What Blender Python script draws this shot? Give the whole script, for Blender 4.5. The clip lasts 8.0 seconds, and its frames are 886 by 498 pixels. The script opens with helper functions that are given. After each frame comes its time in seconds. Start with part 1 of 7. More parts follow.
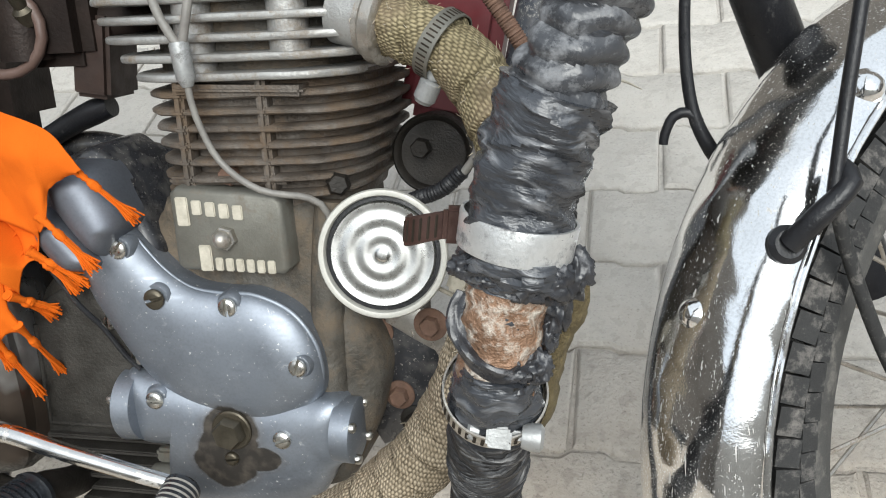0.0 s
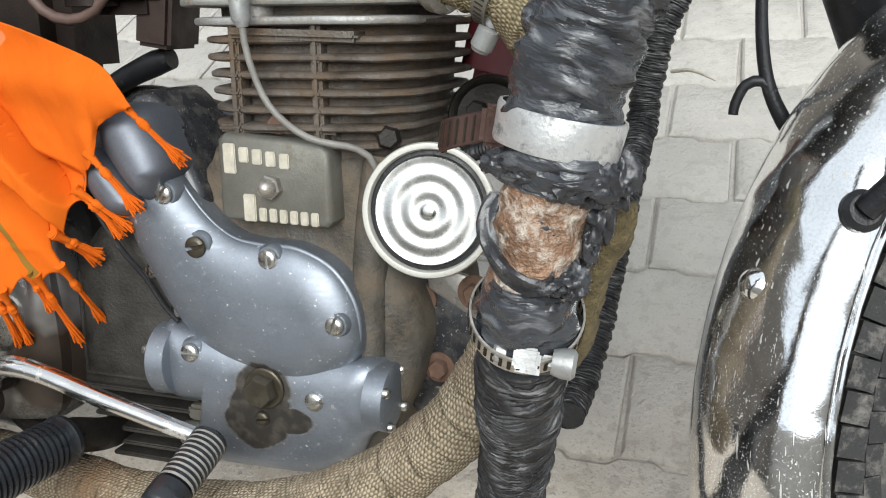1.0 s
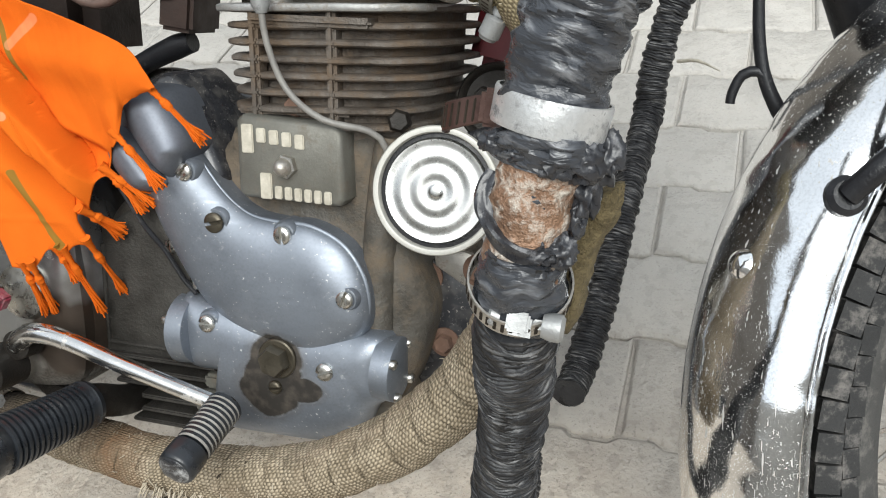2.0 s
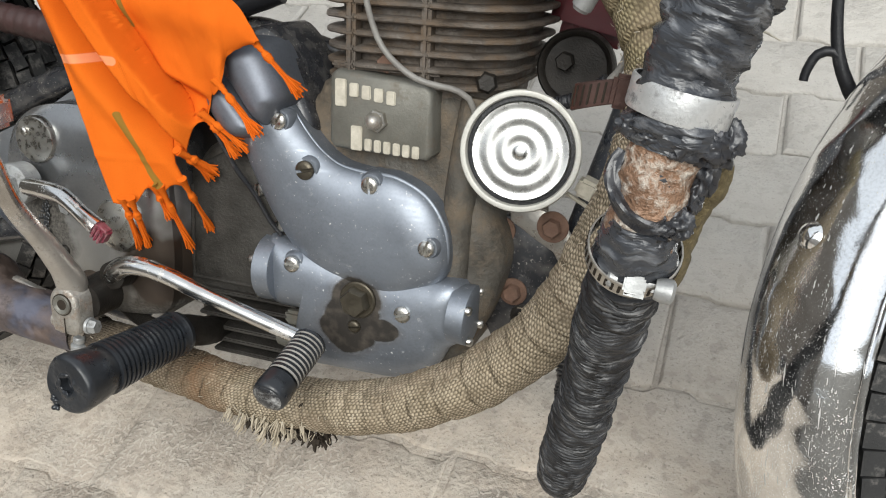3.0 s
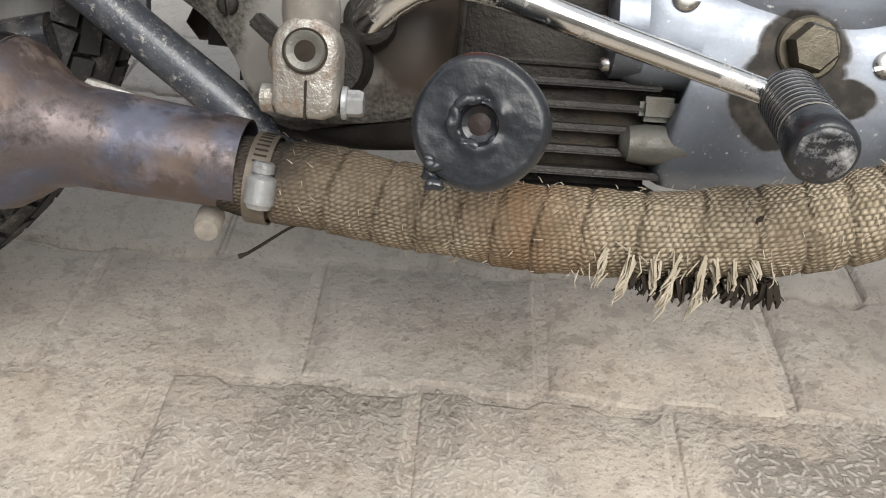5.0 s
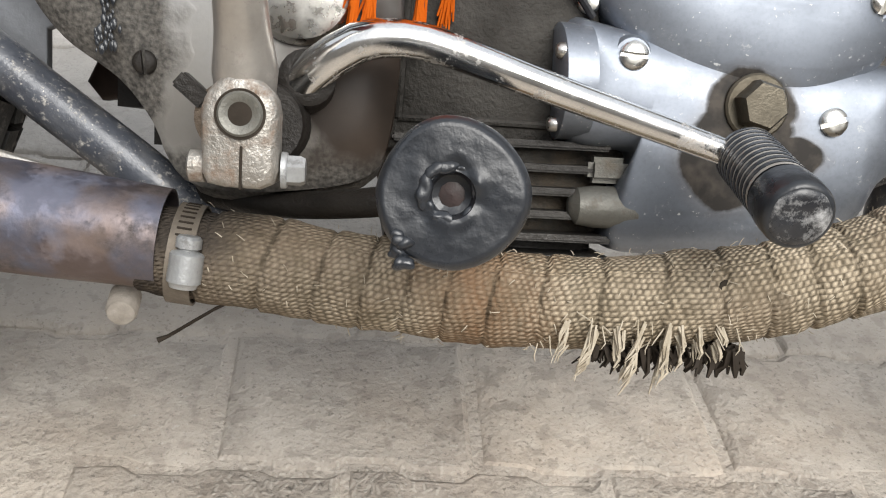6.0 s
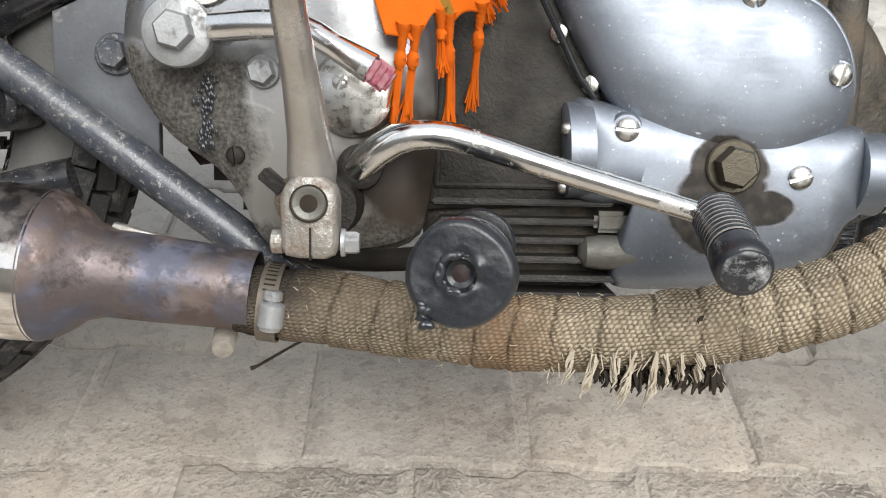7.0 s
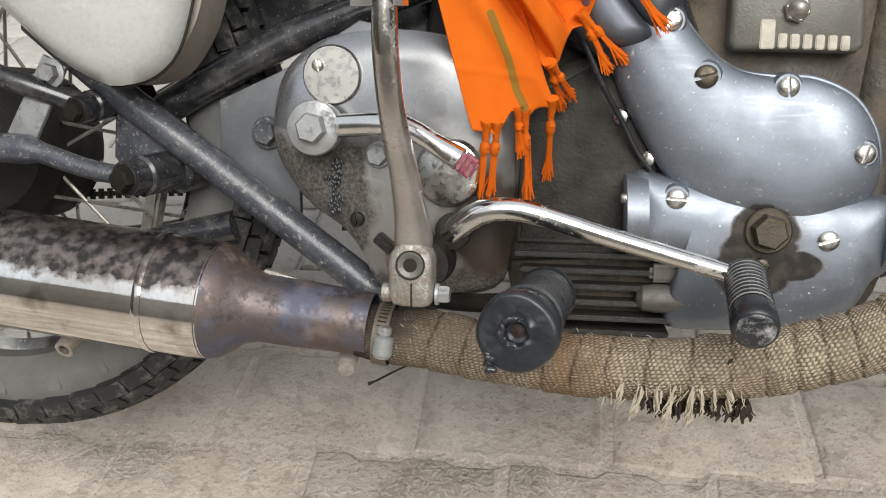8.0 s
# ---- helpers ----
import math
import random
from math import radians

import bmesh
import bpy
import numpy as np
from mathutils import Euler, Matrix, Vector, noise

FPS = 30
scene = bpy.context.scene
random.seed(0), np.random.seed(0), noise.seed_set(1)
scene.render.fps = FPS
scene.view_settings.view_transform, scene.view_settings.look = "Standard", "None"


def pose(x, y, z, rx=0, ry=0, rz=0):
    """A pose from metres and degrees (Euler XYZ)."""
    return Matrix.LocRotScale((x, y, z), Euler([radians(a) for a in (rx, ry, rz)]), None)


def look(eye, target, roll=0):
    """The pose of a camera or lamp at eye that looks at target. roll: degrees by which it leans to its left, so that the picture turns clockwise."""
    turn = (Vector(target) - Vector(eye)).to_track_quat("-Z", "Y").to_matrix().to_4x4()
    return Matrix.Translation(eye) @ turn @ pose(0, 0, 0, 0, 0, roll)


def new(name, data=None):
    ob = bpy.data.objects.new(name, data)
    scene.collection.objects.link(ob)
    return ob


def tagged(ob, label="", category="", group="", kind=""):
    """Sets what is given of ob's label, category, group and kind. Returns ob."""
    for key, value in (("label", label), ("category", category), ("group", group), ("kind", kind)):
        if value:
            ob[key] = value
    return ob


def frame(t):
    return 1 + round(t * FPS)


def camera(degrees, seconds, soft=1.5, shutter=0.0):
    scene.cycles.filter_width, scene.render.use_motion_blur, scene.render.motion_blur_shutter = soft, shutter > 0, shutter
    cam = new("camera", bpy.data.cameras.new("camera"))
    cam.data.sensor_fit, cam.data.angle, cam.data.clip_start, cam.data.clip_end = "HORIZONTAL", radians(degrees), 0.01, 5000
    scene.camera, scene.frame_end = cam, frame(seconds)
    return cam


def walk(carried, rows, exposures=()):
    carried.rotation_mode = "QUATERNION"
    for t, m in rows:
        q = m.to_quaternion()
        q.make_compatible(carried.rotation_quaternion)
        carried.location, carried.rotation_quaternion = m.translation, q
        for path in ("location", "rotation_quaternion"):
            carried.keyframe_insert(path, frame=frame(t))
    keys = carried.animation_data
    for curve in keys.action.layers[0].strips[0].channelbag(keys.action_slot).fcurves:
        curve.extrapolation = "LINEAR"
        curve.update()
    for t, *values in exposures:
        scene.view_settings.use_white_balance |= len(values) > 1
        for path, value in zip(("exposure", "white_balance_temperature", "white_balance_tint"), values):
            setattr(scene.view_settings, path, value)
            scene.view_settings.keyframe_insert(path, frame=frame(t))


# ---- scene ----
cam = camera(53.5, 8.0, 1.1)
PATH = [
    (0, (0.326, -0.274, 0.961), (-0.126, 1.09, -0.43), -12.1),
    (0.2, (0.315, -0.252, 0.938), (-0.148, 1.108, -0.453), -11.8),
    (0.5, (0.312, -0.27, 0.906), (-0.206, 1.118, -0.438), -11.9),
    (1, (0.334, -0.287, 0.904), (-0.264, 1.091, -0.417), -11.9),
    (1.2, (0.347, -0.29, 0.91), (-0.264, 1.084, -0.408), -11.8),
    (2.3, (0.349, -0.326, 0.926), (-0.291, 1.005, -0.423), -11.7),
    (2.5, (0.341, -0.337, 0.938), (-0.318, 0.975, -0.421), -11.6),
    (3, (0.31, -0.352, 0.965), (-0.321, 0.899, -0.462), -10.5),
    (3.5, (0.153, -0.376, 0.922), (-0.373, 0.82, -0.592), -9.7),
    (4, (-0.072, -0.385, 0.824), (-0.414, 0.878, -0.689), -4.4),
    (4.2, (-0.117, -0.37, 0.743), (-0.367, 0.965, -0.725), -1.5),
    (5.3, (-0.177, -0.357, 0.591), (-0.194, 1.216, -0.644), 3.5),
    (5.5, (-0.173, -0.346, 0.599), (-0.165, 1.239, -0.622), 4.0),
    (6, (-0.202, -0.329, 0.579), (-0.019, 1.29, -0.582), 6.3),
    (6.5, (-0.275, -0.354, 0.578), (-0.027, 1.272, -0.561), 6.4),
    (7, (-0.183, -0.397, 0.67), (-0.176, 1.213, -0.517), 1.2),
    (7.4, (-0.12, -0.434, 0.774), (-0.329, 1.133, -0.451), -3.2),
    (7.5, (-0.125, -0.445, 0.776), (-0.35, 1.133, -0.431), -3.4),
    (8, (-0.142, -0.471, 0.786), (-0.436, 1.093, -0.426), -4.5),
]
walk(cam, [(t, look(eye, target, roll)) for t, eye, target, roll in PATH],
     exposures=[(0.0, 0.26, 6150, 4.5), (2.5, 0.24, 6200, 5.0), (3.5, -0.06, 6450, 6.5), (4.0, -0.08, 6550, 7.0), (5.5, 0.34, 6350, 8.5), (6.5, 0.38, 6350, 8.5), (7.0, 0.34, 6250, 7.5), (7.5, 0.14, 6300, 6.5), (8.0, 0.04, 6400, 7.0)])

# ---- daylight ----
world = bpy.data.worlds.new("sky")
scene.world = world
world.use_nodes = True
wn = world.node_tree.nodes
sky = wn.new("ShaderNodeTexSky")
sky.sky_type, sky.sun_disc = "NISHITA", False
sky.sun_elevation, sky.sun_rotation = radians(52), radians(159)
sky.air_density, sky.dust_density, sky.ozone_density = 1.0, 4.0, 0.6
wn["Background"].inputs["Strength"].default_value = 0.108
cloud = wn.new("ShaderNodeMix")
cloud.data_type = "RGBA"
cloud.inputs["Factor"].default_value = 0.42
cloud.inputs["B"].default_value = (15.0, 15.0, 15.0, 1)
world.node_tree.links.new(sky.outputs["Color"], cloud.inputs["A"])
world.node_tree.links.new(cloud.outputs["Result"], wn["Background"].inputs["Color"])
sun = new("sun", bpy.data.lights.new("sun", "SUN"))
sun.data.energy, sun.data.angle, sun.data.color = 3.1, radians(40), (1.0, 0.975, 0.94)
sun.matrix_world = look((1.1, -2.9, 4.0), (0, 0, 0))

# ---- materials ----
def mat(name, color, rough=0.5, metal=0.0, dark=None, scale=30.0, spread=0.5, fine=250.0, bump=0.2, bump_size=0.001,
        rough_var=0.15, coat=0.0, dust=None, dust_at=0.6, dust_scale=9.0):
    """A surface with colour variation at two scales, fine relief and an optional layer of dust or grime."""
    m = bpy.data.materials.new(name)
    m.use_nodes = True
    nt = m.node_tree
    bsdf = nt.nodes["Principled BSDF"]
    bsdf.inputs["Metallic"].default_value = metal
    bsdf.inputs["Coat Weight"].default_value = coat
    tc = nt.nodes.new("ShaderNodeTexCoord")
    def tex(s, detail=5.0, r=0.6):
        n = nt.nodes.new("ShaderNodeTexNoise")
        n.inputs["Scale"].default_value, n.inputs["Detail"].default_value, n.inputs["Roughness"].default_value = s, detail, r
        nt.links.new(tc.outputs["Object"], n.inputs["Vector"])
        return n.outputs["Fac"]
    def ramp(fac, a, b, lo=0.0, hi=1.0):
        n = nt.nodes.new("ShaderNodeMapRange")
        n.inputs["From Min"].default_value, n.inputs["From Max"].default_value = a, b
        n.inputs["To Min"].default_value, n.inputs["To Max"].default_value = lo, hi
        nt.links.new(fac, n.inputs["Value"])
        return n.outputs["Result"]
    def mix(fac, a, b):
        n = nt.nodes.new("ShaderNodeMix")
        n.data_type = "RGBA"
        for s, v in ((n.inputs["Factor"], fac), (n.inputs["A"], a), (n.inputs["B"], b)):
            if hasattr(v, "links"):
                nt.links.new(v, s)
            else:
                s.default_value = v if isinstance(v, float) else (*v, 1)
        return n.outputs["Result"]
    dark = dark or tuple(c * 0.6 for c in color)
    big, small = tex(scale), tex(fine, 3.0)
    col = mix(ramp(big, 0.5 - spread / 2, 0.5 + spread / 2), dark, color)
    col = mix(ramp(small, 0.45, 0.75, 0.0, 0.35), col, tuple(c * 0.55 for c in color))
    metal_out = None
    rough_out = ramp(tex(scale * 1.7), 0.3, 0.7, max(rough - rough_var, 0.02), min(rough + rough_var, 1.0))
    if dust:
        d = ramp(tex(dust_scale, 8.0, 0.75), dust_at - 0.11, dust_at + 0.04)
        col = mix(d, col, dust)
        rough_out = mix(d, rough_out, (0.85, 0.85, 0.85))
        metal_out = ramp(d, 0.0, 1.0, metal, 0.0)
    nt.links.new(col, bsdf.inputs["Base Color"])
    nt.links.new(rough_out, bsdf.inputs["Roughness"])
    if metal_out:
        nt.links.new(metal_out, bsdf.inputs["Metallic"])
    if bump:
        b = nt.nodes.new("ShaderNodeBump")
        b.inputs["Strength"].default_value, b.inputs["Distance"].default_value = bump, bump_size
        nt.links.new(small, b.inputs["Height"])
        nt.links.new(b.outputs["Normal"], bsdf.inputs["Normal"])
    return m


class Nodes:
    """Short hand to add maths to a material that mat() made."""
    def __init__(self, m):
        self.nt = m.node_tree
        self.bsdf = self.nt.nodes["Principled BSDF"]
        self.tc = self.nt.nodes.new("ShaderNodeTexCoord")
    def put(self, v, socket):
        if hasattr(v, "links"):
            self.nt.links.new(v, socket)
        else:
            socket.default_value = v
    def math(self, op, a, b=0.0, c=0.0):
        n = self.nt.nodes.new("ShaderNodeMath")
        n.operation = op
        for s, v in zip(n.inputs, (a, b, c)):
            self.put(v, s)
        return n.outputs[0]
    def split(self, v):
        n = self.nt.nodes.new("ShaderNodeSeparateXYZ")
        self.put(v, n.inputs[0])
        return n.outputs
    def range(self, v, a, b, lo=0.0, hi=1.0):
        n = self.nt.nodes.new("ShaderNodeMapRange")
        for key, w in (("From Min", a), ("From Max", b), ("To Min", lo), ("To Max", hi)):
            n.inputs[key].default_value = w
        self.put(v, n.inputs["Value"])
        return n.outputs["Result"]
    def noise(self, scale, detail=4.0, vector=None):
        n = self.nt.nodes.new("ShaderNodeTexNoise")
        n.inputs["Scale"].default_value, n.inputs["Detail"].default_value = scale, detail
        self.put(vector or self.tc.outputs["Object"], n.inputs["Vector"])
        return n.outputs["Fac"]
    def mix(self, fac, a, b):
        n = self.nt.nodes.new("ShaderNodeMix")
        n.data_type = "RGBA"
        for s, v in ((n.inputs["Factor"], fac), (n.inputs["A"], a), (n.inputs["B"], b)):
            self.put((*v, 1) if isinstance(v, tuple) else v, s)
        return n.outputs["Result"]
    def source(self, key):
        s = self.bsdf.inputs[key]
        return s.links[0].from_socket if s.links else s.default_value
    def over(self, key, fac, value):
        """Lay value over what the input holds, where fac is 1."""
        old = self.source(key)
        if key == "Base Color":
            self.put(self.mix(fac, old, value), self.bsdf.inputs[key])
        else:
            n = self.nt.nodes.new("ShaderNodeMix")
            for s, v in ((n.inputs[0], fac), (n.inputs[2], old), (n.inputs[3], value)):
                self.put(v, s)
            self.put(n.outputs[0], self.bsdf.inputs[key])
    def relief(self, height, strength, distance):
        b = self.nt.nodes.new("ShaderNodeBump")
        b.inputs["Strength"].default_value, b.inputs["Distance"].default_value = strength, distance
        self.put(height, b.inputs["Height"])
        if self.bsdf.inputs["Normal"].links:
            self.put(self.source("Normal"), b.inputs["Normal"])
        self.put(b.outputs["Normal"], self.bsdf.inputs["Normal"])


CHROME = mat("worn_chrome", (0.74, 0.74, 0.73), 0.17, 1.0, (0.6, 0.59, 0.56), 40, 0.5, 900, 0.06, 0.0004, 0.1, dust=(0.27, 0.23, 0.19), dust_at=0.67, dust_scale=60)
MUDGUARD = mat("scratched_chrome", (0.95, 0.95, 0.94), 0.09, 1.0, (0.82, 0.82, 0.815), 22, 0.5, 500, 0.10, 0.0006, 0.05, dust=(0.34, 0.33, 0.31), dust_at=0.74, dust_scale=260)
BLUED = mat("heat_blued_chrome", (0.15, 0.125, 0.122), 0.52, 0.8, (0.15, 0.125, 0.125), 26, 0.3, 300, 0.2, 0.0008, 0.12, dust=(0.035, 0.027, 0.025), dust_at=0.59, dust_scale=48)
ALUMINIUM = mat("dull_polished_aluminium", (0.285, 0.31, 0.35), 0.45, 0.75, (0.195, 0.215, 0.25), 14, 0.6, 420, 0.06, 0.0006, 0.08, dust=(0.56, 0.56, 0.54), dust_at=0.71, dust_scale=150)
CAST = mat("grimy_cast_aluminium", (0.12, 0.112, 0.098), 0.55, 0.3, (0.042, 0.036, 0.028), 26, 0.4, 300, 0.8, 0.0016, 0.14, dust=(0.12, 0.095, 0.068), dust_at=0.57, dust_scale=18)
RIBBED = mat("grimy_sump_ribs", (0.062, 0.057, 0.05), 0.55, 0.2, (0.02, 0.018, 0.016), 30, 0.5, 420, 0.6, 0.0014, 0.12)
CASE_DARK = mat("oily_dark_casting", (0.030, 0.026, 0.022), 0.5, 0.15, (0.009, 0.008, 0.007), 24, 0.5, 500, 0.5, 0.0012, 0.15)
PLATE_GREY = mat("grey_cover_casting", (0.175, 0.17, 0.148), 0.5, 0.35, (0.10, 0.096, 0.08), 34, 0.5, 600, 0.4, 0.0009, 0.1, dust=(0.12, 0.1, 0.075), dust_at=0.64, dust_scale=40)
DIRTBAND = mat("dust_caked_band", (0.19, 0.16, 0.125), 0.7, 0.3, (0.09, 0.075, 0.058), 60, 0.5, 420, 0.5, 0.001)
LETTER = mat("worn_pale_paint", (0.56, 0.525, 0.44), 0.6, 0.1, (0.33, 0.3, 0.24), 130, 0.5, 600, 0.3, 0.0005)
RIM = mat("grey_cream_enamel", (0.52, 0.51, 0.465), 0.4, 0.1, (0.4, 0.39, 0.35), 40, 0.5, 500, 0.15, 0.0005)
CARB = mat("brown_black_carburettor", (0.032, 0.023, 0.019), 0.5, 0.3, (0.012, 0.009, 0.008), 30, 0.5, 300, 0.4, 0.001, 0.12)
IRON = mat("rusty_cast_iron", (0.185, 0.165, 0.145), 0.58, 0.3, (0.05, 0.038, 0.028), 22, 0.4, 330, 0.9, 0.0016, 0.14, dust=(0.11, 0.08, 0.055), dust_at=0.57, dust_scale=24)
HEAD = mat("cast_alloy_fins", (0.43, 0.43, 0.42), 0.5, 0.55, (0.22, 0.21, 0.195), 24, 0.45, 450, 0.5, 0.0012, 0.12, dust=(0.16, 0.12, 0.08), dust_at=0.62, dust_scale=32)
STEEL = mat("tarnished_steel", (0.52, 0.5, 0.46), 0.36, 0.85, (0.33, 0.3, 0.26), 70, 0.5, 700, 0.3, 0.0008, 0.12, dust=(0.14, 0.105, 0.075), dust_at=0.635, dust_scale=55)
BRIGHT = mat("bright_screw_head", (0.56, 0.55, 0.52), 0.32, 1.0, (0.55, 0.53, 0.48), 120, 0.5, 900, 0.1, 0.0004)
BRASS = mat("dirty_brass_bolt", (0.10, 0.088, 0.066), 0.45, 0.75, (0.075, 0.064, 0.046), 90, 0.5, 600, 0.3, 0.0006)
RUST = mat("rusted_bolt", (0.19, 0.11, 0.075), 0.8, 0.2, (0.09, 0.055, 0.04), 90, 0.5, 600, 0.6, 0.001)
BLACK = mat("chipped_black_enamel", (0.03, 0.031, 0.035), 0.24, 0.0, (0.018, 0.018, 0.02), 24, 0.5, 300, 0.15, 0.0006, 0.08, 0.3, dust=(0.16, 0.145, 0.125), dust_at=0.74, dust_scale=40)
FRAME = mat("dusty_grey_enamel", (0.075, 0.082, 0.098), 0.36, 0.1, (0.035, 0.038, 0.046), 40, 0.5, 300, 0.35, 0.0010, 0.14, 0.15, dust=(0.40, 0.38, 0.34), dust_at=0.665, dust_scale=210)
RUBBER = mat("worn_black_rubber", (0.018, 0.0185, 0.021), 0.38, 0.0, (0.009, 0.009, 0.0105), 40, 0.5, 500, 0.4, 0.001, 0.12, dust=(0.085, 0.08, 0.075), dust_at=0.70, dust_scale=90)
TYRE = mat("dusty_tyre_rubber", (0.040, 0.040, 0.040), 0.65, 0.0, (0.026, 0.026, 0.026), 30, 0.5, 500, 0.5, 0.0012, 0.1, dust=(0.15, 0.14, 0.13), dust_at=0.62, dust_scale=60)
SIDEWALL = mat("dusty_tyre_sidewall", (0.085, 0.084, 0.08), 0.7, 0.0, (0.045, 0.044, 0.043), 22, 0.5, 500, 0.4, 0.001, 0.1, dust=(0.15, 0.142, 0.13), dust_at=0.62, dust_scale=50)
TAPE = mat("shiny_black_tape", (0.058, 0.063, 0.073), 0.24, 0.0, (0.014, 0.015, 0.018), 40, 0.6, 220, 0.2, 0.0015, 0.08, 0.15)
WHITE = mat("aged_white_enamel", (0.52, 0.525, 0.51), 0.25, 0.0, (0.43, 0.43, 0.41), 9, 0.6, 300, 0.05, 0.0004, 0.1, 0.4, dust=(0.34, 0.3, 0.25), dust_at=0.72, dust_scale=14)
ZINC = mat("zinc_hose_clamp", (0.40, 0.41, 0.41), 0.46, 0.5, (0.27, 0.27, 0.265), 60, 0.5, 500, 0.3, 0.0008, 0.12, dust=(0.1, 0.095, 0.09), dust_at=0.655, dust_scale=75)
BARE = mat("bare_corroded_tube", (0.33, 0.20, 0.125), 0.55, 0.3, (0.14, 0.08, 0.05), 90, 0.5, 300, 0.9, 0.003, 0.15, dust=(0.52, 0.48, 0.42), dust_at=0.585, dust_scale=75)
CABLE = mat("grey_cable_sleeve", (0.23, 0.22, 0.2), 0.55, 0.0, (0.14, 0.13, 0.12), 60, 0.5, 500, 0.3, 0.0006)
REDPAINT = mat("dark_red_paint", (0.11, 0.007, 0.012), 0.35, 0.0, (0.05, 0.004, 0.006), 20, 0.5, 300, 0.1, 0.0005, 0.1, 0.3)
CLOTH = mat("orange_cotton", (0.66, 0.142, 0.011), 0.9, 0.0, (0.56, 0.096, 0.006), 7, 0.7, 1500, 0.35, 0.0005, 0.05)
GREENTHREAD = mat("dull_green_thread", (0.13, 0.13, 0.03), 0.85, 0.0, (0.1, 0.09, 0.02), 60)
PALE = mat("pale_woven_stripe", (0.8, 0.4, 0.22), 0.85, 0.0, (0.75, 0.33, 0.15), 60)
STRAW = mat("frayed_jute_fibre", (0.50, 0.445, 0.355), 0.9, 0.0, (0.24, 0.20, 0.14), 150, 0.5, 600, 0.3, 0.0005)
SOOT = mat("oily_fibre", (0.04, 0.032, 0.025), 0.8, 0.0, (0.02, 0.016, 0.012), 80)
PLASTER = mat("pale_plaster", (0.62, 0.59, 0.54), 0.9, 0.0, (0.46, 0.435, 0.395), 0.8, 0.5, 30, 0.2, 0.01)
WALLM = mat("dark_plaster", (0.17, 0.155, 0.14), 0.9, 0.0, (0.09, 0.08, 0.07), 0.8, 0.5, 30, 0.2, 0.01)

SILENCER = mat("stained_silencer_chrome", (0.88, 0.87, 0.84), 0.085, 1.0, (0.66, 0.62, 0.56), 16, 0.35, 300, 0.06, 0.0005, 0.05)
SATIN = mat("satin_chrome_disc", (0.64, 0.64, 0.62), 0.29, 1.0, (0.52, 0.52, 0.50), 60, 0.5, 700, 0.06, 0.0004, 0.06)
GROOVE = mat("dusty_groove", (0.36, 0.345, 0.315), 0.7, 0.0, (0.2, 0.19, 0.17), 120, 0.5, 500, 0.3, 0.0005)
SCUFF = mat("scuffed_rubber", (0.030, 0.032, 0.036), 0.3, 0.0, (0.012, 0.012, 0.014), 60, 0.4, 500, 0.2, 0.0006, dust=(0.34, 0.34, 0.335), dust_at=0.60, dust_scale=75)
for m_ in (FRAME, BLACK):
    k = Nodes(m_)
    k.over("Base Color", k.range(k.noise(520, 3.0), 0.66, 0.70, 0.0, 0.6), (0.42, 0.39, 0.35))
    k.over("Base Color", k.range(k.noise(70, 8.0), 0.48, 0.72, 0.0, 0.35), (0.17, 0.16, 0.145))
for m_, c_, at_ in ((BLUED, (0.11, 0.12, 0.165), 0.46), (BLUED, (0.14, 0.1, 0.08), 0.46), (SILENCER, (0.2, 0.15, 0.11), 0.57)):
    k = Nodes(m_)
    shift_ = k.nt.nodes.new("ShaderNodeMapping")
    shift_.inputs["Location"].default_value = (c_[0] * 9, c_[2] * 7, 1)
    k.put(k.tc.outputs["Object"], shift_.inputs["Vector"])
    k.over("Base Color", k.range(k.noise(24, 5.0, shift_.outputs["Vector"]), at_, at_ + 0.12, 0.0, 0.75), c_)

# darker tone along the silencer's top, and burnt-on dirt in patches
k = Nodes(SILENCER)
sx_, _, sz_ = k.split(k.tc.outputs["Object"])
over_axis = k.math("SUBTRACT", sz_, k.math("MULTIPLY_ADD", sx_, -0.108, 0.264))
blot = k.math("MULTIPLY", k.math("SUBTRACT", k.noise(60, 12.0), 0.5), 0.035)
top_dark = k.range(k.math("ADD", over_axis, blot), 0.013, 0.018, 0.0, 0.96)
patch = k.range(k.noise(24, 6.0), 0.66, 0.675, 0.0, 0.85)
for fac in (top_dark, patch):
    k.over("Base Color", fac, k.mix(k.range(k.noise(110, 8.0), 0.42, 0.64), (0.022, 0.018, 0.018), (0.19, 0.16, 0.145)))
    k.over("Metallic", fac, 0.8)
    k.over("Roughness", fac, k.range(k.noise(60, 6.0), 0.3, 0.7, 0.16, 0.5))

SILENCER.node_tree.nodes["Principled BSDF"].inputs["Specular IOR Level"].default_value = 0.06

# oil and dried mud below the big bolt of the timing cover
k = Nodes(ALUMINIUM)
px_, py_, pz_ = k.split(k.tc.outputs["Object"])
flecks = k.range(k.noise(360, 2.0), 0.70, 0.74, 0.0, 0.8)
k.over("Base Color", flecks, (0.7, 0.7, 0.68))
k.over("Metallic", flecks, 0.0)
def disc(u, w, ru, rw):
    x, z = k.math("DIVIDE", k.math("SUBTRACT", px_, u), ru), k.math("DIVIDE", k.math("SUBTRACT", pz_, w), rw)
    return k.math("SQRT", k.math("ADD", k.math("MULTIPLY", x, x), k.math("MULTIPLY", z, z)))


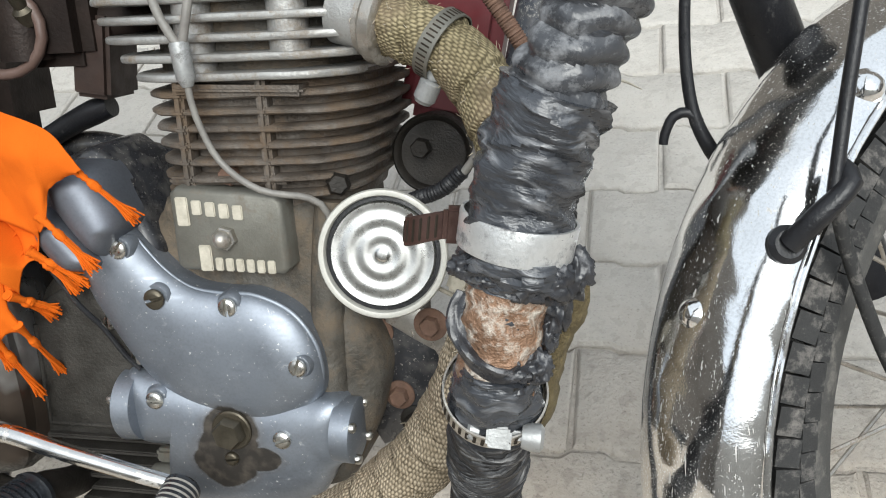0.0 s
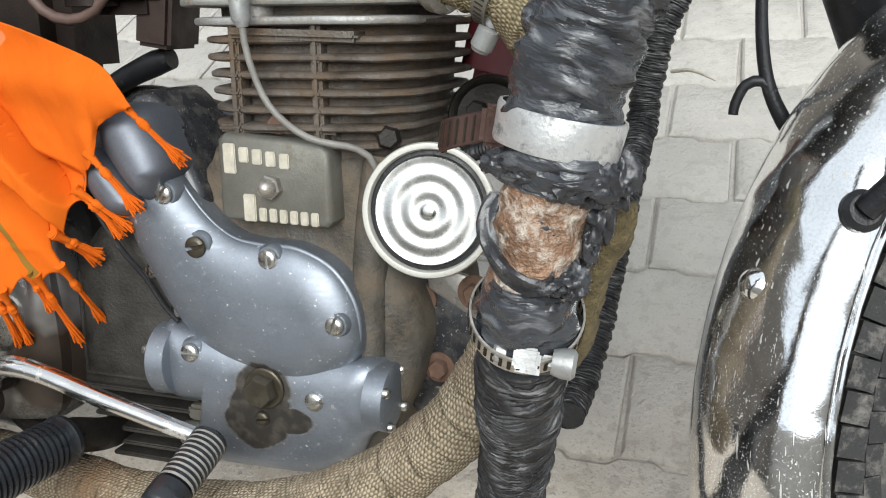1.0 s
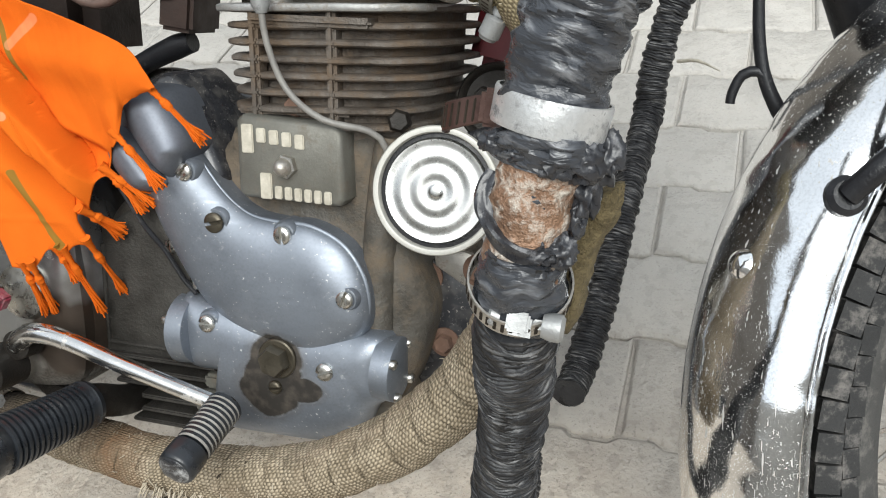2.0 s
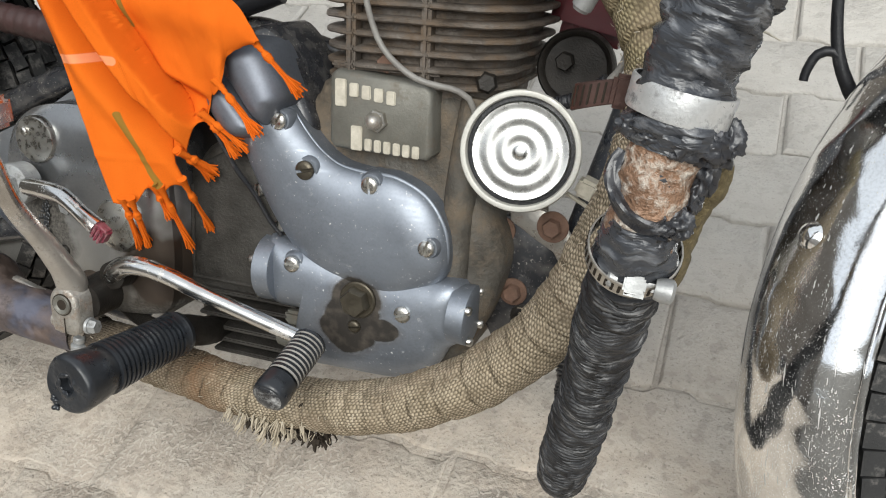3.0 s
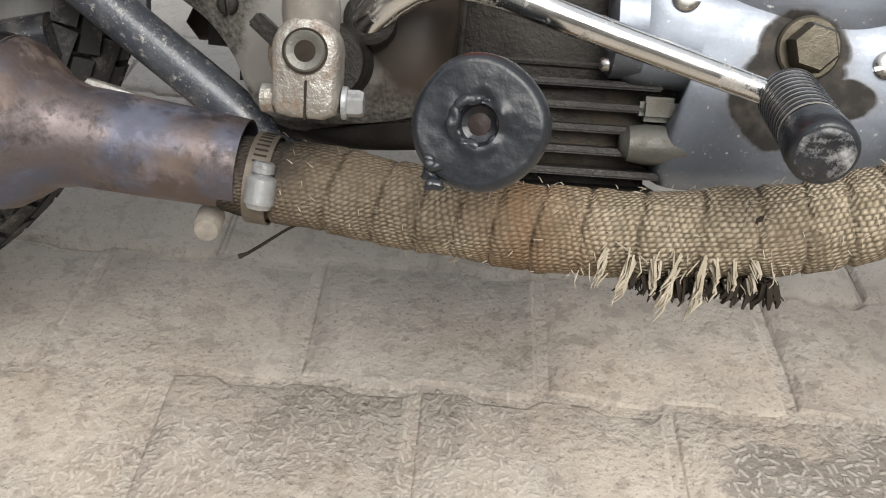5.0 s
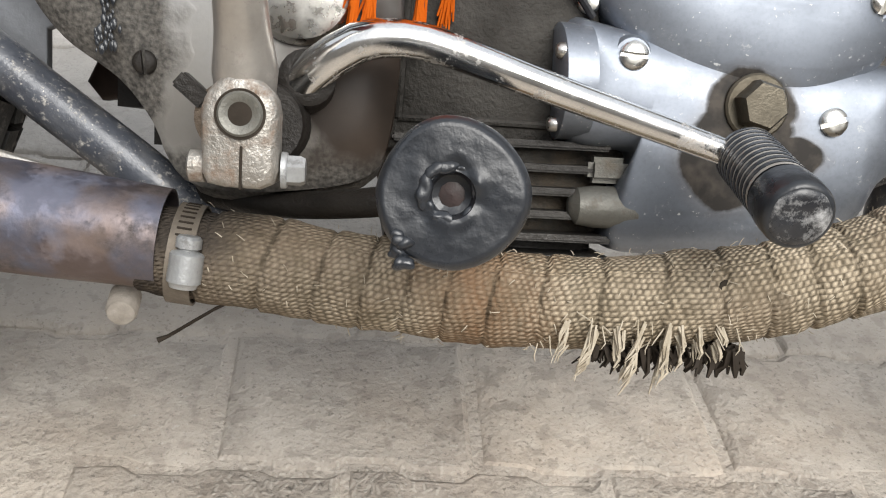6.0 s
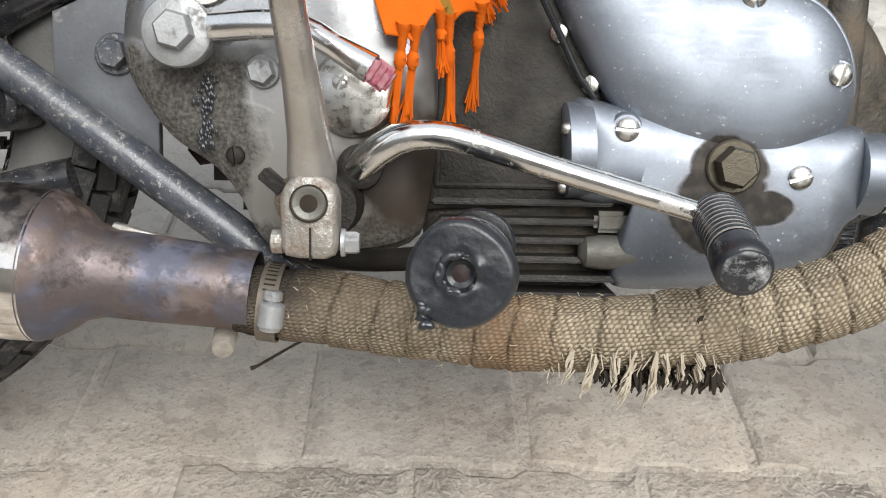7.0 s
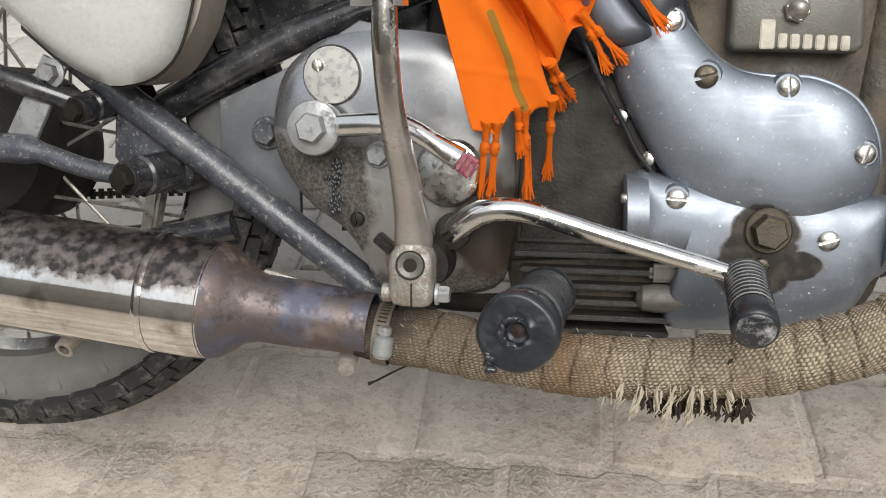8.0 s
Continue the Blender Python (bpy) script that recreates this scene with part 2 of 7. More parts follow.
# dull oxide bloom in soft clouds, and wiping marks
bloom = k.range(k.noise(22, 5.0), 0.44, 0.66, 0.0, 0.6)
k.over("Roughness", bloom, 0.62)
k.over("Base Color", bloom, (0.20, 0.22, 0.25))
wipe = k.nt.nodes.new("ShaderNodeMapping")
wipe.inputs["Scale"].default_value = (40, 40, 340)
wipe.inputs["Rotation"].default_value = (0.0, 0.6, 0.0)
k.put(k.tc.outputs["Object"], wipe.inputs["Vector"])
k.over("Roughness", k.range(k.noise(1.0, 4.0, wipe.outputs["Vector"]), 0.5, 0.75, 0.0, 0.5), 0.3)
far = disc(-0.002, 0.378, 0.026, 0.021)
for blot in ((-0.010, 0.349, 0.030, 0.027), (0.020, 0.352, 0.022, 0.012), (-0.004, 0.364, 0.027, 0.020)):
    far = k.math("MINIMUM", far, disc(*blot))
far = k.math("ADD", far, k.math("MULTIPLY", k.math("SUBTRACT", k.noise(60, 6.0), 0.5), 0.42))
spot = k.range(far, 1.0, 0.9)
halo = k.range(far, 1.25, 0.95, 0.0, 0.3)
k.over("Base Color", halo, (0.14, 0.12, 0.1))
k.over("Base Color", spot, k.mix(k.range(k.noise(120, 5.0), 0.45, 0.7), (0.017, 0.014, 0.011), (0.052, 0.043, 0.034)))
k.over("Roughness", spot, 0.75)
k.over("Metallic", spot, 0.1)
# scratches, dust and rainbow oil on the chrome mudguard
k = Nodes(MUDGUARD)
stretch = k.nt.nodes.new("ShaderNodeMapping")
stretch.inputs["Scale"].default_value = (260, 260, 30)
stretch.inputs["Rotation"].default_value = (0.5, 0.2, 0.1)
k.put(k.tc.outputs["Object"], stretch.inputs["Vector"])
scr = k.range(k.noise(1.0, 2.0, stretch.outputs["Vector"]), 0.69, 0.72)
for turn_, far_, near_ in (((0.9, 0.3, 0.7), 480, 60), ((-0.6, 0.2, -0.4), 560, 75), ((0.1, 1.1, 0.2), 620, 90)):
    other = k.nt.nodes.new("ShaderNodeMapping")
    other.inputs["Scale"].default_value = (far_, far_, near_)
    other.inputs["Rotation"].default_value = turn_
    k.put(k.tc.outputs["Object"], other.inputs["Vector"])
    scr = k.math("MAXIMUM", scr, k.range(k.noise(1.0, 1.0, other.outputs["Vector"]), 0.735, 0.75))
k.over("Roughness", scr, 0.6)
k.over("Metallic", scr, 0.2)
k.over("Base Color", scr, (0.46, 0.45, 0.43))
wavy = k.noise(11.0, 2.0)
k.relief(wavy, 0.6, 0.018)
gx_, gy_, gz_ = k.split(k.tc.outputs["Object"])
thick = k.math("ADD", k.math("MULTIPLY", k.noise(20, 6.0), 0.24), k.range(gz_, 0.16, -0.12, -0.03, 0.05))
speck = k.range(k.math("ADD", k.noise(850, 4.0), thick), 0.765, 0.82, 0.0, 0.7)
film = k.math("MULTIPLY", k.range(k.math("ADD", k.noise(24, 8.0), k.range(gz_, 0.2, -0.12, -0.06, 0.05)), 0.42, 0.72), 0.04)
k.over("Base Color", film, (0.66, 0.65, 0.63))
k.over("Metallic", film, 0.0)
k.over("Roughness", k.math("MULTIPLY", film, 0.5), 0.6)
k.over("Base Color", speck, (0.62, 0.61, 0.58))
k.over("Metallic", speck, 0.0)
k.over("Roughness", speck, 0.8)


def woven(name, light, dim, thread, strand, grimy, lap=0.0245):
    """Cloth tape wound round a tube: u runs along the tube, v round it, in metres."""
    m = mat(name, light, 0.92, 0.0, dim, 42, 0.5, 420, 0.4, 0.0008, 0.04)
    k = Nodes(m)
    u, v, _ = k.split(k.tc.outputs["UV"])
    turn = k.math("ADD", u, k.math("MULTIPLY", k.math("SINE", k.math("DIVIDE", v, 0.023)), 0.0036))
    turn = k.math("ADD", k.math("DIVIDE", turn, lap), k.math("MULTIPLY", k.math("SINE", k.math("MULTIPLY", u, 31.0)), 0.3))
    turn = k.math("FRACT", k.math("ADD", turn, k.math("MULTIPLY", k.math("SUBTRACT", k.noise(120, 4.0), 0.5), 0.14)))
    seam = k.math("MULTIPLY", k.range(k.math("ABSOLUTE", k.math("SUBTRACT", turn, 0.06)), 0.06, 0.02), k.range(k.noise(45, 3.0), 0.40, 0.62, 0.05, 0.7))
    u = k.math("ADD", u, k.math("MULTIPLY", k.noise(38, 3.0), 0.008))
    v = k.math("ADD", v, k.math("MULTIPLY", k.noise(34, 3.0), 0.008))
    a = k.math("MULTIPLY", k.math("ADD", u, k.math("MULTIPLY", v, 0.45)), 6.2832 / thread)
    b = k.math("MULTIPLY", v, 6.2832 / strand)
    row = k.math("FLOOR", k.math("DIVIDE", b, 6.2832))
    shift = k.math("MULTIPLY", k.math("MODULO", row, 2.0), 3.1416)
    over = k.math("SINE", k.math("ADD", a, shift))
    across = k.math("ABSOLUTE", k.math("SINE", k.math("MULTIPLY", b, 0.5)))
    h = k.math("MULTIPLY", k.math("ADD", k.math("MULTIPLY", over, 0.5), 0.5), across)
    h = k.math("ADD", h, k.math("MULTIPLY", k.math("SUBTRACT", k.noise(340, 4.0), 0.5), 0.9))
    # shade in the thread gaps and light on the crests put into colour
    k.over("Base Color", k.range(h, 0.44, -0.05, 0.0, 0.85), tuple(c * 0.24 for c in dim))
    k.over("Base Color", k.range(h, 0.65, 1.1, 0.0, 0.35), tuple(min(c * 1.35, 0.8) for c in light))
    k.over("Base Color", k.range(k.noise(17, 7.0), 0.50, 0.66, 0.0, 0.5), (0.20, 0.15, 0.105))
    k.over("Base Color", k.range(k.noise(38, 6.0), 0.60, 0.72, 0.0, 0.5), (0.09, 0.07, 0.05))
    if grimy:
        # soot near the silencer, the mouth gap's shade in colour, a burnt brown stretch
        x, _, _ = k.split(k.tc.outputs["Object"])
        x = k.math("ADD", x, k.math("MULTIPLY", k.math("SUBTRACT", k.noise(26, 5.0), 0.5), 0.09))
        k.over("Base Color", k.range(x, -0.19, -0.285, 0.0, 0.75), (0.10, 0.08, 0.062))
        k.over("Base Color", k.range(x, -0.283, -0.297, 0.0, 0.9), (0.022, 0.018, 0.015))
        burnt = k.range(k.math("ABSOLUTE", k.math("ADD", x, 0.142)), 0.045, 0.0, 0.0, 0.72)
        k.over("Base Color", burnt, (0.17, 0.095, 0.05))
    k.over("Base Color", k.range(k.noise(110, 4.0), 0.45, 0.7, 0.0, 0.5), tuple(c * 0.45 for c in dim))
    # lap seams: the shadowed gap is darkened in the colour
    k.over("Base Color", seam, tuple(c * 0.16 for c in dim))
    k.relief(h, 0.8, 0.0013)
    return m


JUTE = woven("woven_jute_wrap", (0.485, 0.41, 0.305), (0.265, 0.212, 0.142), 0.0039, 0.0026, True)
# soot and grease on the winding at the silencer's mouth
k = Nodes(JUTE)
ox_, _, oz_ = k.split(k.tc.outputs["Object"])
sooty = k.math("MULTIPLY", k.range(k.math("ADD", ox_, k.math("MULTIPLY", k.noise(40, 5.0), 0.03)), -0.240, -0.262), k.range(k.math("ADD", oz_, k.math("MULTIPLY", k.noise(60, 5.0), 0.02)), 0.292, 0.306, 0.15, 0.95))
k.over("Base Color", sooty, (0.045, 0.038, 0.032))
JUTE_TOP = woven("coarse_jute_wrap", (0.38, 0.325, 0.2), (0.22, 0.18, 0.105), 0.0052, 0.0024, False, 0.026)
FOLD = mat("wrinkled_black_wrap", (0.060, 0.063, 0.070), 0.30, 0.0, (0.020, 0.021, 0.024), 30, 0.5, 260, 0.4, 0.0012, 0.12, dust=(0.20, 0.205, 0.215), dust_at=0.60, dust_scale=70)
CORD = mat("dusty_black_cord", (0.046, 0.047, 0.050), 0.38, 0.0, (0.016, 0.016, 0.018), 60, 0.5, 500, 0.5, 0.001, 0.12)


# wrinkles that run round the tape; highlights on their crests put into colour
k = Nodes(TAPE)
cu_, cv_, _ = k.split(k.tc.outputs["UV"])
bent = k.math("ADD", cu_, k.math("MULTIPLY", k.noise(22, 2.0), 0.02))
lie = k.nt.nodes.new("ShaderNodeCombineXYZ")
k.put(k.math("MULTIPLY", bent, 240.0), lie.inputs[0])
k.put(k.math("MULTIPLY", cv_, 60.0), lie.inputs[1])
fold = k.noise(1.0, 5.0, lie.outputs[0])
k.over("Base Color", k.math("MULTIPLY", k.range(fold, 0.52, 0.72, 0.0, 0.6), k.range(k.noise(34, 4.0), 0.38, 0.6)), (0.36, 0.37, 0.39))
k.relief(fold, 0.9, 0.003)
# dust that clings along the turns of the cord
k = Nodes(CORD)
cu_, cv_, _ = k.split(k.tc.outputs["UV"])
lie = k.nt.nodes.new("ShaderNodeCombineXYZ")
k.put(k.math("MULTIPLY", cu_, 520.0), lie.inputs[0])
k.put(k.math("MULTIPLY", cv_, 60.0), lie.inputs[1])
dusty = k.math("MULTIPLY", k.range(k.noise(1.0, 4.0, lie.outputs[0]), 0.50, 0.70, 0.0, 0.75), k.range(k.noise(30, 4.0), 0.38, 0.6))
strand = k.math("ABSOLUTE", k.math("SINE", k.math("MULTIPLY", k.math("ADD", cu_, k.math("MULTIPLY", k.noise(40, 4.0), 0.009)), 3.1416 / 0.0034)))
k.over("Base Color", dusty, (0.36, 0.355, 0.35))
# the gaps between strands get their shade in the colour too
k.over("Base Color", k.range(strand, 0.45, 0.1, 0.0, 0.85), (0.006, 0.006, 0.007))
k.relief(k.noise(1.0, 4.0, lie.outputs[0]), 0.5, 0.001)
k.relief(strand, 0.8, 0.0014)


def stripe(k, fac_color, pts, half, amount):
    """A line woven into the cloth, given by its points in the cloth's x and z."""
    x, _, z = k.split(k.tc.outputs["Object"])
    best = None
    for (x0, z0), (x1, z1) in zip(pts, pts[1:]):
        dx, dz = x1 - x0, z1 - z0
        n = dx * dx + dz * dz
        px, pz = k.math("SUBTRACT", x, x0), k.math("SUBTRACT", z, z0)
        t = k.math("DIVIDE", k.math("ADD", k.math("MULTIPLY", px, dx), k.math("MULTIPLY", pz, dz)), n)
        t = k.math("MINIMUM", k.math("MAXIMUM", t, 0.0), 1.0)
        ex, ez = k.math("SUBTRACT", px, k.math("MULTIPLY", t, dx)), k.math("SUBTRACT", pz, k.math("MULTIPLY", t, dz))
        d = k.math("SQRT", k.math("ADD", k.math("MULTIPLY", ex, ex), k.math("MULTIPLY", ez, ez)))
        best = d if best is None else k.math("MINIMUM", best, d)
    k.over("Base Color", k.range(best, half, half * 0.8, 0.0, amount), fac_color)


k = Nodes(CLOTH)
stripe(k, (0.17, 0.13, 0.025), [(-0.212, 0.660), (-0.205, 0.628), (-0.200, 0.604)], 0.0032, 0.9)
stripe(k, (0.17, 0.13, 0.025), [(-0.204, 0.530), (-0.192, 0.500), (-0.186, 0.478), (-0.180, 0.466)], 0.0030, 0.85)
stripe(k, (0.82, 0.36, 0.2), [(-0.262, 0.573), (-0.217, 0.577), (-0.199, 0.576)], 0.0042, 0.55)
stripe(k, (0.82, 0.36, 0.2), [(-0.203, 0.629), (-0.172, 0.650)], 0.0042, 0.35)


def paver_material():
    m = mat("worn_concrete_paver", (0.60, 0.518, 0.432), 0.92, 0.0, (0.462, 0.396, 0.325), 5, 0.5, 150, 0.7, 0.003, 0.05, dust=(0.56, 0.50, 0.425), dust_at=0.53, dust_scale=11)
    k = Nodes(m)
    info = k.nt.nodes.new("ShaderNodeObjectInfo")
    k.over("Base Color", k.range(info.outputs["Random"], 0.0, 1.0, 0.0, 0.3), (0.25, 0.235, 0.215))
    geo = k.nt.nodes.new("ShaderNodeNewGeometry")
    where = geo.outputs["Position"]
    vor = k.nt.nodes.new("ShaderNodeTexVoronoi")
    vor.inputs["Scale"].default_value = 104
    k.put(where, vor.inputs["Vector"])
    away = k.nt.nodes.new("ShaderNodeVectorMath")
    away.operation = "SUBTRACT"
    k.put(where, away.inputs[0])
    k.put(vor.outputs["Position"], away.inputs[1])
    turn = k.nt.nodes.new("ShaderNodeVectorRotate")
    turn.rotation_type = "Z_AXIS"
    k.put(away.outputs[0], turn.inputs["Vector"])
    r, _, _ = k.split(vor.outputs["Color"])
    k.put(k.math("MULTIPLY", r, 6.28), turn.inputs["Angle"])
    x, y, _ = k.split(turn.outputs[0])
    x = k.math("MAXIMUM", k.math("SUBTRACT", k.math("ABSOLUTE", x), 0.0036), 0.0)
    dist = k.math("SQRT", k.math("ADD", k.math("MULTIPLY", x, x), k.math("MULTIPLY", y, y)))
    grain = k.range(dist, 0.0008, 0.0019, 1.0, 0.0)
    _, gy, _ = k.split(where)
    # an evener, greyer tone further back
    far_tone = k.range(k.math("ADD", gy, k.math("MULTIPLY", k.noise(3.0, 4.0, where), 0.5)), 0.45, 0.8)
    # where the sand has gone the cast grain shows: one bare patch, and loose clouds of it
    gx, _, _ = k.split(where)
    wob = k.math("MULTIPLY", k.math("SUBTRACT", k.noise(14, 6.0, where), 0.5), 0.10)
    along = k.math("ADD", k.math("MULTIPLY", gx, 0.973), k.math("MULTIPLY", gy, 0.23))
    over_ = k.math("SUBTRACT", k.math("MULTIPLY", gy, 0.973), k.math("MULTIPLY", gx, 0.23))
    ex = k.math("ABSOLUTE", k.math("SUBTRACT", k.math("ADD", along, wob), 0.166))
    ey = k.math("ABSOLUTE", k.math("SUBTRACT", k.math("ADD", over_, wob), 0.018))
    bare = k.math("MULTIPLY", k.range(ex, 0.102, 0.094), k.range(ey, 0.080, 0.072))
    band = k.range(k.math("ADD", gy, k.math("MULTIPLY", wob, 1.5)), 0.26, 0.16)
    loose = k.math("MULTIPLY", k.range(k.noise(5.5, 7.0, where), 0.47, 0.56), k.math("MULTIPLY", band, 0.7))
    worn = k.math("MAXIMUM", bare, loose)
    k.relief(k.math("MULTIPLY", grain, worn), 0.4, 0.0018)
    k.over("Base Color", k.math("MAXIMUM", k.math("MULTIPLY", bare, 0.75), k.math("MULTIPLY", loose, 0.45)), (0.215, 0.19, 0.165))
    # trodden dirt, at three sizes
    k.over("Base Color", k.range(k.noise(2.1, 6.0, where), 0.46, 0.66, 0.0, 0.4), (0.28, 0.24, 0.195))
    k.over("Base Color", k.math("MULTIPLY", far_tone, 0.7), (0.44, 0.425, 0.395))
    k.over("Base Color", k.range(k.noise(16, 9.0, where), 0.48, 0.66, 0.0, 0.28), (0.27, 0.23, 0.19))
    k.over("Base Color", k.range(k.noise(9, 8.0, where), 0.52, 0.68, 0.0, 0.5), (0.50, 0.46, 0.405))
    pits = k.range(k.noise(230, 5.0, where), 0.59, 0.69, 0.0, 0.55)
    k.over("Base Color", pits, (0.13, 0.115, 0.1))
    grit = k.range(k.noise(170, 4.0, where), 0.64, 0.72, 0.0, 0.3)
    k.over("Base Color", grit, (0.62, 0.59, 0.54))
    k.over("Base Color", k.range(k.noise(48, 9.0, where), 0.55, 0.60, 0.0, 0.35), (0.21, 0.18, 0.15))
    k.over("Base Color", k.math("MULTIPLY", far_tone, 0.55), k.mix(k.noise(4.0, 6.0, where), (0.40, 0.385, 0.36), (0.50, 0.485, 0.455)))
    k.relief(k.noise(34, 6.0, where), 0.55, 0.008)
    k.relief(k.noise(150, 6.0, where), 0.5, 0.003)
    k.over("Base Color", k.math("MULTIPLY", worn, 0.12), (0.2, 0.185, 0.165))
    k.over("Base Color", k.math("MULTIPLY", k.math("MULTIPLY", grain, worn), 0.75), (0.50, 0.455, 0.395))
    return m


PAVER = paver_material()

# dull, dusty and oily surfaces mirror less of the sky than clean ones
for m_, level in ((CASE_DARK, 0.22), (CARB, 0.2), (CORD, 0.25), (TYRE, 0.2), (SIDEWALL, 0.2), (JUTE, 0.1), (JUTE_TOP, 0.1), (SOOT, 0.1), (CLOTH, 0.1), (PAVER, 0.15), (RUBBER, 0.35), (IRON, 0.3), (CAST, 0.3), (STRAW, 0.1), (WALLM, 0.1)):
    m_.node_tree.nodes["Principled BSDF"].inputs["Specular IOR Level"].default_value = level

# ---- mesh helpers ----
def finish(name, bm, material, angle=38):
    me = bpy.data.meshes.new(name)
    bm.normal_update()
    bm.to_mesh(me)
    bm.free()
    me.materials.append(material)
    me.shade_smooth()
    me.set_sharp_from_angle(angle=radians(angle))
    return me


def part(name, bm, material, parent, label="", angle=38):
    ob = new(name, finish(name, bm, material, angle))
    ob.parent = parent
    return tagged(ob, label) if label else ob


def thing(name, label, category, m=Matrix()):
    ob = new(name)
    ob.empty_display_size = 0.05
    ob.matrix_world = m
    return tagged(ob, label, category)


def B():
    return bmesh.new()


def spline(pts, step, closed=False):
    """A smooth line through points."""
    pts = [Vector(p) for p in pts]
    n, out = len(pts), []
    for i in range(n if closed else n - 1):
        if closed:
            a, b, c, d = (pts[(i + j) % n] for j in (-1, 0, 1, 2))
        else:
            b, c = pts[i], pts[i + 1]
            a = pts[i - 1] if i else b * 2 - c
            d = pts[i + 2] if i + 2 < n else c * 2 - b
        k = max(1, int((c - b).length / step))
        for j in range(k):
            t = j / k
            out.append(0.5 * (2 * b + (c - a) * t + (2 * a - 5 * b + 4 * c - d) * t * t + (3 * b - a - 3 * c + d) * t ** 3))
    return out if closed else out + [pts[-1]]


def rings(bm, loops, cap=True, uv=None, closed=True):
    """Skin a row of vertex loops; uv(i, j) gives the map in metres."""
    rows = [[bm.verts.new(p) for p in loop] for loop in loops]
    lay = bm.loops.layers.uv.verify() if uv else None
    n = len(rows[0])
    for i in range(len(rows) - 1):
        for j in range(n if closed else n - 1):
            q = (j + 1) % n
            f = bm.faces.new((rows[i][j], rows[i][q], rows[i + 1][q], rows[i + 1][j]))
            if lay:
                for l, (a, b) in zip(f.loops, ((i, j), (i, j + 1), (i + 1, j + 1), (i + 1, j))):
                    l[lay].uv = uv(a, b)
    if cap and closed:
        for row in (list(reversed(rows[0])), rows[-1]):
            f = bm.faces.new(row)
            if lay:
                for l in f.loops:
                    l[lay].uv = uv(0, 0)
    return rows


def tube(bm, pts, radius, segs=14, step=0.008, cap=True, ripple=None, smooth=True):
    """A tube along a smooth line; radius: one number or one for each point; ripple(s, a): its unevenness."""
    line = spline(pts, step) if smooth else [Vector(p) for p in pts]
    total = [0.0]
    for a, b in zip(line, line[1:]):
        total.append(total[-1] + (b - a).length)
    if isinstance(radius, (int, float)):
        radii = [radius] * len(line)
    else:
        near = [0.0]
        for a, b in zip(pts, pts[1:]):
            near.append(near[-1] + (Vector(b) - Vector(a)).length)
        scale = total[-1] / near[-1]
        radii = list(np.interp(total, [x * scale for x in near], radius))
    tan = [(line[min(i + 1, len(line) - 1)] - line[max(i - 1, 0)]).normalized() for i in range(len(line))]
    side = tan[0].orthogonal().normalized()
    loops = []
    for p, t, r, s in zip(line, tan, radii, total):
        side = (side - t * side.dot(t)).normalized()
        up = t.cross(side)
        loop = []
        for j in range(segs):
            a = 2 * math.pi * j / segs
            rr = r + (ripple(s, a) if ripple else 0)
            loop.append(p + (side * math.cos(a) + up * math.sin(a)) * rr)
        loops.append(loop)
    r0 = radii[0]
    rings(bm, loops, cap, uv=lambda i, j: (total[i], j / segs * 2 * math.pi * r0))
    return bm


def lathe(bm, profile, origin=(0, 0, 0), axis=(0, -1, 0), segs=24, spin=0.0, cap=True):
    """Turn a profile of (height along the axis, radius) about an axis."""
    axis = Vector(axis).normalized()
    x = axis.orthogonal().normalized()
    y = axis.cross(x)
    o = Vector(origin)
    loops = [[o + axis * h + (x * math.cos(a) + y * math.sin(a)) * r for a in (spin + 2 * math.pi * j / segs for j in range(segs))] for h, r in profile]
    rings(bm, loops, cap, uv=lambda i, j: (profile[i][0], j / segs * 6.2832 * 0.02))
    return bm


def inset(loop, d):
    """A closed 2D outline moved inwards by d (outline anticlockwise)."""
    out, n = [], len(loop)
    for i in range(n):
        a, b, c = Vector(loop[i - 1]), Vector(loop[i]), Vector(loop[(i + 1) % n])
        e, f = (b - a), (c - b)
        if e.length < 1e-9 or f.length < 1e-9:
            out.append(b)
            continue
        e.normalize(), f.normalize()
        m = Vector((-e.y - f.y, e.x + f.x))
        m = m.normalized() * min(d / max(m.normalized().dot(Vector((-f.y, f.x))), 0.4), 2.5 * d)
        out.append(b + m)
    return out


def ccw(loop):
    area = sum(a[0] * b[1] - b[0] * a[1] for a, b in zip(loop, loop[1:] + loop[:1]))
    return [Vector(p) for p in (loop if area > 0 else loop[::-1])]


def prism(bm, outline, v0, v1, bevel=0.002, step=None):
    """A plate in the plane of the bike, from depth v0 (near) to v1, with a rounded near edge."""
    loop = ccw([tuple(p[:2]) for p in (spline([(*p, 0) for p in outline], step, True) if step else outline)])
    up = lambda ps, v: [Vector((p[0], v, p[1])) for p in ps]  # noqa: E731
    rows = [up(loop, v1), up(loop, v0 + bevel), up(inset(loop, bevel * 0.35), v0 + bevel * 0.35), up(inset(loop, bevel), v0)]
    rings(bm, rows)
    bmesh.ops.recalc_face_normals(bm, faces=bm.faces)
    return bm


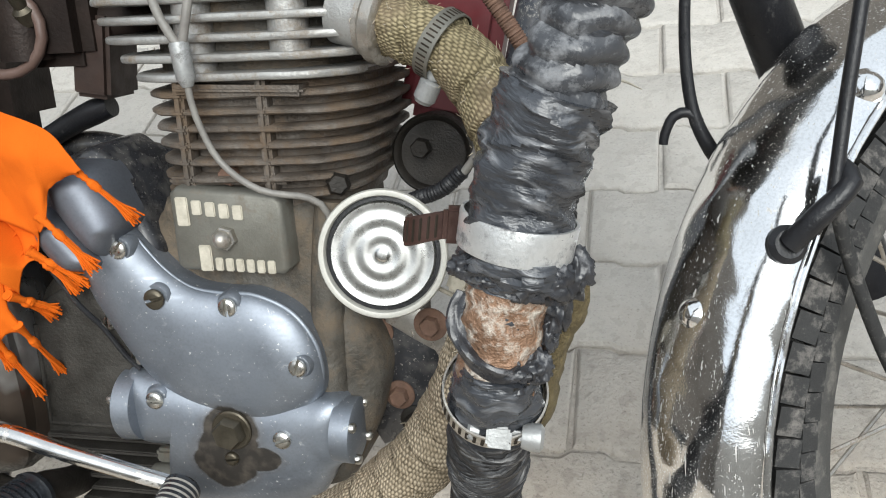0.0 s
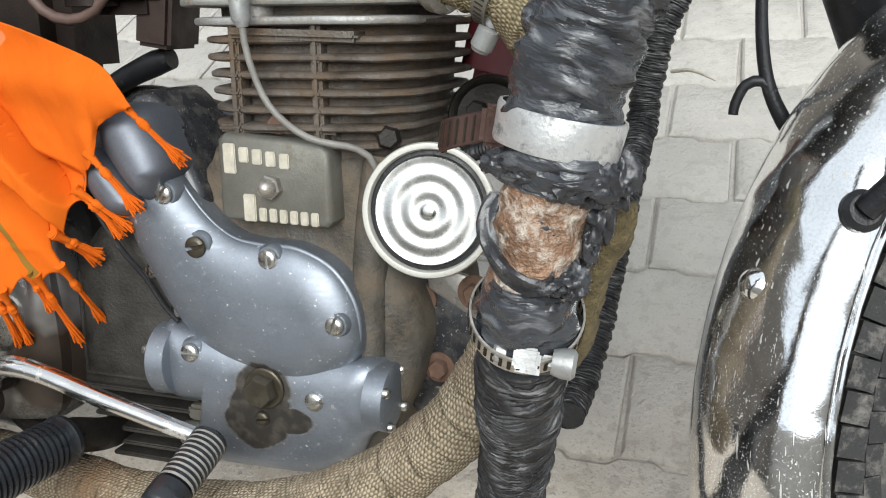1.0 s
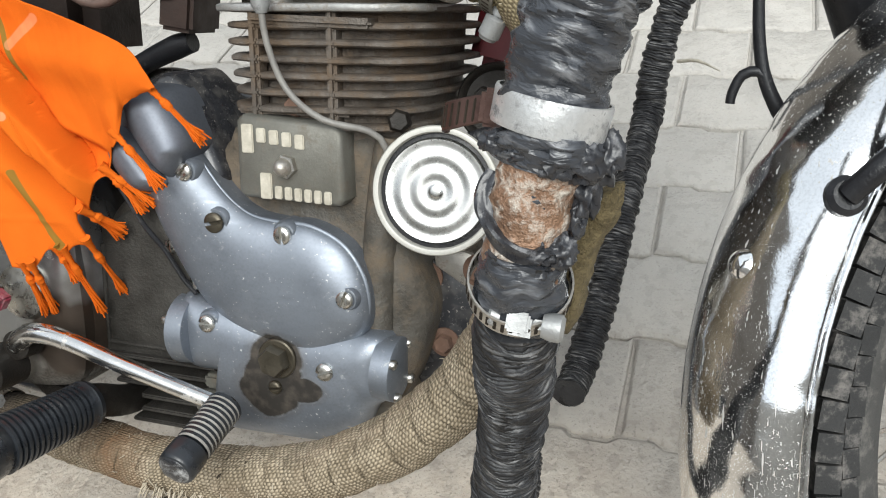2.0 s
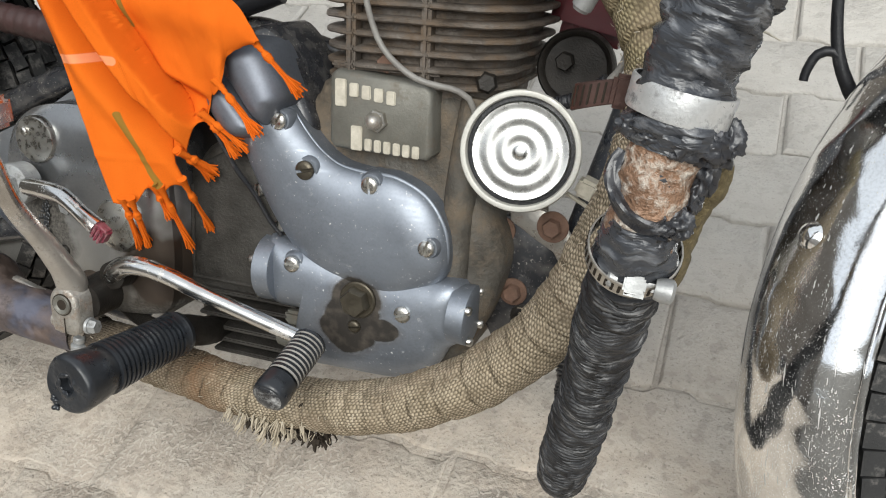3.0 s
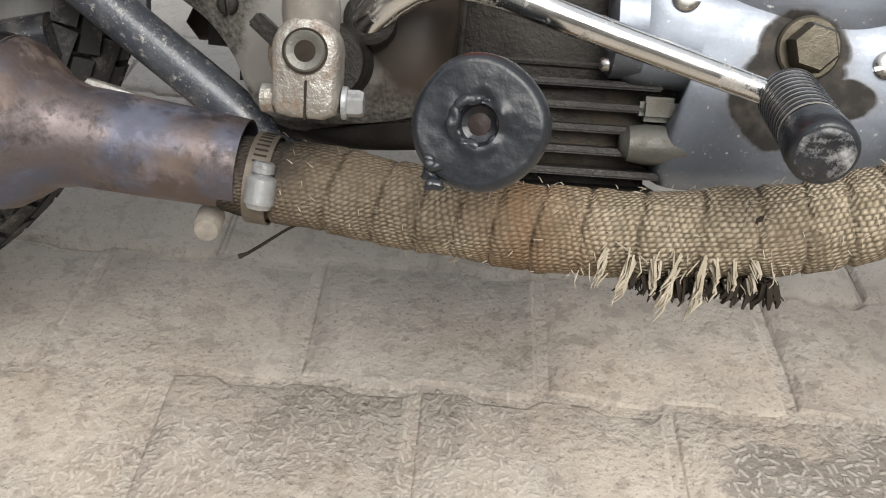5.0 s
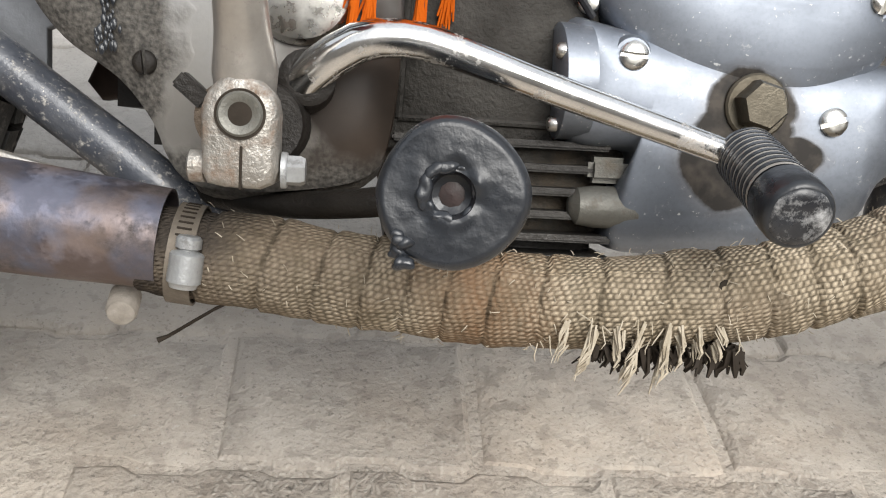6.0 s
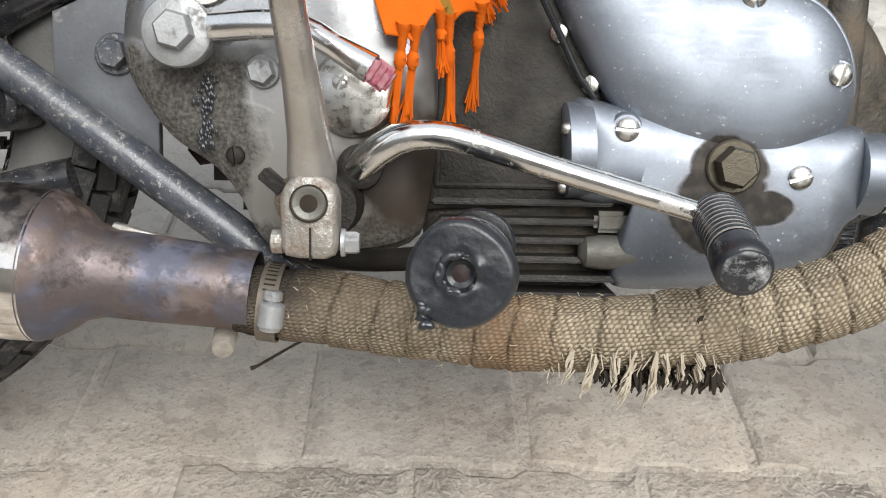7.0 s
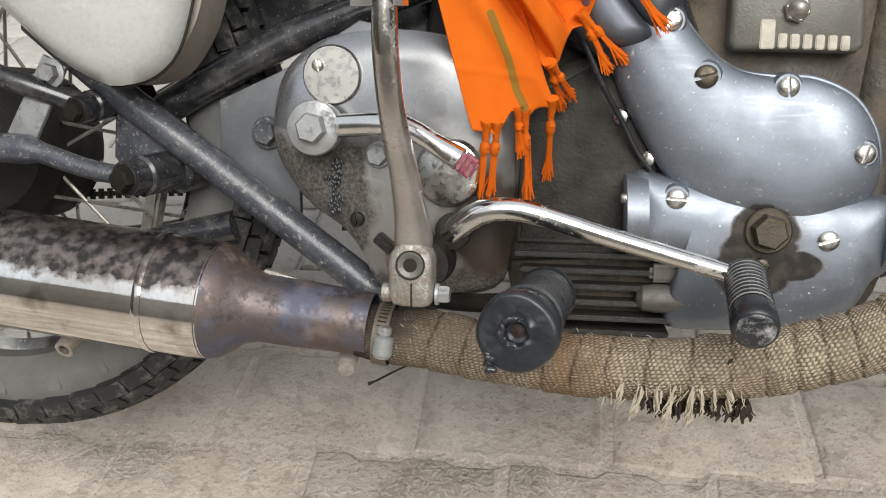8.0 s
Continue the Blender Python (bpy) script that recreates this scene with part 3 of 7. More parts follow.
def pillow(bm, outline, spine, v_edge, v_top, v_back, step=0.005, ringsn=9, power=0.55):
    """A domed casting: an outline that swells towards a spine line."""
    loop = ccw([tuple(p[:2]) for p in spline([(*p, 0) for p in outline], step, True)])
    line = [Vector(p[:2]) for p in spline([(*p, 0) for p in spine], 0.002)]
    near = [min(line, key=lambda q: (q - p).length_squared) for p in loop]
    for _ in range(3):
        near = [(near[i - 1] + near[i] * 2 + near[(i + 1) % len(near)]) / 4 for i in range(len(near))]
    rows = [[Vector((p.x, v_back, p.y)) for p in loop]]
    for i in range(ringsn):
        t = i / (ringsn - 1)
        h = (1 - (1 - t) ** 2.4) ** power
        rows.append([Vector((p.x + (q.x - p.x) * t * 0.97, v_edge + (v_top - v_edge) * h, p.y + (q.y - p.y) * t * 0.97)) for p, q in zip(loop, near)])
    rings(bm, rows)
    bmesh.ops.recalc_face_normals(bm, faces=bm.faces)
    return bm


def box(bm, size, m=Matrix(), bevel=0.002):
    made = bmesh.ops.create_cube(bm, size=1.0, matrix=m @ Matrix.Diagonal((*size, 1)))
    edges = list({e for v in made["verts"] for e in v.link_edges})
    bmesh.ops.bevel(bm, geom=edges, offset=bevel, segments=2, affect="EDGES", clamp_overlap=True)
    return bm


def hexbolt(bm, at, axis, r, h, washer=0.0, dome=0.0):
    if washer:
        lathe(bm, [(0, washer), (h * 0.18, washer), (h * 0.25, washer * 0.93)], at, axis, 24)
    lathe(bm, [(0, r), (h * 0.8, r), (h, r * 0.86)], at, axis, 6)
    if dome:
        lathe(bm, [(h, dome), (h + dome * 0.7, dome * 0.8), (h + dome * 1.1, dome * 0.4), (h + dome * 1.15, 0.0002)], at, axis, 16)
    return bm


def slotted(bm, at, axis, r, turn=0.6, h=0.004):
    """A cheese-head screw with a real slot."""
    axis = Vector(axis).normalized()
    x = axis.orthogonal().normalized()
    y = axis.cross(x)
    gap = r * 0.17
    for sign in (1, -1):
        for h0, h1 in ((0.0, h),):
            loops = []
            for hh, rr in ((h0, r), (h1 * 0.55, r), (h1 * 0.85, r * 0.86), (h1, r * 0.55)):
                a0 = math.asin(min(gap / rr, 0.9))
                arc = [a0 + (math.pi - 2 * a0) * j / 10 for j in range(11)]
                loops.append([Vector(at) + axis * hh + (x * (math.cos(a + turn) * sign) + y * (math.sin(a + turn) * sign)) * rr for a in arc])
            rings(bm, loops)
    lathe(bm, [(0, r * 0.97), (h * 0.12, r * 0.97)], at, axis, 20)
    bmesh.ops.recalc_face_normals(bm, faces=bm.faces)
    return bm


NEAR = (0, -1, 0)


# ---- ground ----
def ground():
    """One sheet to the horizon; fine and uneven near the motorcycle, where dust fills the joints."""
    bm = B()
    xs = [-60, -12, -4] + [-1.9 + 0.025 * i for i in range(133)] + [4, 12, 60]
    ys = [-60, -12, -3] + [-0.9 + 0.025 * i for i in range(109)] + [5, 12, 60]
    def height(x, y):
        if not (-1.8 < x < 1.3 and -0.85 < y < 1.75):
            return -0.0045
        q = noise.fractal(Vector((x * 4.0, y * 4.0, 2.0)), 0.9, 2.0, 4)
        return -0.0019 - 0.0086 * min(max((y - 0.2) * 3, 0), 1) + 0.0030 * q
    vs = [[bm.verts.new((x, y, height(x, y))) for x in xs] for y in ys]
    for a, b in zip(vs, vs[1:]):
        for i in range(len(xs) - 1):
            bm.faces.new((a[i], a[i + 1], b[i + 1], b[i]))
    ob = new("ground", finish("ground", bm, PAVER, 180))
    return tagged(ob, "dusty ground below worn interlocking concrete pavers", "ground", kind="structure")


PW, PD, PERIOD = 0.2225, 0.163, 0.11125


def wave(x):
    t = (x / PERIOD) % 1.0
    return 0.008 * (1 if t < 0.38 else 1 - (t - 0.38) / 0.12 if t < 0.5 else 0 if t < 0.88 else (t - 0.88) / 0.12) - 0.004


def paver_mesh(seed):
    rnd = random.Random(seed)
    g = 0.0028
    xs = [g, PW * 0.19, PW * 0.25, PW * 0.44, PW * 0.5, PW * 0.69, PW * 0.75, PW * 0.94, PW - g]
    low = [(x, wave(x) + g) for x in xs]
    high = [(x, wave(x) + PD - g) for x in reversed(xs)]
    loop = [Vector(p) for p in low + high]
    loop = [p + Vector((rnd.uniform(-1, 1), rnd.uniform(-1, 1))) * 0.0016 for p in loop]
    bm = B()
    rows = []
    for d, z in ((0, -0.03), (0, -0.0055), (0.0016, -0.0022), (0.0035, -0.0008), (0.0058, 0.0)):
        rows.append([Vector((p.x, p.y, z - (rnd.random() * 0.0018 if 0 < d < 0.005 else 0))) for p in inset(loop, d)])
    rings(bm, rows)
    bmesh.ops.recalc_face_normals(bm, faces=bm.faces)
    return bm


# ---- motorcycle ----
LEANING = pose(0, 0, 0, -28.5, 0, 0)
bike = thing("motorcycle", "old worn motorcycle leaning on its stand on concrete pavers", "motorcycle", LEANING)


def crankcase():
    bm = B()
    prism(bm, [(-0.19, 0.31), (-0.12, 0.30), (0.06, 0.305), (0.098, 0.345), (0.118, 0.40), (0.119, 0.435), (0.105, 0.465), (0.082, 0.50), (0.078, 0.556), (0.04, 0.568), (-0.045, 0.568), (-0.06, 0.55), (-0.10, 0.52), (-0.19, 0.47)], -0.082, 0.085, 0.012, 0.01)
    case = part("crankcase", bm, CAST, bike, "grimy cast aluminium crankcase")
    bm = B()
    prism(bm, [(-0.195, 0.345), (-0.185, 0.47), (-0.13, 0.50), (-0.085, 0.47), (-0.075, 0.35)], -0.094, -0.07, 0.004)
    part("engine_plate", bm, MUDDY, case, "mud-grey rear engine plate")
    for i, w in enumerate((0.352, 0.3395, 0.327, 0.3145, 0.302, 0.2905)):
        bm = B()
        box(bm, (0.118 - 0.004 * i, 0.16, 0.0042), pose(-0.13 + 0.003 * i, -0.02, w), 0.0012)
        part("sump_rib", bm, RIBBED, case)
    bm = B()
    for u0, w0, u1, w1 in ((-0.186, 0.362, -0.080, 0.3615), (-0.186, 0.362, -0.183, 0.455)):
        tube(bm, [(u0, -0.094, w0), ((u0 + u1) / 2, -0.0945, (w0 + w1) / 2 + 0.0005), (u1, -0.094, w1)], 0.0022, 8, 0.02)
    part("panel_lip", bm, MUDDY, case, "raised lip of the rear engine plate")
    bm = B()
    box(bm, (0.12, 0.14, 0.07), pose(-0.13, 0.0, 0.320), 0.006)
    part("sump", bm, CASE_DARK, case, "oily black finned sump")
    bm = B()
    hexbolt(bm, (-0.105, -0.03, 0.287), (0, 0, -1), 0.012, 0.012, 0.014)
    part("drain_plug", bm, CASE_DARK, case)
    bm = B()
    tube(bm, [(-0.056, -0.098, 0.320), (-0.078, -0.098, 0.320), (-0.088, -0.098, 0.320), (-0.0925, -0.098, 0.320)], [0.0115, 0.0115, 0.010, 0.004], 16, 0.002)
    box(bm, (0.022, 0.012, 0.014), pose(-0.072, -0.096, 0.340), 0.003)
    part("oil_plug", bm, PLATE_GREY, case, "rounded aluminium oil plug boss")
    bm = B()
    tube(bm, [(0.076, -0.078, 0.40), (0.079, -0.078, 0.48), (0.083, -0.076, 0.535), (0.086, -0.074, 0.56)], [0.015, 0.014, 0.012, 0.011], 14)
    part("pushrod_boss", bm, CAST, case)
    bm = B()
    lathe(bm, [(0, 0.0095), (0.014, 0.0095), (0.018, 0.007), (0.018, 0.0001)], (0.093, -0.068, 0.573), (0.3, -1, 0.1), 6)
    part("base_nut", bm, CASE_DARK, case, "oily barrel base nut")
    bm = B()
    hexbolt(bm, (0.011, -0.083, 0.583), NEAR, 0.0085, 0.009)
    part("base_nut", bm, RUST, case)


def timing_cover():
    bm = B()
    pillow(bm, [(-0.070, 0.540), (-0.049, 0.513), (-0.027, 0.497), (0.0, 0.492), (0.027, 0.491), (0.056, 0.478), (0.073, 0.455), (0.079, 0.43), (0.076, 0.408), (0.058, 0.392), (0.02, 0.375), (-0.03, 0.385), (-0.066, 0.408), (-0.088, 0.435), (-0.112, 0.479), (-0.121, 0.503), (-0.135, 0.51), (-0.152, 0.53), (-0.155, 0.552), (-0.142, 0.575), (-0.12, 0.592), (-0.098, 0.590), (-0.082, 0.565)],
           [(-0.122, 0.553), (-0.095, 0.52), (-0.06, 0.475), (-0.025, 0.447), (0.015, 0.437), (0.035, 0.435)], -0.100, -0.1175, -0.07, 0.004, 18, 0.58)
    cover = part("timing_cover", bm, ALUMINIUM, bike, "dull polished aluminium timing cover with oil stains")
    bm = B()
    pillow(bm, [(-0.098, 0.357), (-0.100, 0.415), (-0.075, 0.417), (-0.03, 0.41), (0.02, 0.404), (0.062, 0.405), (0.092, 0.400), (0.092, 0.352), (0.080, 0.338), (0.066, 0.314), (0.035, 0.299), (-0.02, 0.296), (-0.062, 0.296), (-0.071, 0.304), (-0.068, 0.33), (-0.060, 0.350)],
           [(-0.07, 0.384), (0.0, 0.368), (0.06, 0.372)], -0.094, -0.1145, -0.07, 0.004, 14, 0.5)
    housing = part("oil_pump_housing", bm, ALUMINIUM, cover, "aluminium oil pump housing with dried mud")
    for u, w, r, tilt in ((-0.099, 0.386, 0.031, -0.03), (0.096, 0.374, 0.027, -0.05)):
        bm = B()
        s = -1 if u < 0 else 1
        lathe(bm, [(-0.012, r * 0.98), (0.001, r), (0.004, r), (0.006, r * 0.9), (0.006, 0.001)], (u, -0.094, w), (s, 0, tilt), 32)
        part("pump_end_cap", bm, ALUMINIUM, cover)
        for a in (0.9, 2.6, 4.2, 5.6):
            bm = B()
            at = Vector((u + s * 0.005, -0.094, w)) + Vector((0, math.cos(a), math.sin(a))) * r * 0.86
            lathe(bm, [(0, 0.0042), (0.003, 0.0042), (0.0045, 0.003), (0.0046, 0.0002)], at, (s, 0, tilt), 12)
            part("cap_screw", bm, BRIGHT, cover)
    for u, v, w, r, a in ((-0.077, -0.112, 0.530, 0.0075, 0.2), (-0.051, -0.1145, 0.490, 0.0085, 2.6), (0.008, -0.110, 0.483, 0.0075, 0.9), (0.063, -0.108, 0.436, 0.0072, 0.5),
                          (-0.067, -0.109, 0.400, 0.0075, 2.3), (0.043, -0.1145, 0.372, 0.0075, 2.7), (-0.003, -0.1145, 0.352, 0.006, 2.5)):
        v = min(v, min(q.co.y for ob in (cover, housing) for q in ob.data.vertices if math.hypot(q.co.x - u, q.co.z - w) < 0.0055) + 0.0004)
        bm = B()
        lathe(bm, [(-0.02, r * 1.55), (-0.003, r * 1.5), (0.0, r * 1.25)], (u, v + 0.0015, w), NEAR, 24)
        boss = part("screw_boss", bm, ALUMINIUM, cover)
        bm = B()
        slotted(bm, (u, v, w), NEAR, r, a)
        part("slotted_screw", bm, BRASS if (w > 0.485 and w < 0.5) or r < 0.0065 else BRIGHT, cover, "")
    bm = B()
    hexbolt(bm, (0.0, -0.1135, 0.378), NEAR, 0.0135, 0.014, 0.0172)
    part("bolt", bm, BRASS, cover, "dirty brass-coloured hexagon bolt")
    for u, w in ((-0.109, 0.460), (-0.088, 0.428)):
        bm = B()
        slotted(bm, (u, -0.094, w), (-0.3, -1, 0), 0.0062, 0.8, 0.005)
        part("slotted_screw", bm, BRIGHT, cover)
    # domed upper end in two facets
    for pts, sp, top in (([(-0.128, 0.590), (-0.110, 0.598), (-0.086, 0.594), (-0.071, 0.567), (-0.066, 0.550), (-0.073, 0.540), (-0.086, 0.523), (-0.098, 0.528), (-0.112, 0.544), (-0.124, 0.562)], [(-0.104, 0.574), (-0.090, 0.548)], -0.134),
                         ([(-0.130, 0.566), (-0.114, 0.552), (-0.098, 0.534), (-0.088, 0.519), (-0.103, 0.511), (-0.122, 0.511), (-0.140, 0.523), (-0.149, 0.543), (-0.144, 0.560)], [(-0.126, 0.545), (-0.112, 0.526)], -0.132)):
        bm = B()
        pillow(bm, pts, sp, -0.102, top, -0.08, 0.004, 12, 0.5)
        part("magneto_swelling", bm, ALUMINIUM_DARK, cover, "dark smooth domed end of the cover")
    bm = B()
    rim = [(-0.071, 0.538), (-0.050, 0.511), (-0.028, 0.495), (0.0, 0.4905), (0.027, 0.4895), (0.055, 0.477), (0.072, 0.4545), (0.0775, 0.43), (0.075, 0.410)]
    tube(bm, [(u, -0.1005, w) for u, w in rim], [0.0018, 0.0025, 0.0026, 0.0026, 0.0026, 0.0026, 0.0026, 0.0024, 0.0015], 10, 0.004)
    part("raised_rim", bm, ALUMINIUM, cover)
    bm = B()
    prism(bm, [(-0.056, 0.515), (-0.062, 0.545), (-0.075, 0.577), (-0.092, 0.600), (-0.110, 0.606), (-0.14, 0.588), (-0.155, 0.55), (-0.15, 0.515), (-0.10, 0.5)], -0.095, -0.02, 0.010, 0.006)
    part("magneto_housing", bm, BLACK, bike, "glossy black magneto housing")


def tappet_plate():
    bm = B()
    prism(bm, [(-0.030, 0.510), (0.055, 0.508), (0.060, 0.513), (0.0585, 0.565), (0.053, 0.571), (-0.028, 0.577), (-0.034, 0.572), (-0.0345, 0.515)], -0.104, -0.075, 0.004)
    plate = part("tappet_cover", bm, PLATE_GREY, bike, "grey cast tappet cover with raised worn lettering shapes")
    bm = B()
    hexbolt(bm, (0.011, -0.104, 0.538), NEAR, 0.0095, 0.007, 0.0, 0.0075)
    part("dome_nut", bm, STEEL, plate, "dull steel dome nut")
    # two rows of raised marks
    for u0, u1, w0, w1, h, first in ((-0.029, 0.028, 0.5625, 0.5575, 0.0115, 0.023), (-0.014, 0.050, 0.5165, 0.5145, 0.0105, 0.021)):
        n = 5 if u0 < -0.02 else 7
        step = (u1 - u0 - 0.012) / (n - 1)
        for i in range(n):
            t = i / (n - 1)
            wide = 0.0105 if i == 0 else step * 0.74
            u = u0 + 0.006 if i == 0 else u0 + 0.012 + step * (i - 0.45)
            tall = first if i == 0 else h
            drop = (tall - h) * (-0.38 if u0 < -0.02 else 0.42)
            bm = B()
            box(bm, (wide, 0.0022, tall), pose(u, -0.1046, w0 + (w1 - w0) * t + drop), 0.0008)
            part("lettering_bar", bm, LETTER, plate)


def squarish(cu, cv, hu, hv, w, p=2.8, n=48):
    out = []
    for i in range(n):
        a = 2 * math.pi * i / n
        c, s = math.cos(a), math.sin(a)
        out.append(Vector((cu + hu * math.copysign(abs(c) ** (2 / p), c), cv + hv * math.copysign(abs(s) ** (2 / p), s), w)))
    return out


def barrel_and_head():
    bm = B()
    rings(bm, [squarish(0.026 + g * 0.5, 0, 0.077 + g, 0.083, w, 2.9) for w, g in ((0.555, 0.0), (0.60, 0.007), (0.655, 0.009))])
    barrel = part("cylinder_barrel", bm, IRON, bike, "rusty brown cast iron finned cylinder barrel")
    pitch = 0.0128
    for i in range(8):
        w = 0.568 + i * pitch
        left, right = -0.061 - 0.0011 * i, 0.110 + min(i, 4) * 0.0042
        mid, hu = (left + right) / 2, (right - left) / 2
        bm = B()
        rows = []
        for grow, dz in ((-0.03, -0.0042), (-0.004, -0.0030), (-0.0012, -0.0024), (0.0, -0.0012), (0.0, 0.0012), (-0.0012, 0.0022), (-0.004, 0.0028), (-0.03, 0.0038)):
            loop = squarish(mid, 0.0, hu + grow, 0.096 + grow, w, 3.4, 96)
            rows.append([p + Vector((0, 0, dz + 0.0007 * noise.noise(p * 38))) + Vector((p.x - 0.027, p.y, 0)) * 0.022 * noise.noise(Vector((p.x * 55, p.y * 55, i * 3.7))) for p in loop])
        rings(bm, rows)
        part("fin", bm, IRON, barrel)
    for u in (-0.020, 0.047):
        bm = B()
        box(bm, (0.0085, 0.018, 0.092), pose(u, -0.0868, 0.612), 0.003)
        for i in range(8):
            box(bm, (0.0105, 0.012, 0.0062), pose(u, -0.0905, 0.568 + i * pitch), 0.0022)
        part("fin_rib", bm, IRON, barrel)
    bm = B()
    box(bm, (0.104, 0.03, 0.0075), pose(0.030, -0.0850, 0.6485, 0, 2, 0), 0.0030)
    for v in bm.verts:
        v.co += Vector((0.3, 0.3, 1)) * 0.0008 * noise.noise(v.co * 90)
    part("head_joint", bm, IRON, barrel, "oily brown joint flange")
    bm = B()
    box(bm, (0.10, 0.02, 0.006), pose(0.012, -0.0835, 0.5795), 0.002)
    part("base_flange", bm, IRON, barrel)
    # core of the fins' casting, darker: oil, and the gaps' shade in colour
    bm = B()
    rings(bm, [squarish(0.022, 0, 0.084, 0.082, w, 2.9) for w in (0.657, 0.70, 0.80)])
    head = part("cylinder_head", bm, CAST, bike, "pale cast alloy cylinder head with wide fins")
    for i, (left, right) in enumerate(((-0.071, 0.124), (-0.083, 0.132), (-0.095, 0.138), (-0.100, 0.138), (-0.104, 0.138), (-0.106, 0.138), (-0.106, 0.138), (-0.106, 0.138))):
        w = 0.6585 + i * 0.0142
        bm = B()
        rows = []
        for g, dz in ((-0.03, -0.0042), (-0.003, -0.0033), (-0.0008, -0.0026), (0.0, -0.0013), (0.0, 0.0013), (-0.0008, 0.0025), (-0.003, 0.0030), (-0.03, 0.0038)):
            loop = squarish((left + right) / 2, 0.0, (right - left) / 2 + g, 0.101 + g, w, 4.2, 96)
            rows.append([p + Vector((0, 0, dz + 0.0006 * noise.noise(p * 30))) + Vector((p.x, p.y, 0)) * 0.012 * noise.noise(Vector((p.x * 40, p.y * 40, i * 2.3))) for p in loop])
        rings(bm, rows)
        part("fin", bm, HEAD, head)
    for u, w in ((-0.005, 0.69), (0.07, 0.70)):
        bm = B()
        lathe(bm, [(0, 0.015), (0.10, 0.015)], (u, -0.083, w - 0.03), (0, 0, 1), 18)
        part("stud_column", bm, HEAD, head)
    bm = B()
    hexbolt(bm, (0.022, -0.088, 0.716), (0, 0, 1), 0.0095, 0.02)
    part("head_nut", bm, RUST, head, "rusty cylinder head nut")
    bm = B()
    lathe(bm, [(-0.004, 0.027), (0.0, 0.027), (0.004, 0.031), (0.012, 0.031), (0.014, 0.028), (0.014, 0.024)], (0.135, -0.078, 0.694), (0.95, -0.25, -0.22), 28)
    stub = B()
    lathe(stub, [(-0.03, 0.0235), (-0.012, 0.0235), (0.0, 0.024)], (0.135, -0.078, 0.694), (0.95, -0.25, -0.22), 28)
    part("port_stub", stub, HEAD, head)
    part("exhaust_port", bm, STEEL, head, "tarnished steel exhaust port ring")


EXHAUST = [(0.128, -0.076, 0.695), (0.160, -0.088, 0.687), (0.192, -0.097, 0.671), (0.218, -0.106, 0.644), (0.236, -0.122, 0.600), (0.238, -0.14, 0.553), (0.224, -0.15, 0.495), (0.187, -0.152, 0.411), (0.140, -0.15, 0.356), (0.085, -0.15, 0.318), (0.018, -0.148, 0.291), (-0.06, -0.142, 0.277), (-0.124, -0.137, 0.274), (-0.196, -0.131, 0.279), (-0.256, -0.13, 0.2865), (-0.309, -0.13, 0.2915)]


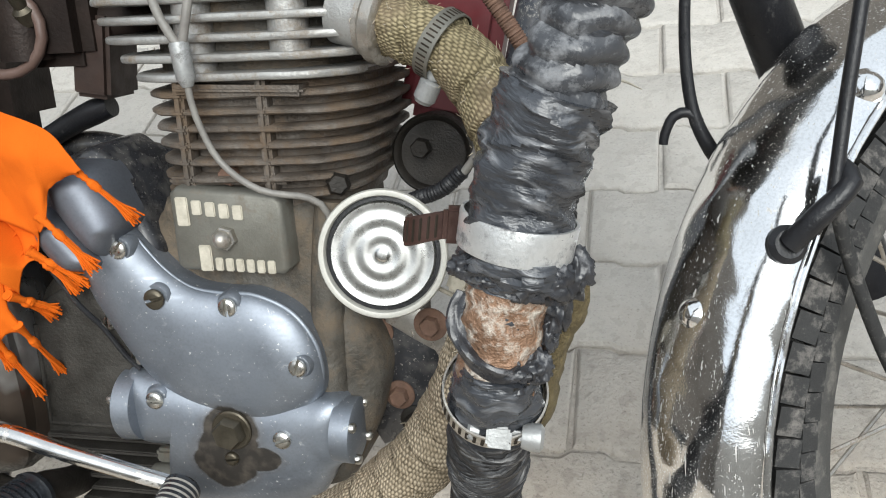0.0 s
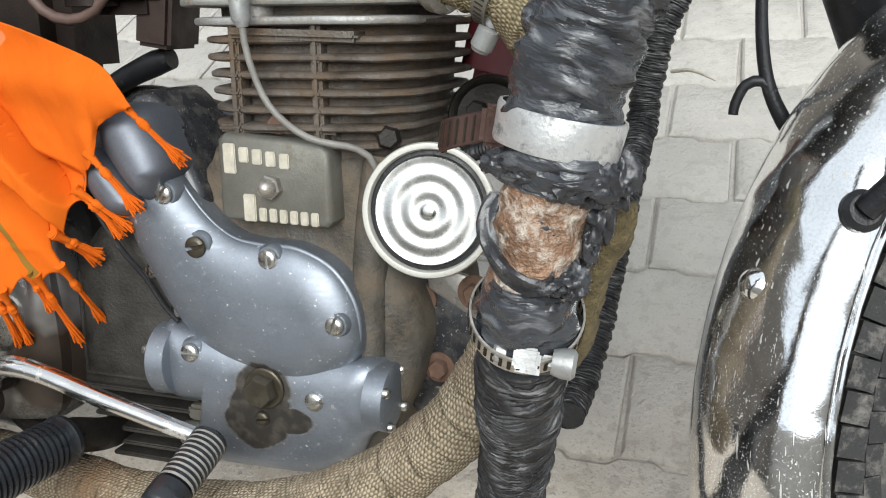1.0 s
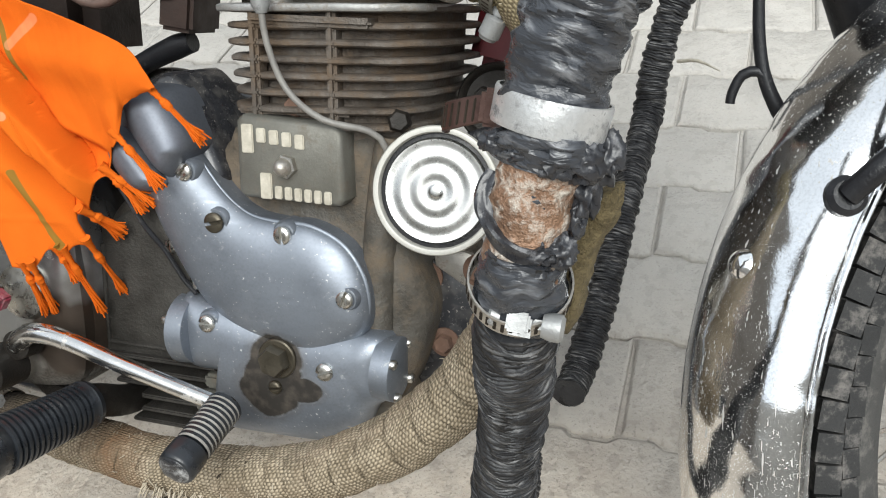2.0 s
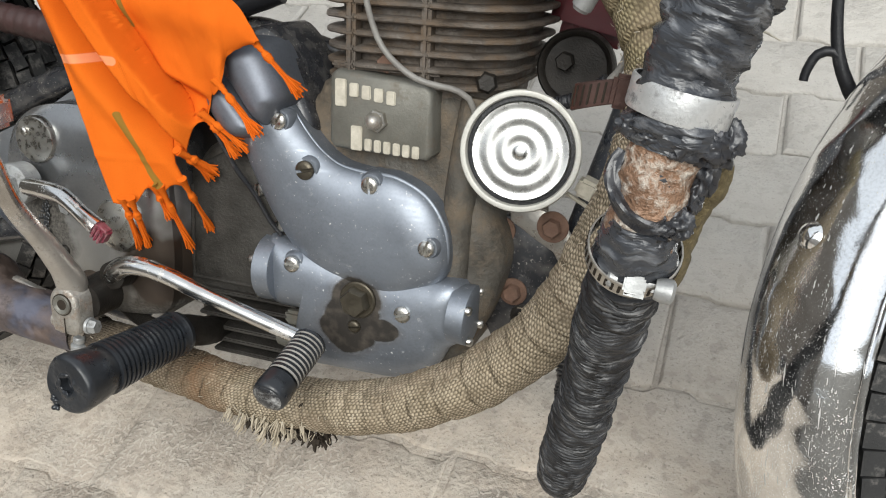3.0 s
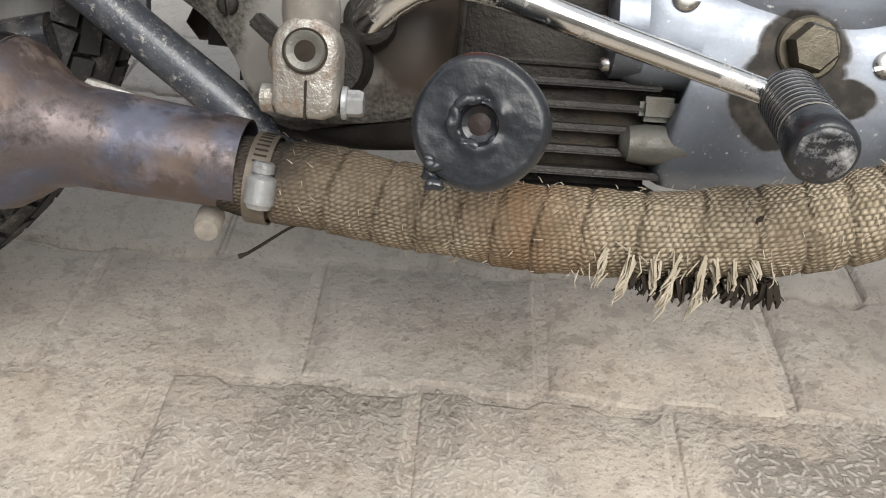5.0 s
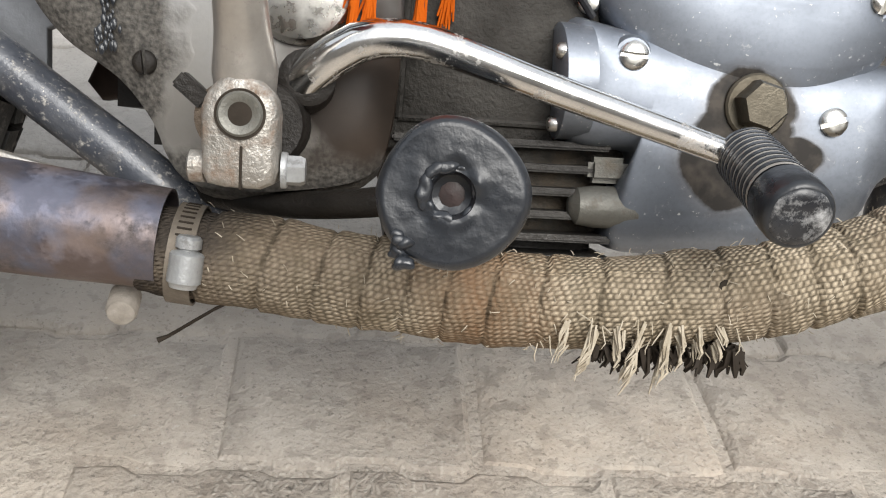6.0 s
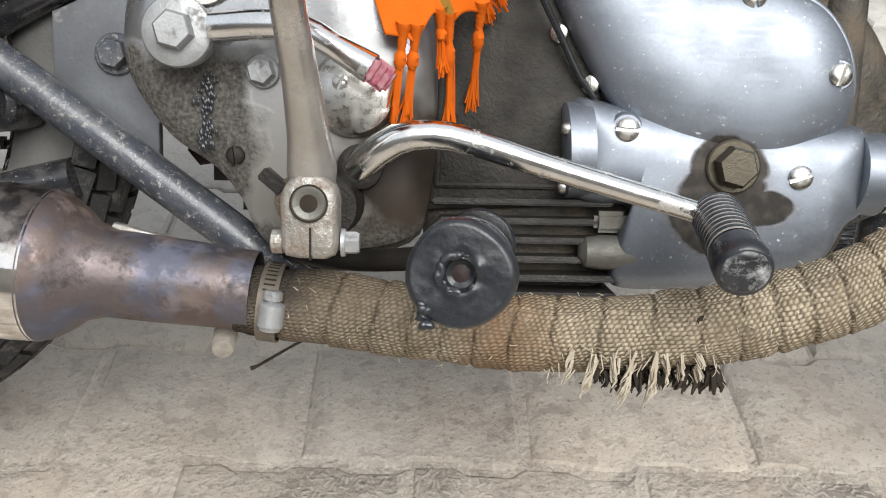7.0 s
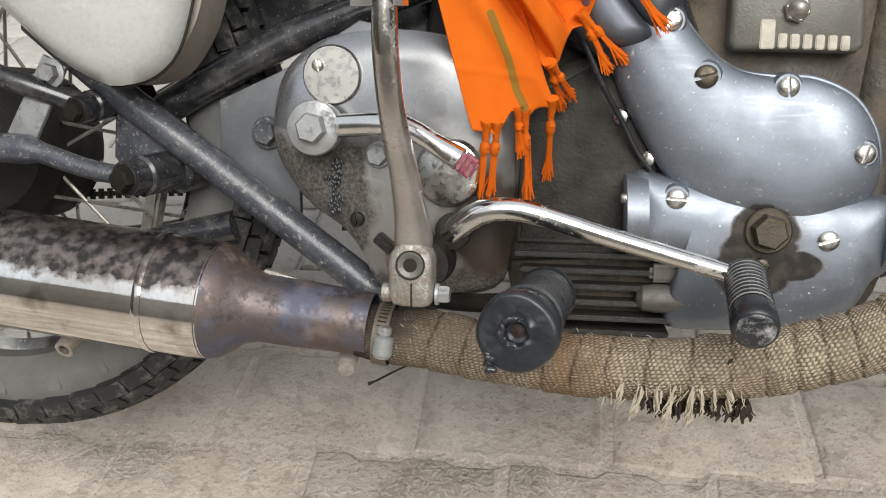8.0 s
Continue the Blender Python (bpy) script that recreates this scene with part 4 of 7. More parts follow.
def exhaust():
    def wound(step, depth, skew=0.9):
        def f(s, a):
            t = ((s + 0.004 * skew * math.sin(a)) / step + 0.3 * math.sin(s * 31)) % 1.0
            return depth * (t - 0.5) - (depth * 1.0 if t < 0.12 else 0) + 0.0006 * math.sin(s * 90 + a * 3) + 0.0009 * noise.noise(Vector((s * 120, math.cos(a) * 2, math.sin(a) * 2)))
        return f
    bm = B()
    tube(bm, EXHAUST[:6], [0.021, 0.0225, 0.023, 0.023, 0.023, 0.023], 28, 0.003, True, wound(0.026, 0.0015))
    pipe = part("exhaust_pipe", bm, JUTE_TOP, bike, "exhaust pipe wound with woven jute tape")
    bm = B()
    tube(bm, EXHAUST[4:], [0.023, 0.024, 0.0245, 0.025, 0.025, 0.0245, 0.024, 0.0235, 0.0235, 0.0235, 0.0235, 0.0212], 32, 0.0022, True, wound(0.0245, 0.0009))
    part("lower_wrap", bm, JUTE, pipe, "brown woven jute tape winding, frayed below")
    # frayed edge with loose fibres
    rnd = random.Random(11)
    def strand(bm, p, d, l, r):
        bend = Vector((rnd.uniform(-0.6, 1), rnd.uniform(-0.8, 0.2), rnd.uniform(-0.3, 0.3))) * l * 0.22
        tube(bm, [p, p + d * l * 0.35 + bend * 0.5, p + d * l * 0.7 + bend, p + d * l], [r, r, r * 0.9, r * 0.4], 4, 0.007)
    bm = B()
    clumps = [(-0.103, 0.35, -0.5), (-0.090, 0.75, -0.5), (-0.078, 0.45, -0.1), (-0.068, 1.0, -0.4), (-0.055, 0.95, -0.2), (-0.049, 0.4, 0.1), (-0.040, 0.35, 0.1), (-0.030, 0.25, 0.3)]
    for u, size, lean in clumps:
        for _ in range(int(8 + 10 * size)):
            a = rnd.uniform(0.15, 0.95)
            p = Vector((u + rnd.gauss(0, 0.0013), -0.141 - 0.0245 * math.cos(a), 0.276 - 0.0245 * math.sin(a)))
            d = Vector((lean - 2.2 * (p.x - u) * 30 + rnd.gauss(0, 0.04), -0.22 + rnd.gauss(0, 0.04), -1)).normalized()
            strand(bm, p, d, 0.005 + 0.020 * size * rnd.uniform(0.55, 1.0), rnd.uniform(0.0004, 0.0011))
    for _ in range(28):
        a = rnd.uniform(0.0, 1.4)
        u = rnd.uniform(-0.12, -0.01)
        p = Vector((u, -0.141 - 0.0245 * math.cos(a), 0.276 - 0.0245 * math.sin(a)))
        d = Vector((rnd.gauss(0, 0.7), -0.5, -1)).normalized()
        strand(bm, p, d, rnd.uniform(0.004, 0.012), 0.0004)
    # fuzz that stands off the whole winding
    core = spline(EXHAUST, 0.002)
    for _ in range(520):
        i = rnd.randrange(2, len(core) - 16)
        ax = (core[i + 1] - core[i - 1]).normalized()
        n = (ax.orthogonal() * rnd.gauss(0, 1) + ax.cross(ax.orthogonal()) * rnd.gauss(0, 1)).normalized()
        p = core[i] + n * 0.0242
        d = (n * 0.35 + ax * rnd.gauss(0, 0.7) + ax.cross(n) * rnd.gauss(0, 0.8)).normalized()
        l = rnd.uniform(0.002, 0.006)
        tube(bm, [p, p + d * l * 0.6 + n * 0.0004, p + d * l], [0.0003, 0.00026, 0.0001], 3, 0.01)
    tagged(part("frayed_jute", bm, STRAW, pipe, "pale loose jute fibres"), kind="stuff")
    bm = B()
    for _ in range(210):
        u = rnd.uniform(-0.090, -0.012)
        p = Vector((u, -0.147 + rnd.uniform(-0.014, 0.016), 0.257))
        d = Vector((rnd.gauss(0, 0.45), rnd.gauss(-0.1, 0.25), -1)).normalized()
        strand(bm, p, d, rnd.uniform(0.005, 0.016), rnd.uniform(0.0007, 0.0022))
    tagged(part("frayed_felt", bm, SOOT, pipe, "dark oily frayed fibres"), kind="stuff")
    bm = B()
    lathe(bm, [(-0.002, 0.0048), (0.0004, 0.0044), (0.0002, 0.0004)], (-0.028, -0.1655, 0.2885), (0, -1, 0.15), 12)
    part("burnt_hole", bm, SOOT, pipe, "small burnt hole")
    # clamp near the silencer
    for at, axis, r, screw, metal in (((-0.2865, -0.13, 0.2893), (-1, 0, 0.12), 0.0236, (-0.283, -0.153, 0.2885), DIRTBAND), ((0.187, -0.096, 0.675), (0.85, -0.25, -0.5), 0.0248, (0.178, -0.104, 0.648), PLATE_GREY)):
        bm = B()
        lathe(bm, [(-0.006, r), (-0.006, r + 0.0012), (0.006, r + 0.0012), (0.006, r)], at, axis, 40, cap=False)
        clamp = part("hose_clamp", bm, metal, pipe, "slotted steel hose clamp caked with dust" if metal is DIRTBAND else "dull slotted steel hose clamp")
        ax = Vector(axis).normalized()
        x, y = ax.orthogonal().normalized(), ax.cross(ax.orthogonal().normalized())
        for i in range(44):
            a_ = 2 * math.pi * i / 44
            out = x * math.cos(a_) + y * math.sin(a_)
            if metal is DIRTBAND and out.z < 0.35:
                continue
            bm = B()
            box(bm, (0.0012, 0.0070, 0.0006), Matrix.Translation(Vector(at) + out * (r + 0.0012)) @ Matrix((out.cross(ax), ax, out)).transposed().to_4x4(), 0.0002)
            part("band_slot", bm, SOOT, clamp)
        bm = B()
        m = Matrix.Translation(screw) @ Vector(axis).to_track_quat("X", "Z").to_matrix().to_4x4()
        # rounded worm housing, its neck and a soft-cornered screw head
        lathe(bm, [(-0.0125, 0.0040), (-0.0120, 0.0062), (-0.0102, 0.0068), (-0.0092, 0.0080), (0.0040, 0.0080), (0.0050, 0.0070), (0.0058, 0.0044), (0.0064, 0.0044), (0.0070, 0.0060), (0.0112, 0.0060), (0.0126, 0.0048), (0.0130, 0.0003)], m.translation, m.to_3x3() @ Vector((0, 0, 1)), 18)
        part("clamp_screw", bm, ZINC, pipe)
    bm = B()
    tube(bm, [(-0.262, -0.138, 0.2690), (-0.272, -0.134, 0.2635), (-0.300, -0.110, 0.2430), (-0.305, -0.110, 0.2407)], [0.0006, 0.0008, 0.0010, 0.0016], 8)
    part("wire_end", bm, SOOT, pipe, "loose dark wire end")


SCREW_DULL = mat("dusty_dull_thread", (0.34, 0.31, 0.27), 0.75, 0.2, (0.20, 0.175, 0.145), 140, 0.5, 600, 0.4, 0.0008)


def silencer():
    a, b = Vector((-0.300, -0.13, 0.2965)), Vector((-0.62, -0.13, 0.331))
    axis = (b - a).normalized()
    bm = B()
    lathe(bm, [(0.03, 0.0235), (-0.003, 0.0236), (-0.003, 0.0248), (0.0, 0.0249), (0.05, 0.0268), (0.085, 0.0275), (0.098, 0.031), (0.108, 0.039), (0.118, 0.0455), (0.126, 0.0475)], a, axis, 48, cap=False)
    body = part("silencer", bm, BLUED, bike, "heat-blued chrome silencer with brown stains")
    bm = B()
    lathe(bm, [(0.124, 0.0472), (0.140, 0.0484), (0.3, 0.0488), (0.70, 0.0488), (0.78, 0.042), (0.80, 0.025)], a, axis, 48)
    part("silencer_body", bm, SILENCER, body, "long chromed silencer body")
    bm = B()
    lathe(bm, [(0.168, 0.0489), (0.170, 0.0497), (0.173, 0.0497), (0.175, 0.0489)], a, axis, 48, cap=False)
    part("seam", bm, SILENCER, body)
    bm = B()
    prism(bm, [(-0.325, 0.322), (-0.385, 0.337), (-0.392, 0.328), (-0.33, 0.312)], -0.128, -0.122, 0.001)
    part("bracket_strip", bm, STEEL, body, "pale bent bracket strip")
    bm = B()
    # end of a threaded stud below the mouth
    lathe(bm, [(-0.008, 0.0078)] + [(-0.007 + 0.0011 * q, 0.0078 - 0.0006 * (q % 2)) for q in range(14)] + [(0.0092, 0.0066), (0.0098, 0.0045), (0.0100, 0.0003)], (-0.3195, -0.121, 0.2615), (0.1, -0.9, -0.35), 24)
    part("bolt", bm, SCREW_DULL, body, "dusty threaded stud end")
    bm = B()
    lathe(bm, [(0, 0.008), (0.016, 0.008), (0.016, 0.005), (0.002, 0.005)], (-0.555, -0.125, 0.272), (-0.1, -0.85, -0.5), 20)
    part("mounting_nut", bm, STEEL, body)


def crash_guard():
    right = [(0.372, -0.355, 0.85), (0.33, -0.366, 0.75), (0.304, -0.368, 0.699), (0.288, -0.367, 0.666), (0.279, -0.366, 0.638), (0.275, -0.364, 0.617), (0.268, -0.363, 0.578), (0.262, -0.355, 0.54), (0.25, -0.312, 0.49), (0.238, -0.262, 0.437), (0.223, -0.220, 0.365), (0.209, -0.18, 0.305), (0.203, -0.155, 0.280), (0.200, -0.125, 0.272), (0.198, -0.09, 0.292), (0.193, -0.06, 0.34), (0.182, -0.03, 0.40)]
    guard_core = B()
    tube(guard_core, right, 0.0155, 18)
    guard = part("crash_guard", guard_core, TAPE, bike, "tubular crash guard wrapped in black cord and tape")
    def cord(step, depth, seed):
        rnd = random.Random(seed)
        ph = [rnd.uniform(0, 6.28) for _ in range(6)]
        def f(s, a):
            t = (s + 0.0024 * math.sin(a + ph[0]) + 0.0016 * math.sin(2 * a + s * 40 + ph[1]) + 0.0014 * noise.noise(Vector((math.cos(a) * 1.5, math.sin(a) * 1.5, s * 90)))) / step
            ridge = abs(math.sin(math.pi * t)) ** 0.7 * (0.8 + 0.4 * noise.noise(Vector((math.floor(t) * 3.3, math.cos(a), math.sin(a)))))
            big = 0.0016 * math.sin(s * 70 + ph[2]) * math.sin(a * 2 + s * 30 + ph[3])
            return depth * ridge + 0.0007 * math.sin(s * 300 + a * 5 + ph[4]) + big * 0.6
        return f
    bm = B()
    tube(bm, [(0.2595, -0.345, 0.5285), (0.2555, -0.331, 0.511)] + right[8:16], [0.0178] + [0.0188] * 9, 36, 0.0009, True, cord(0.0036, 0.0020, 3))
    part("cord_wrap", bm, CORD, guard, "dusty black cord wound tightly round the tube")
    bm = B()
    tube(bm, right[:3] + [(0.290, -0.367, 0.670)], [0.0125, 0.0132, 0.0150, 0.0172], 36, 0.0011, True, cord(0.0100, 0.0040, 5))
    part("upper_cord_wrap", bm, FOLD, guard, "wrinkled black wrapping in thick rings")
    def crumple(amount, seed):
        def f(s, a):
            lean = s + 0.006 * math.sin(a + seed) + 0.004 * math.sin(2 * a + seed * 2)
            p = Vector((math.cos(a) * 1.1, math.sin(a) * 1.1, lean * 190 + seed))
            q = Vector((math.cos(a) * 1.6, math.sin(a) * 1.6, s * 60 + seed))
            return amount * (1.1 * noise.fractal(p, 0.7, 2.1, 4) + 0.8 * noise.noise(q) + 0.8 * (1 - abs(noise.noise(p * 0.6)) * 3))
        return f
    bm = B()
    tube(bm, [(0.293, -0.3675, 0.676), (0.2845, -0.366, 0.655), (0.279, -0.366, 0.636), (0.275, -0.364, 0.615), (0.272, -0.363, 0.598)], [0.0205, 0.0212, 0.0212, 0.0205, 0.0195], 40, 0.0016, True, crumple(0.0022, 2))
    part("tape_wrap", bm, TAPE, guard, "crumpled shiny black tape")
    # broken middle: bare tube between torn tape
    bm = B()
    tube(bm, [(0.273, -0.3635, 0.602), (0.268, -0.363, 0.578), (0.264, -0.358, 0.552), (0.262, -0.353, 0.540)], [0.0172, 0.017, 0.017, 0.0165], 28, 0.0018, True, crumple(0.0011, 8))
    part("bare_tube", bm, BARE, guard, "bare corroded tube with flaking white paint")
    bm = B()
    tube(bm, [(0.2755, -0.364, 0.614), (0.274, -0.3635, 0.606), (0.2725, -0.363, 0.599)], [0.0205, 0.0215, 0.0180], 36, 0.0014, True, crumple(0.0032, 21))
    part("torn_tape", bm, TAPE, guard, "torn black tape edge")
    bm = B()
    tube(bm, [(0.266, -0.3605, 0.562), (0.263, -0.356, 0.545), (0.259, -0.346, 0.53)], [0.0178, 0.0188, 0.0180], 36, 0.0014, True, crumple(0.0022, 31))
    part("torn_tape", bm, TAPE, guard)
    def crumpled(name, spots, seed, material, label=""):
        bm = B()
        for n, (c, size) in enumerate(spots):
            bump = B()
            bmesh.ops.create_icosphere(bump, subdivisions=4, radius=1.0)
            shift = Vector((seed * 7.1, n * 3.3, 0))
            for v in bump.verts:
                d = v.co.normalized()
                ridge = 1 - abs(noise.noise(d * 1.5 + shift)) * 2.4 + 0.3 * (1 - abs(noise.noise(Vector((d.x, d.y, d.z * 2)) * 2.4 + shift)) * 2)
                v.co = Vector(c) + Vector((d.x * size[0], d.y * size[1], d.z * size[2])) * max(0.4, 0.68 + 0.34 * ridge)
            me = bpy.data.meshes.new("lump")
            bump.to_mesh(me)
            bump.free()
            bm.from_mesh(me)
            bpy.data.meshes.remove(me)
        part(name, bm, material, guard, label, 75)
    crumpled("tape_lump", [((0.270, -0.376, 0.6055), (0.013, 0.008, 0.0075)), ((0.281, -0.378, 0.602), (0.012, 0.008, 0.0085)), ((0.290, -0.373, 0.601), (0.010, 0.008, 0.010)), ((0.258, -0.374, 0.607), (0.010, 0.007, 0.006))], 1, CREPE, "crumpled torn tape under the band")
    crumpled("tape_flap", [((0.297, -0.362, 0.601), (0.009, 0.006, 0.012))], 2, CREPE, "stiff loose tape flap")
    crumpled("tape_flap", [((0.290, -0.362, 0.586), (0.007, 0.008, 0.012)), ((0.287, -0.362, 0.575), (0.005, 0.006, 0.009))], 3, CREPE)
    crumpled("tape_lump", [((0.273, -0.373, 0.563), (0.010, 0.006, 0.007)), ((0.283, -0.370, 0.563), (0.007, 0.006, 0.008)), ((0.263, -0.372, 0.557), (0.009, 0.006, 0.006)), ((0.270, -0.369, 0.551), (0.010, 0.006, 0.007))], 4, CREPE)
    bm = B()
    tube(bm, [(0.2535, -0.368, 0.594), (0.2505, -0.370, 0.586), (0.2515, -0.372, 0.577), (0.258, -0.375, 0.568), (0.269, -0.376, 0.562), (0.282, -0.372, 0.562)], [0.002, 0.0035, 0.0042, 0.0042, 0.0036, 0.002], 20, 0.0008, True, lambda s, a: 0.0011 * math.sin(3 * a + s * 130) + 0.0007 * noise.noise(Vector((s * 160, math.cos(a), math.sin(a)))))
    part("twisted_cord", bm, CREPE, guard, "twisted black cord end round the bare tube")
    # olive sacking hanging behind the broken winding
    bm = B()
    pillow(bm, [(0.277, 0.571), (0.289, 0.580), (0.301, 0.585), (0.300, 0.570), (0.291, 0.552), (0.286, 0.526), (0.279, 0.512), (0.272, 0.520), (0.277, 0.546)], [(0.287, 0.572), (0.281, 0.53)], -0.330, -0.338, -0.326, 0.003, 6, 0.6)
    for v in bm.verts:
        v.co += Vector((1, 1, 0)) * 0.0022 * noise.noise(v.co * 170)
    part("sacking_scrap", bm, SACKING, guard, "olive brown sacking scrap")
    # broad aluminium band and its rusty worm screw
    at, axis = Vector((0.2755, -0.3645, 0.6185)), Vector((0.2, 0.0, 0.98)).normalized()
    bm = B()
    lathe(bm, [(-0.0072, 0.0222), (-0.0072, 0.0234), (-0.006, 0.0238), (0.0, 0.0236), (0.006, 0.0238), (0.0072, 0.0234), (0.0072, 0.0222)], at, axis, 96, cap=False)
    for v in bm.verts:
        v.co += (v.co - at) * 0.030 * noise.noise(v.co * 55)
    part("band_clamp", bm, SCUFFED, guard, "broad silvery band clamp with dark scuffs")
    bm = B()
    curve = [Vector((0.2222, -0.332, 0.6105)), Vector((0.2225, -0.340, 0.6115)), Vector((0.228, -0.3460, 0.6135)), Vector((0.2375, -0.3480, 0.6160)), Vector((0.2475, -0.3500, 0.6180))]
    line = spline(curve, 0.0012)
    rise = Vector((0.12, 0.05, 1)).normalized()
    loops = []
    for i, p in enumerate(line):
        t = (line[min(i + 1, len(line) - 1)] - line[max(i - 1, 0)]).normalized()
        n = t.cross(rise).normalized()
        n = n if n.y < 0 else -n
        high = 0.0072 - 0.0012 * (i / len(line))
        loops.append([p + rise * (high - 0.0006) - n * 0.0008, p + rise * high, p + rise * (high - 0.0006) + n * 0.0008, p - rise * (high - 0.0006) + n * 0.0008, p - rise * high, p - rise * (high - 0.0006) - n * 0.0008])
    rings(bm, loops)
    bmesh.ops.recalc_face_normals(bm, faces=bm.faces)
    end = part("clamp_end", bm, BAND, guard, "brown perforated clamp end")
    for i in range(3, len(line) - 4, 3):
        t = (line[i + 1] - line[i - 1]).normalized()
        n = t.cross(rise).normalized()
        n = n if n.y < 0 else -n
        bm = B()
        box(bm, (0.0014, 0.0010, 0.0105), Matrix.Translation(line[i] + n * 0.0008) @ Matrix((t, n, rise)).transposed().to_4x4(), 0.0004)
        part("band_slot", bm, SOOT, end)
    bm = B()
    box(bm, (0.010, 0.006, 0.0165), Matrix.Translation((0.2470, -0.3510, 0.6178)) @ Euler((0.05, 0.12, 0.3)).to_matrix().to_4x4(), 0.002)
    part("worm_housing", bm, BAND, guard, "brown worm screw housing")
    # lower worm clamp hanging loose
    at, axis = Vector((0.2615, -0.352, 0.541)), Vector((0.22, -0.62, 0.75)).normalized()
    bm = B()
    lathe(bm, [(-0.005, 0.0225), (-0.005, 0.0234), (0.005, 0.0234), (0.005, 0.0225)], at, axis, 56, cap=False)
    ring = part("worm_clamp", bm, STEEL, guard, "loose perforated steel hose clamp")
    x = axis.orthogonal().normalized()
    y = axis.cross(x)
    for i in range(40):
        a = 2 * math.pi * i / 40
        q = at + (x * math.cos(a) + y * math.sin(a)) * 0.0235
        mm = Matrix.Translation(q) @ Matrix((-(x * math.sin(a)) + y * math.cos(a), axis, x * math.cos(a) + y * math.sin(a))).transposed().to_4x4()
        bm = B()
        box(bm, (0.0016, 0.0062, 0.0006), mm, 0.0002)
        part("band_slot", bm, SOOT, guard)
    bm = B()
    m = Matrix.Translation((0.2662, -0.3665, 0.5295)) @ Euler((-0.25, 0.12, 0.10)).to_matrix().to_4x4()
    box(bm, (0.0185, 0.0105, 0.0130), m, 0.0044)
    box(bm, (0.010, 0.003, 0.009), m @ pose(-0.001, -0.0055, 0), 0.001)
    lathe(bm, [(0, 0.0052), (0.004, 0.0062), (0.008, 0.0062), (0.0095, 0.0045)], m @ Vector((0.009, 0, 0)), m.to_3x3() @ Vector((1, 0, 0)), 14)
    lathe(bm, [(0, 0.0042), (0.004, 0.0045), (0.0052, 0.0035)], m @ Vector((-0.009, 0, 0)), m.to_3x3() @ Vector((-1, 0, 0)), 14)
    part("clamp_screw", bm, ZINC, guard, "bright zinc worm screw housing")
    # the guard's far side, wound in cord
    bm = B()
    tube(bm, [(p[0] - 0.026 * min(max((p[2] - 0.33) / 0.25, 0), 1), -p[1], p[2]) for p in right[:14]], 0.0150, 22, 0.002, True, cord(0.0105, 0.004, 9))
    part("far_cord_wrap", bm, CORD, guard, "far side of the guard wound in black cord")
    bm = B()
    tube(bm, [(0.27, 0.345, 0.60), (0.293, 0.33, 0.602), (0.318, 0.32, 0.592)], [0.0022, 0.002, 0.0006], 8)
    part("cable_tie", bm, LETTER, guard, "pale cable tie end")


def horn():
    at, axis = Vector((0.1355, -0.105, 0.5265)), Vector((0.12, -0.97, 0.12)).normalized()
    bm = B()
    lathe(bm, [(-0.03, 0.025), (-0.022, 0.042), (-0.006, 0.0485), (0.000, 0.0490), (0.0022, 0.0480), (0.0026, 0.0462), (0.0022, 0.0442), (0.0002, 0.0434), (-0.004, 0.0432), (-0.005, 0.001)], at, axis, 72)
    h = part("horn", bm, RIM, bike, "round horn with cream rim and chrome disc")
    bm = B()
    lathe(bm, [(-0.0035, 0.0432), (-0.0030, 0.0400), (-0.003, 0.001)], at, axis, 72)
    part("rubber_ring", bm, RUBBER, h, "black gap ring")
    prof = [(-0.0036, 0.0402), (-0.0022, 0.0400), (-0.0006, 0.0392)]
    for i in range(40):
        r = 0.0380 * (1 - i / 40) + 0.0006
        z = 0.0006 + 0.00034 * math.cos(2 * math.pi * (r - 0.0395) / 0.0128) + (0.0006 if r < 0.0050 else 0.0)
        prof.append((z, r))
    bm = B()
    lathe(bm, prof, at, axis, 80)
    part("chrome_disc", bm, SATIN, h, "pressed chrome disc with rings", 60)
    bm = B()
    prism(bm, [(0.118, 0.475), (0.15, 0.468), (0.172, 0.452), (0.196, 0.405), (0.184, 0.392), (0.16, 0.432), (0.145, 0.44), (0.12, 0.455)], -0.062, -0.058, 0.001)
    part("bracket", bm, STEEL, h, "pale steel horn bracket strip")
    bm = B()
    hexbolt(bm, (0.158, -0.062, 0.455), NEAR, 0.0085, 0.009, 0.014)
    part("bracket_bolt", bm, RUST, h, "rusty bracket bolt")


